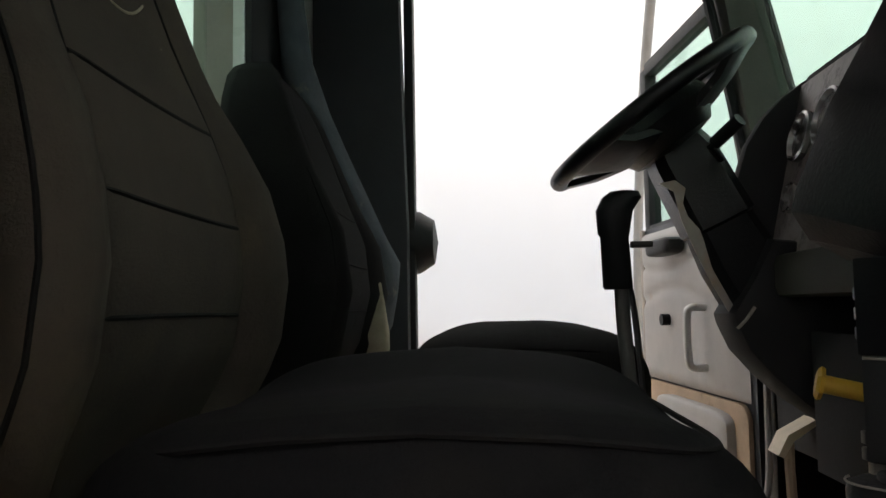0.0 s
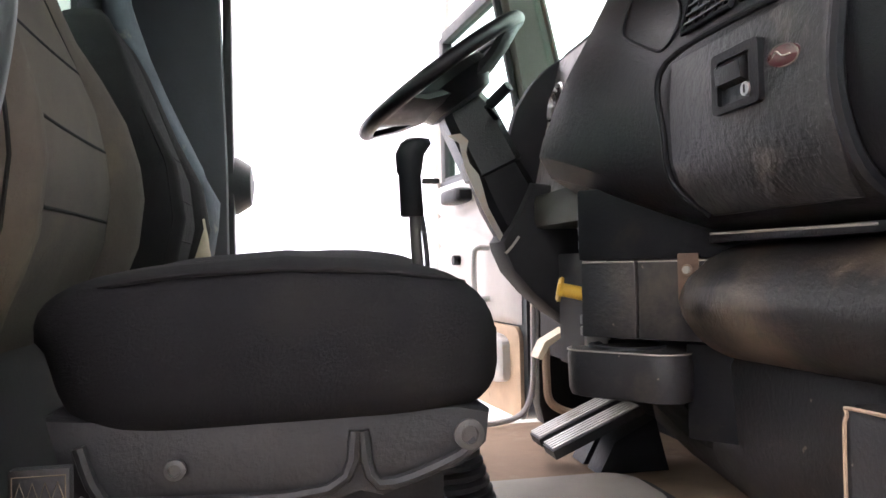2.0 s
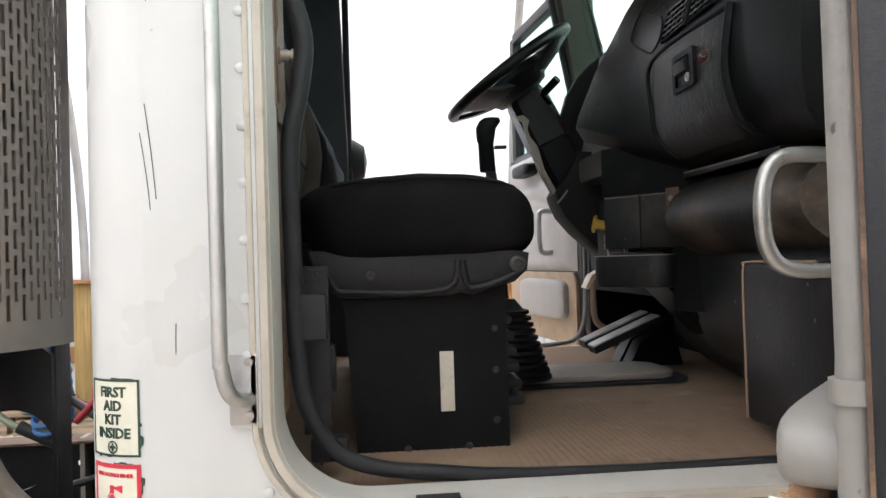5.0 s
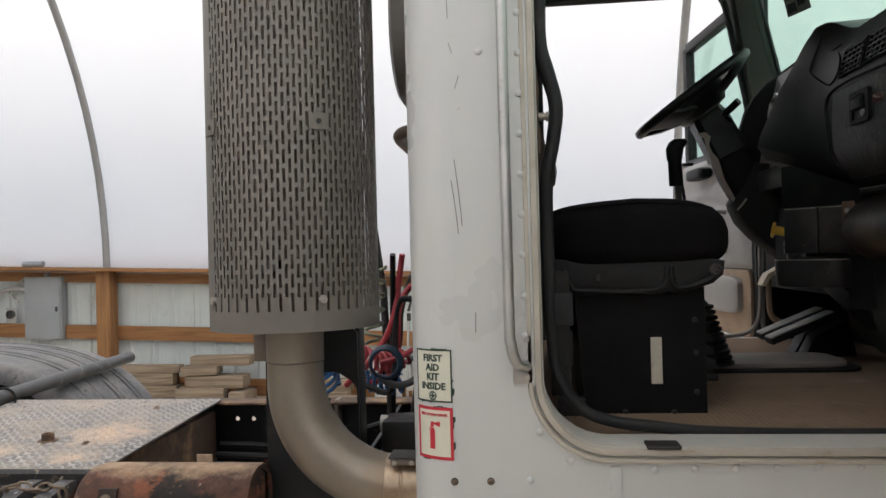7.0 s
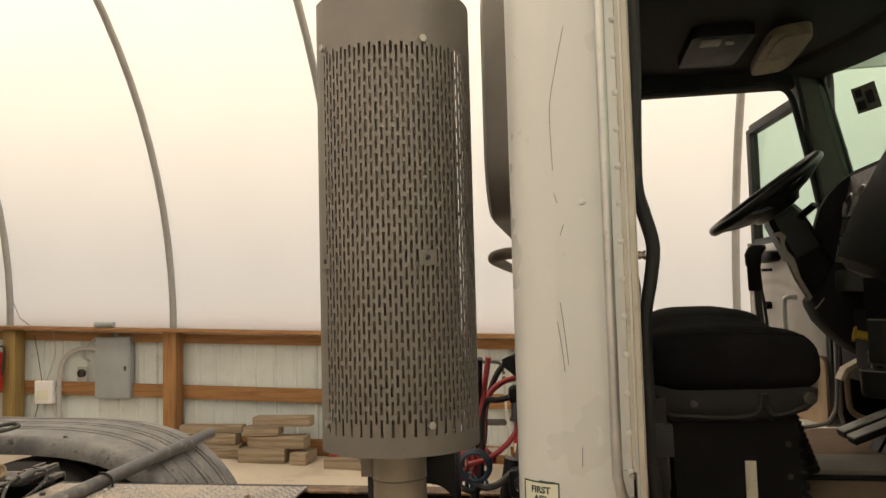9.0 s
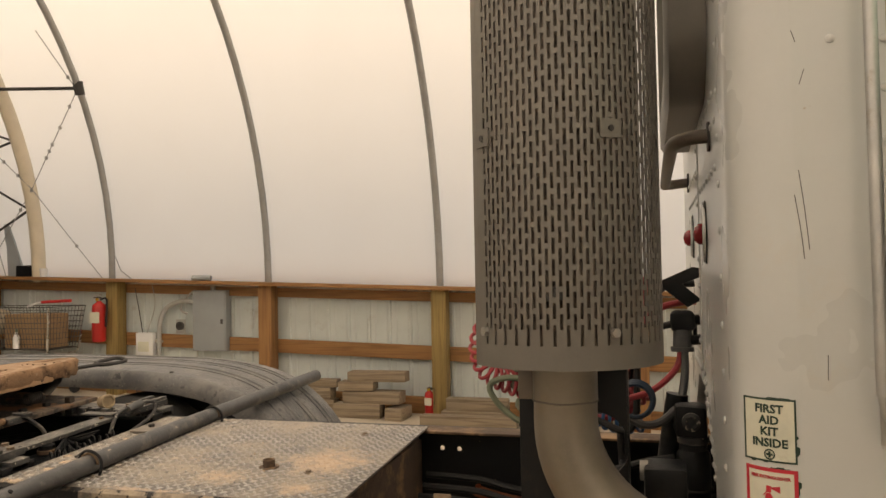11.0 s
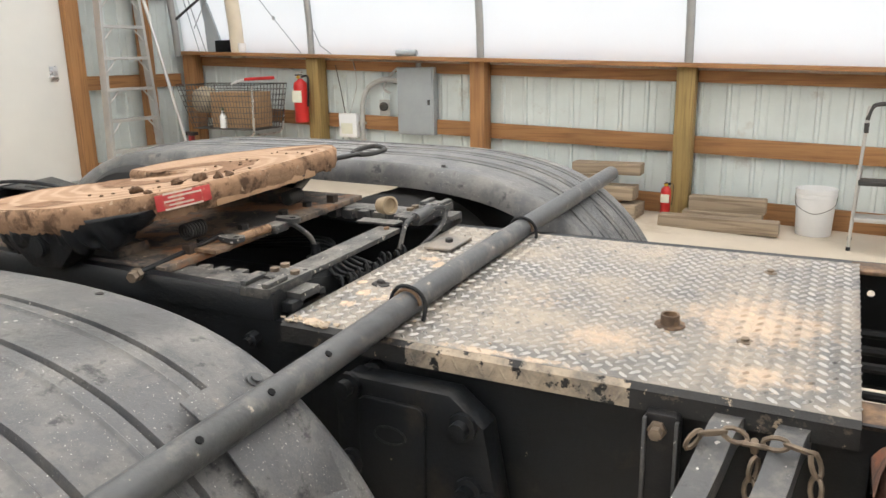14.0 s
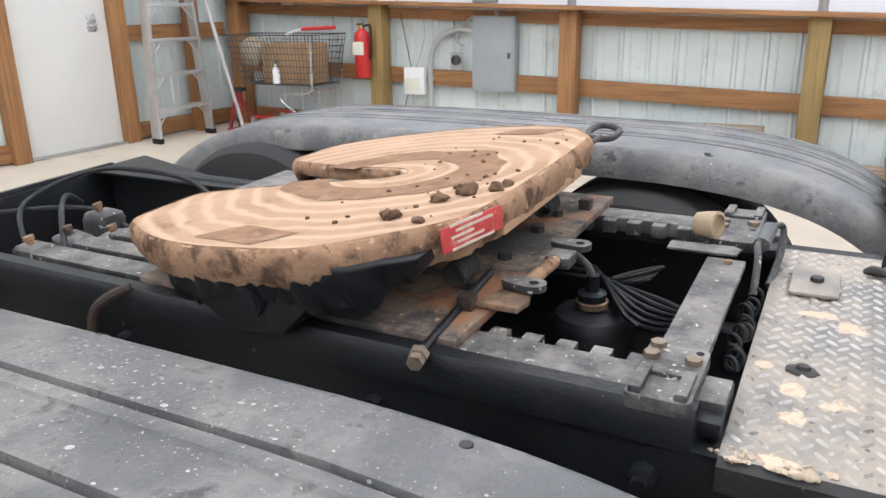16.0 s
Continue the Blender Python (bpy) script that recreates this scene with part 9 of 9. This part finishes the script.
part("bar_bolt", cyl((-2.600, 1.232, 1.106), (-2.600, 1.232, 1.113), 0.008, 8), rusty_black, cb)
part("bar_clip", prism([(-2.72, 1.262), (-2.59, 1.262), (-2.585, 1.300), (-2.60, 1.312), (-2.72, 1.306)], "z", 1.108, 1.114, 0.002), dusty_black, cb, "thin flat clip on the bar")
cyl_ = part("slide_cylinder", cyl((-2.895, 0.955, 1.122), (-2.890, 1.085, 1.122), 0.0125, 14, bevel=0.003), clay_edge, truck, "clay-dusted locking rod")
part("rod_end", box((-2.91, 1.08, 1.106), (-2.862, 1.135, 1.130), 0.005), dusty_black, cyl_)
part("rod_fork", prism([(-2.95, 0.86), (-2.875, 0.86), (-2.868, 0.90), (-2.885, 0.955), (-2.925, 0.955)], "z", 1.108, 1.120, 0.005), rusty_black, cyl_)
for y, xs0 in ((1.158, -2.915), (0.937, -2.925)):
    part("eye_lug", plate_lug(xs0, y), dusty_black, truck, "worn steel lug with a bolt hole")
for y in (0.88, 1.30):
    part("lock_spring", tube([(-3.0 + 0.02 * math.cos(a), y + 0.0016 * a, 1.15 + 0.02 * math.sin(a)) for a in [0.45 * i for i in range(90)]], 0.0035, 6), iron, truck)
part("rail_cap", loft([[(x, 0.69, 1.04), (x, 0.69, 1.085), (x, 0.70, 1.10), (x, 0.725, 1.102), (x, 0.738, 1.09), (x, 0.74, 1.04)] for x in (TAIL + 0.1, -2.56)]), frame_black, truck, "black angle bolted along the rail")
part("rail_cap", loft([[(x, 1.555, 1.04), (x, 1.557, 1.044), (x, 1.56, 1.046), (x, 1.59, 1.048), (x, 1.60, 1.046), (x, 1.603, 1.04)] for x in (TAIL + 0.1, -3.8)]), frame_black, truck).location.y = -0.022
for x in (-2.62, -3.05, -3.62, -4.1):
    part("rail_bolt", lathe([(0.020, 0), (0.018, 0.018), (0.011, 0.020), (0.011, 0.034), (0, 0.034)], 8, m=pose(x, 0.693, 0.99, 90)), frame_black, truck)
eb = part("hex_nut", lathe([(0.0155, 0), (0.0155, 0.014), (0.0115, 0.016), (0.0115, 0.019), (0.0135, 0.020), (0.0135, 0.031), (0, 0.032)], 6, m=pose(-2.962, 0.69, 1.103, 96, 0, 14)), rust_bolt, truck, "worn zinc hex nuts on the stop pin")
part("stop_pin", cyl((-2.962, 0.69, 1.103), (-2.985, 1.0, 1.115), 0.0075, 12), frame_black, eb)
for x in (-2.42, -2.30):
    b_ = part("rail_stud", lathe([(0.026, 0), (0.026, 0.02), (0.017, 0.022), (0.017, 0.05), (0.0, 0.052)], 10, m=pose(x, 0.694, 0.97, 90)), frame_black, truck, "grimy frame bolt")
# pedestal hoses, air bag, beacon
part("work_lamp", lathe([(0.0, -0.03), (0.03, -0.028), (0.034, 0.0), (0.036, 0.03), (0.028, 0.032), (0.026, 0.02), (0, 0.018)], 24, m=pose(-2.655, 1.322, 1.150, 0, 82, -20) @ Matrix.Scale(0.76, 4)), lamp_tan, truck, "small cream rubber lamp")
part("air_bag_can", lathe([(0.0, 0.70), (0.085, 0.72), (0.09, 0.93), (0.075, 0.955), (0.03, 0.965), (0.03, 1.0), (0.015, 1.005), (0.014, 1.04), (0, 1.04)], 28, m=pose(-2.865, 1.25, -0.005)), frame_black, truck, "black brake chamber below the frame")
part("can_washer", lathe([(0.035, 0), (0.035, 0.012), (0.02, 0.02), (0.012, 0.022), (0.012, 0.06), (0, 0.06)], 14, m=pose(-2.865, 1.25, 0.965)), rusty_black, truck)
part("hook_link", tube(smooth_path([(-2.865, 1.25, 1.02), (-2.872, 1.235, 1.06), (-2.895, 1.20, 1.10), (-2.90, 1.17, 1.12)], 4), 0.008, 8), dusty_black, truck)
for k in range(6):
    off = 0.03 * k
    part("hose", tube(smooth_path([(-3.3, 1.35 + 0.02 * k, 0.95), (-2.95, 1.36 + 0.015 * k, 0.98 + 0.01 * (k % 2)), (-2.75, 1.33 - 0.03 * k, 0.97), (-2.62, 1.30 + 0.03 * k, 0.94 - off * 0.4), (-2.4, 1.25 + 0.04 * k, 0.92)], 6), 0.006, 7), frame_black, truck, "black air hose")
for k in range(5):
    a0_ = 0.7 * k
    part("hose_coil", tube([(-2.80 + (0.030 + 0.005 * k) * math.cos(a), 1.37 + (0.012 + 0.004 * k) * math.sin(a + 0.5 * k), 0.985 + 0.005 * k + 0.012 * math.cos(a)) for a in [2 * math.pi * i / 20 for i in range(20)]], 0.0038, 6, closed=True), rubber, truck)
part("coil_spring_cable", tube([(-2.548 + 0.012 * math.cos(a) + 0.006 * math.sin(0.23 * a), 0.92 + 0.0046 * a, 1.050 + 0.016 * math.sin(a) + 0.006 * math.sin(0.31 * a)) for a in [0.45 * i for i in range(150)]], 0.0036, 6), rubber, truck, "black coiled cable")
part("plug_lead", tube(smooth_path([(-2.548, 1.21, 1.06), (-2.550, 1.25, 1.115), (-2.556, 1.30, 1.125), (-2.545, 1.37, 1.135), (-2.525, 1.44, 1.125), (-2.52, 1.41, 1.08), (-2.53, 1.30, 1.045)], 5), 0.007, 8), dusty_black, truck)
part("plug", cyl((-2.552, 1.315, 1.122), (-2.545, 1.385, 1.134), 0.016, 10), galv_pole, truck)
# behind the fifth wheel
for k, pts in enumerate(([(-4.0, 0.85, 1.02), (-4.2, 1.0, 1.09), (-4.45, 1.2, 1.06), (-4.6, 1.35, 0.98)], [(-3.9, 1.3, 1.0), (-4.15, 1.4, 1.08), (-4.4, 1.3, 1.12), (-4.5, 1.1, 1.06), (-4.3, 0.95, 1.0)], [(-4.0, 1.1, 0.98), (-4.3, 1.15, 1.05), (-4.7, 1.0, 1.02)])):
    part("hose", tube(smooth_path(pts, 6), 0.0075, 8), rubber, truck)
for x, y in ((-4.12, 0.86), (-4.10, 0.95), (-4.2, 1.12), (-4.0, 1.0), (-4.42, 0.86)):
    part("valve", lumpy(pillow((x, y, 1.02), (0.05, 0.04, 0.045), 0.5, 0.5, 14), 0.008, 30, x), dusty_black, truck)
    part("fitting", lathe([(0.022, 0.0), (0.022, 0.018), (0.012, 0.022), (0.012, 0.05), (0.016, 0.052), (0.016, 0.066), (0, 0.07)], 10, m=pose(x, y, 1.04, 8, -10, 0) @ Matrix.Diagonal((0.8, 0.8, 0.7, 1))), rusty_black, truck, "dusty brass air fitting")
for y0, y1 in ((0.752, 0.815), (0.835, 0.89), (0.915, 0.965)):
    part("slide_tail_bar", box((-3.97 + 0.3 * (y1 - 0.8), y0, 1.086), (-3.60, y1, 1.098), 0.003), dusty_black, truck, "dusty flat bar at the slide's tail")
part("under_tray", box((-3.75, 0.72, 0.80), (-2.50, 1.58, 0.82), 0.003), frame_black, truck, "black cross tray between the rails")
part("slide_tail", box((-3.95, 0.745, 1.052), (-3.76, 1.60, 1.085), 0.006), dusty_black, truck)
leaned(since)
part("tail_bracket", tube(smooth_path([(-3.60, 0.70, 1.10), (-3.63, 0.672, 1.085), (-3.66, 0.655, 1.05), (-3.67, 0.652, 0.97)], 4), 0.010, 8), strap_rust, truck, "rusty bent tail bracket")

# suspension hanger and hardware on the near rail
hanger = part("spring_hanger", prism([(-2.33, 0.985), (-2.10, 0.985), (-2.03, 0.93), (-2.00, 0.76), (-2.06, 0.55), (-2.30, 0.55), (-2.36, 0.76), (-2.36, 0.95)], "y", 0.625, 0.69, 0.014), frame_black, truck, "grimy black cast spring hanger")
part("hanger_panel", prism(rounded(-2.30, -2.15, 0.62, 0.95, 0.02), "y", 0.615, 0.63, 0.006), frame_black, hanger)
part("cast_mark", tube([(-2.225 + 0.035 * math.cos(a), 0.614, 0.88 + 0.018 * math.sin(a)) for a in [2 * math.pi * i / 20 for i in range(20)]], 0.002, 6, closed=True), frame_black, hanger)
for x, z in ((-2.32, 0.965), (-2.07, 0.93), (-2.06, 0.80), (-2.02, 0.78), (-2.32, 0.80)):
    part("hanger_bolt", lathe([(0.028, 0), (0.028, 0.012), (0.018, 0.014), (0.018, 0.034), (0, 0.036)], 10, m=pose(x, 0.625, z, 90)), frame_black, hanger)
cbk = part("cast_bracket", prism(rounded(-1.749, -1.693, 0.66, 1.017, 0.010), "y", 0.648, 0.69, 0.004), kick_black, truck, "dusty black upright bracket")
for x in (-1.747, -1.695):
    part("bracket_edge", box((x - 0.003, 0.640, 0.66), (x + 0.003, 0.650, 1.010), 0.001), arm_steel, cbk)
part("bracket_bolt", lathe([(0.016, 0), (0.016, 0.008), (0.011, 0.010), (0.011, 0.024), (0, 0.025)], 6, m=pose(-1.726, 0.648, 0.990, 90)), rust_bolt, cbk)
# step arms with a chain
for dx in (0.0, 0.095):
    pts = smooth_path([(-1.615 + dx, 0.69, 1.006), (-1.625 + dx, 0.64, 1.004), (-1.637 + dx, 0.55, 0.978), (-1.66 + dx, 0.46, 0.928), (-1.69 + dx, 0.40, 0.84), (-1.70 + dx, 0.385, 0.70), (-1.70 + dx, 0.385, 0.60)], 5)
    secs = []
    for i, p in enumerate(pts):
        t_ = (pts[min(i + 1, len(pts) - 1)] - pts[max(i - 1, 0)]).normalized()
        s_ = Vector((1, 0, 0)) - t_ * t_.x
        s_.normalize()
        u_ = s_.cross(t_)
        secs.append([p + s_ * a * 0.0215 + u_ * b_ * 0.021 for a, b_ in ((-1, -1), (1, -1), (1, 1), (-1, 1))])
    part("step_arm", loft(secs), arm_steel, truck, "black steel step arm, worn bright at the edges", 30)
part("step_roller", cyl((-1.74, 0.42, 0.80), (-1.60, 0.42, 0.80), 0.05, 18), galv_pole, truck)


def chain(pts, parent, every=0.030):
    path = smooth_path(pts, 10)
    acc, last, k = 0.0, path[0], 0
    for a, b_ in zip(path, path[1:]):
        acc += (b_ - a).length
        if acc >= every:
            acc = 0
            t_ = (b_ - a).normalized()
            s_ = t_.cross(Vector((0.3, 0.5, 0.8)) if k % 2 else Vector((0.8, -0.5, 0.2))).normalized()
            part("chain_link", tube([b_ + t_ * 0.019 * math.cos(q) + s_ * 0.010 * math.sin(q) for q in [2 * math.pi * i / 10 for i in range(10)]], 0.0040, 5, closed=True), rust_bolt, parent)
            k += 1


hook = part("chain_hook", tube([(-1.575, 0.62, 1.0), (-1.575, 0.605, 1.025)], 0.006, 8), rust_bolt, truck, "iron hook holding a chain")
chain([(-1.672, 0.585, 0.985), (-1.655, 0.59, 1.022), (-1.61, 0.595, 1.034), (-1.577, 0.60, 1.020), (-1.555, 0.60, 1.028), (-1.52, 0.595, 1.032), (-1.492, 0.59, 1.018), (-1.487, 0.58, 0.95), (-1.490, 0.575, 0.80), (-1.492, 0.57, 0.70)], hook)
chain([(-1.570, 0.60, 1.020), (-1.575, 0.59, 0.95), (-1.578, 0.585, 0.84)], hook)

# rusty tank beside the rail, between deck and stack
rt = part("rusty_tank", loft([[(x, y, z) for y, z in rounded(0.463 - e_, 0.663 + e_, 0.78 - e_, 1.100 + e_, 0.088, 7)] for x, e_ in ((-1.422, -0.075), (-1.414, -0.045), (-1.400, -0.020), (-1.382, -0.006), (-1.36, 0.0), (-1.15, 0.0), (-0.945, 0.0), (-0.93, -0.02))]), rust, truck, "rust-covered steel tank bolted beside the frame")
tk = part("tank_strap", loft([[(-1.318, y, z), (-1.272, y, z), (-1.272, y + 0.010, z), (-1.318, y + 0.010, z)] for y, z in ((0.455, 0.80), (0.455, 0.93), (0.455, 1.012), (0.459, 1.045), (0.468, 1.066))]), strap_rust, rt, "dark rusted strap")
part("tank_bolt", lathe([(0.0135, 0), (0.0135, 0.003), (0.0100, 0.004), (0.0095, 0.012), (0.0055, 0.013), (0.0055, 0.020), (0, 0.020)], 12, m=pose(-1.296, 0.458, 1.043, 78)), rust_bolt, tk)
part("tan_tab", box((-1.193, 0.742, 0.98), (-1.147, 0.747, 1.079), 0.003), tan_trim, truck, "tan bent tab")
for k, (y, z, m_) in enumerate(((1.50, 0.90, rubber), (1.46, 0.87, rubber), (1.40, 0.85, rubber), (1.52, 0.865, orange_wire), (1.48, 0.850, orange_wire), (1.30, 0.82, rubber), (1.2, 0.8, rubber))):
    x0 = -1.44 if m_ is rubber else -1.25
    part("wire_loom" if m_ is orange_wire else "hose", tube(smooth_path([(x0, y, z + 0.02), (-1.25, y + 0.01, z + 0.01), (-1.1, y - 0.02, z - 0.01), (-0.9, y, z - 0.02), (-0.4, y, z)], 5), 0.012 if m_ is rubber else 0.007, 8), m_, truck)
part("deck_end_box", box((-1.50, 0.80, 0.82), (-1.455, 1.50, 1.045), 0.004), rusty_black, truck, "mud-caked end of the box under the deck")
part("mud_flap_sheet", box((-1.0, 1.52, 0.84), (-0.985, 1.585, 1.08), 0.003), grey_cover, truck, "dusty plastic sheet edge")
# cab air spring and rear cab hardware
asp = part("cab_spring", lathe([(0.0, 0.84), (0.075, 0.85), (0.078, 1.0), (0.085, 1.02), (0.085, 1.05), (0.06, 1.08), (0, 1.08)], 24, m=pose(-0.62, 0.80, 0.0)), rubber, truck, "black cab air spring")
part("cab_mount", box((-0.67, 0.74, 1.08), (-0.57, 0.86, 1.17), 0.012), frame_black, asp)
part("mount_bolt", cyl((-0.68, 0.80, 1.15), (-0.66, 0.80, 1.15), 0.025, 12), bolt_steel, asp)
part("shock", cyl((-0.66, 1.05, 0.8), (-0.58, 1.05, 1.3), 0.03, 14), frame_black, truck)

# air lines on their post behind the cab
post = part("hose_post", tube([(-0.98, 1.28, 1.78), (-1.045, 1.30, 1.60), (-1.075, 1.30, 1.52)], 0.012, 10), iron, truck, "slanted black hose hanger")
part("tension_spring", tube([(-1.05 + 0.006 * math.cos(a) + 0.0011 * a, 1.30 + 0.006 * math.sin(a), 1.545 + 0.0006 * a) for a in [0.6 * i for i in range(130)]], 0.002, 5), iron, post)
part("hose_clip", box((-1.09, 1.28, 1.42), (-1.03, 1.32, 1.52), 0.008), iron, post)
part("clip_plate", box((-1.06, 1.27, 1.47), (-0.95, 1.33, 1.50), 0.006), galv_pole, post)


def coil(path, r, turns, wire, mat_, name, label, squash=1.0):
    pth = smooth_path(path, 24)
    n = int(turns * 16)
    pts = []
    for i in range(n + 1):
        f = i / n * (len(pth) - 1)
        j = min(int(f), len(pth) - 2)
        p = pth[j].lerp(pth[j + 1], f - j)
        t_ = (pth[j + 1] - pth[j]).normalized()
        t_ = (t_ + Vector((0.1, 0.75, 0.1))).normalized()
        s_ = t_.cross(Vector((0.2, 1, 0.05))).normalized()
        u_ = t_.cross(s_)
        a = 2 * math.pi * i / 16
        pts.append(p + r * (math.cos(a) * s_ + squash * math.sin(a) * u_) + 0.004 * noise.noise_vector(p * 12))
    return part(name, tube(pts, wire, 7), mat_, truck, label)


coil([(-1.03, 1.30, 1.525), (-1.09, 1.30, 1.53), (-1.155, 1.30, 1.48), (-1.185, 1.30, 1.40), (-1.165, 1.30, 1.325), (-1.10, 1.30, 1.29), (-1.02, 1.30, 1.27), (-0.93, 1.30, 1.275)], 0.036, 22, 0.0062, red_hose, "red_air_coil", "coiled red air hose")
coil([(-0.99, 1.25, 1.45), (-0.975, 1.25, 1.35), (-0.97, 1.25, 1.25), (-0.96, 1.25, 1.18)], 0.052, 10, 0.0065, blue_hose, "blue_air_coil", "coiled blue air hose")
coil([(-1.065, 1.33, 1.43), (-1.05, 1.33, 1.36), (-1.035, 1.33, 1.28), (-1.02, 1.33, 1.20)], 0.052, 4, 0.0095, green_hose, "green_cable_coil", "coiled faded green cable")
part("green_cable", tube(smooth_path([(-1.03, 1.27, 1.30), (-1.10, 1.26, 1.305), (-1.15, 1.26, 1.28), (-1.13, 1.26, 1.23), (-1.07, 1.25, 1.18), (-1.02, 1.25, 1.165), (-0.95, 1.25, 1.15)], 6), 0.010, 8), green_hose, truck, "faded green cable loop")
part("cable_boot", tube([(-1.05 + 0.0004 * i, 1.25, 1.172 - 0.0002 * i) for i in range(0, 300, 50)], 0.017, 10), rubber, truck)
for k, (m_, y) in enumerate(((rubber, 1.2), (red_hose, 1.15), (rubber, 1.1))):
    part("air_line", tube(smooth_path([(-0.52, y, 1.60 - 0.05 * k), (-0.62, y, 1.58 - 0.05 * k), (-0.68, y, 1.45), (-0.70, y, 1.30 - 0.05 * k), (-0.80, y + 0.05, 1.20), (-0.92, 1.25, 1.24)], 6), 0.010, 8), m_, truck)
gl_ = part("gladhand", lumpy(pillow((-0.560, 1.10, 1.497), (0.034, 0.03, 0.030), 0.5, 0.5, 16), 0.008, 25), frame_black, truck, "grimy black air coupling on the cab's back")
part("valve_body", cyl((-0.562, 1.10, 1.415), (-0.560, 1.10, 1.485), 0.026, 14, bevel=0.004), galv_pole, gl_, "dull grey valve body")
part("valve_collar", cyl((-0.562, 1.10, 1.412), (-0.562, 1.10, 1.424), 0.032, 12), galv_pole, gl_)
for z in (1.445, 1.500):
    part("mount_arm", cyl((-0.511, 1.10, z), (-0.555, 1.10, z - 0.002), 0.015, 8), frame_black, gl_)
part("stay_bolt", cyl((-0.527, 1.10, 1.445), (-0.527, 1.10, 1.50), 0.006, 8), frame_black, gl_)
part("bracket_arm", prism([(-0.511, 1.645), (-0.511, 1.618), (-0.558, 1.600), (-0.512, 1.560), (-0.513, 1.552), (-0.545, 1.535), (-0.612, 1.590), (-0.612, 1.612), (-0.530, 1.648)], "y", 1.09, 1.135, 0.003), frame_black, gl_)
part("air_line", tube(smooth_path([(-0.566, 1.10, 1.42), (-0.575, 1.09, 1.375), (-0.61, 1.06, 1.335), (-0.66, 1.02, 1.305), (-0.72, 1.0, 1.29)], 6), 0.009, 8), red_hose, truck, "dull red air line")
part("air_line", tube(smooth_path([(-0.558, 1.10, 1.415), (-0.558, 1.08, 1.35), (-0.575, 1.04, 1.28), (-0.62, 1.0, 1.235), (-0.67, 0.98, 1.226), (-0.72, 0.98, 1.25)], 6), 0.0115, 8), galv_pole, truck, "grey air line sagging in a loop")
for k in range(3):
    part("hose_loop", tube([(-0.690 + (0.042 + 0.003 * k) * math.cos(a), 0.92 + 0.012 * k, 1.30 + (0.042 + 0.003 * k) * math.sin(a)) for a in [2 * math.pi * i / 26 for i in range(26)]], 0.0055, 7, closed=True), blue_dark, truck, "coiled dark blue air line")
# air dryer standing behind the cab
dr_ = part("air_dryer", lathe([(0.0, 0.98), (0.040, 0.985), (0.044, 1.0), (0.044, 1.150), (0.040, 1.158), (0.036, 1.162), (0.036, 1.178), (0.0, 1.18)], 26, m=Matrix.Translation((-0.545, 1.0, 0))), frame_black, truck, "grimy black air dryer canister")
part("dryer_neck", lathe([(0.030, 1.178), (0.041, 1.182), (0.041, 1.198), (0.034, 1.202)], 22, m=Matrix.Translation((-0.545, 1.0, 0))), dusty_black, dr_)
part("dryer_head", lumpy(box((-0.592, 0.955, 1.198), (-0.508, 1.045, 1.283), 0.016), 0.004, 18), frame_black, dr_)
part("dryer_port", lathe([(0.024, 0), (0.024, 0.012), (0.016, 0.016), (0.010, 0.008), (0.0, 0.008)], 18, m=pose(-0.550, 0.955, 1.243, 90)), dusty_black, dr_)
part("dryer_strap", tube([(-0.545 + 0.046 * math.cos(a), 1.0 + 0.046 * math.sin(a), 1.06) for a in [2 * math.pi * i / 26 for i in range(26)]], 0.004, 6, closed=True), iron, dr_)
part("air_line", tube(smooth_path([(-0.592, 0.99, 1.14), (-0.66, 1.0, 1.125), (-0.76, 1.02, 1.09), (-0.86, 1.05, 1.06)], 5), 0.010, 8), rubber, truck)
# coils and hoses that hang between the stack and the cab
coil([(-0.815, 1.16, 1.295), (-0.78, 1.16, 1.275), (-0.74, 1.16, 1.268), (-0.70, 1.16, 1.275), (-0.67, 1.16, 1.295)], 0.032, 8, 0.0062, red_hose, "red_air_coil", "coiled red air hose")
coil([(-0.81, 1.17, 1.215), (-0.77, 1.17, 1.20), (-0.73, 1.17, 1.195), (-0.68, 1.17, 1.20)], 0.030, 6, 0.0055, blue_hose, "blue_air_coil", "coiled blue air hose")
part("green_cable_coil", tube([(-0.765 + 0.030 * math.cos(a) - 0.0006 * a, 1.22 + 0.030 * math.sin(a), 1.58 - 0.0075 * a) for a in [0.35 * i for i in range(100)]], 0.0062, 7), green_hose, truck, "coiled faded green cable")
part("braided_hose", tube(smooth_path([(-0.655, 1.08, 1.62), (-0.672, 1.10, 1.53), (-0.682, 1.10, 1.46), (-0.709, 1.10, 1.376), (-0.75, 1.10, 1.31), (-0.80, 1.10, 1.255), (-0.86, 1.14, 1.20)], 6), 0.0095, 9), red_hose, truck, "red braided hose")
part("hose_stay", tube([(-0.675, 1.02, 1.62), (-0.697, 1.122, 1.453), (-0.735, 1.30, 1.07)], 0.009, 8), frame_black, truck, "thin black stay behind the cab")
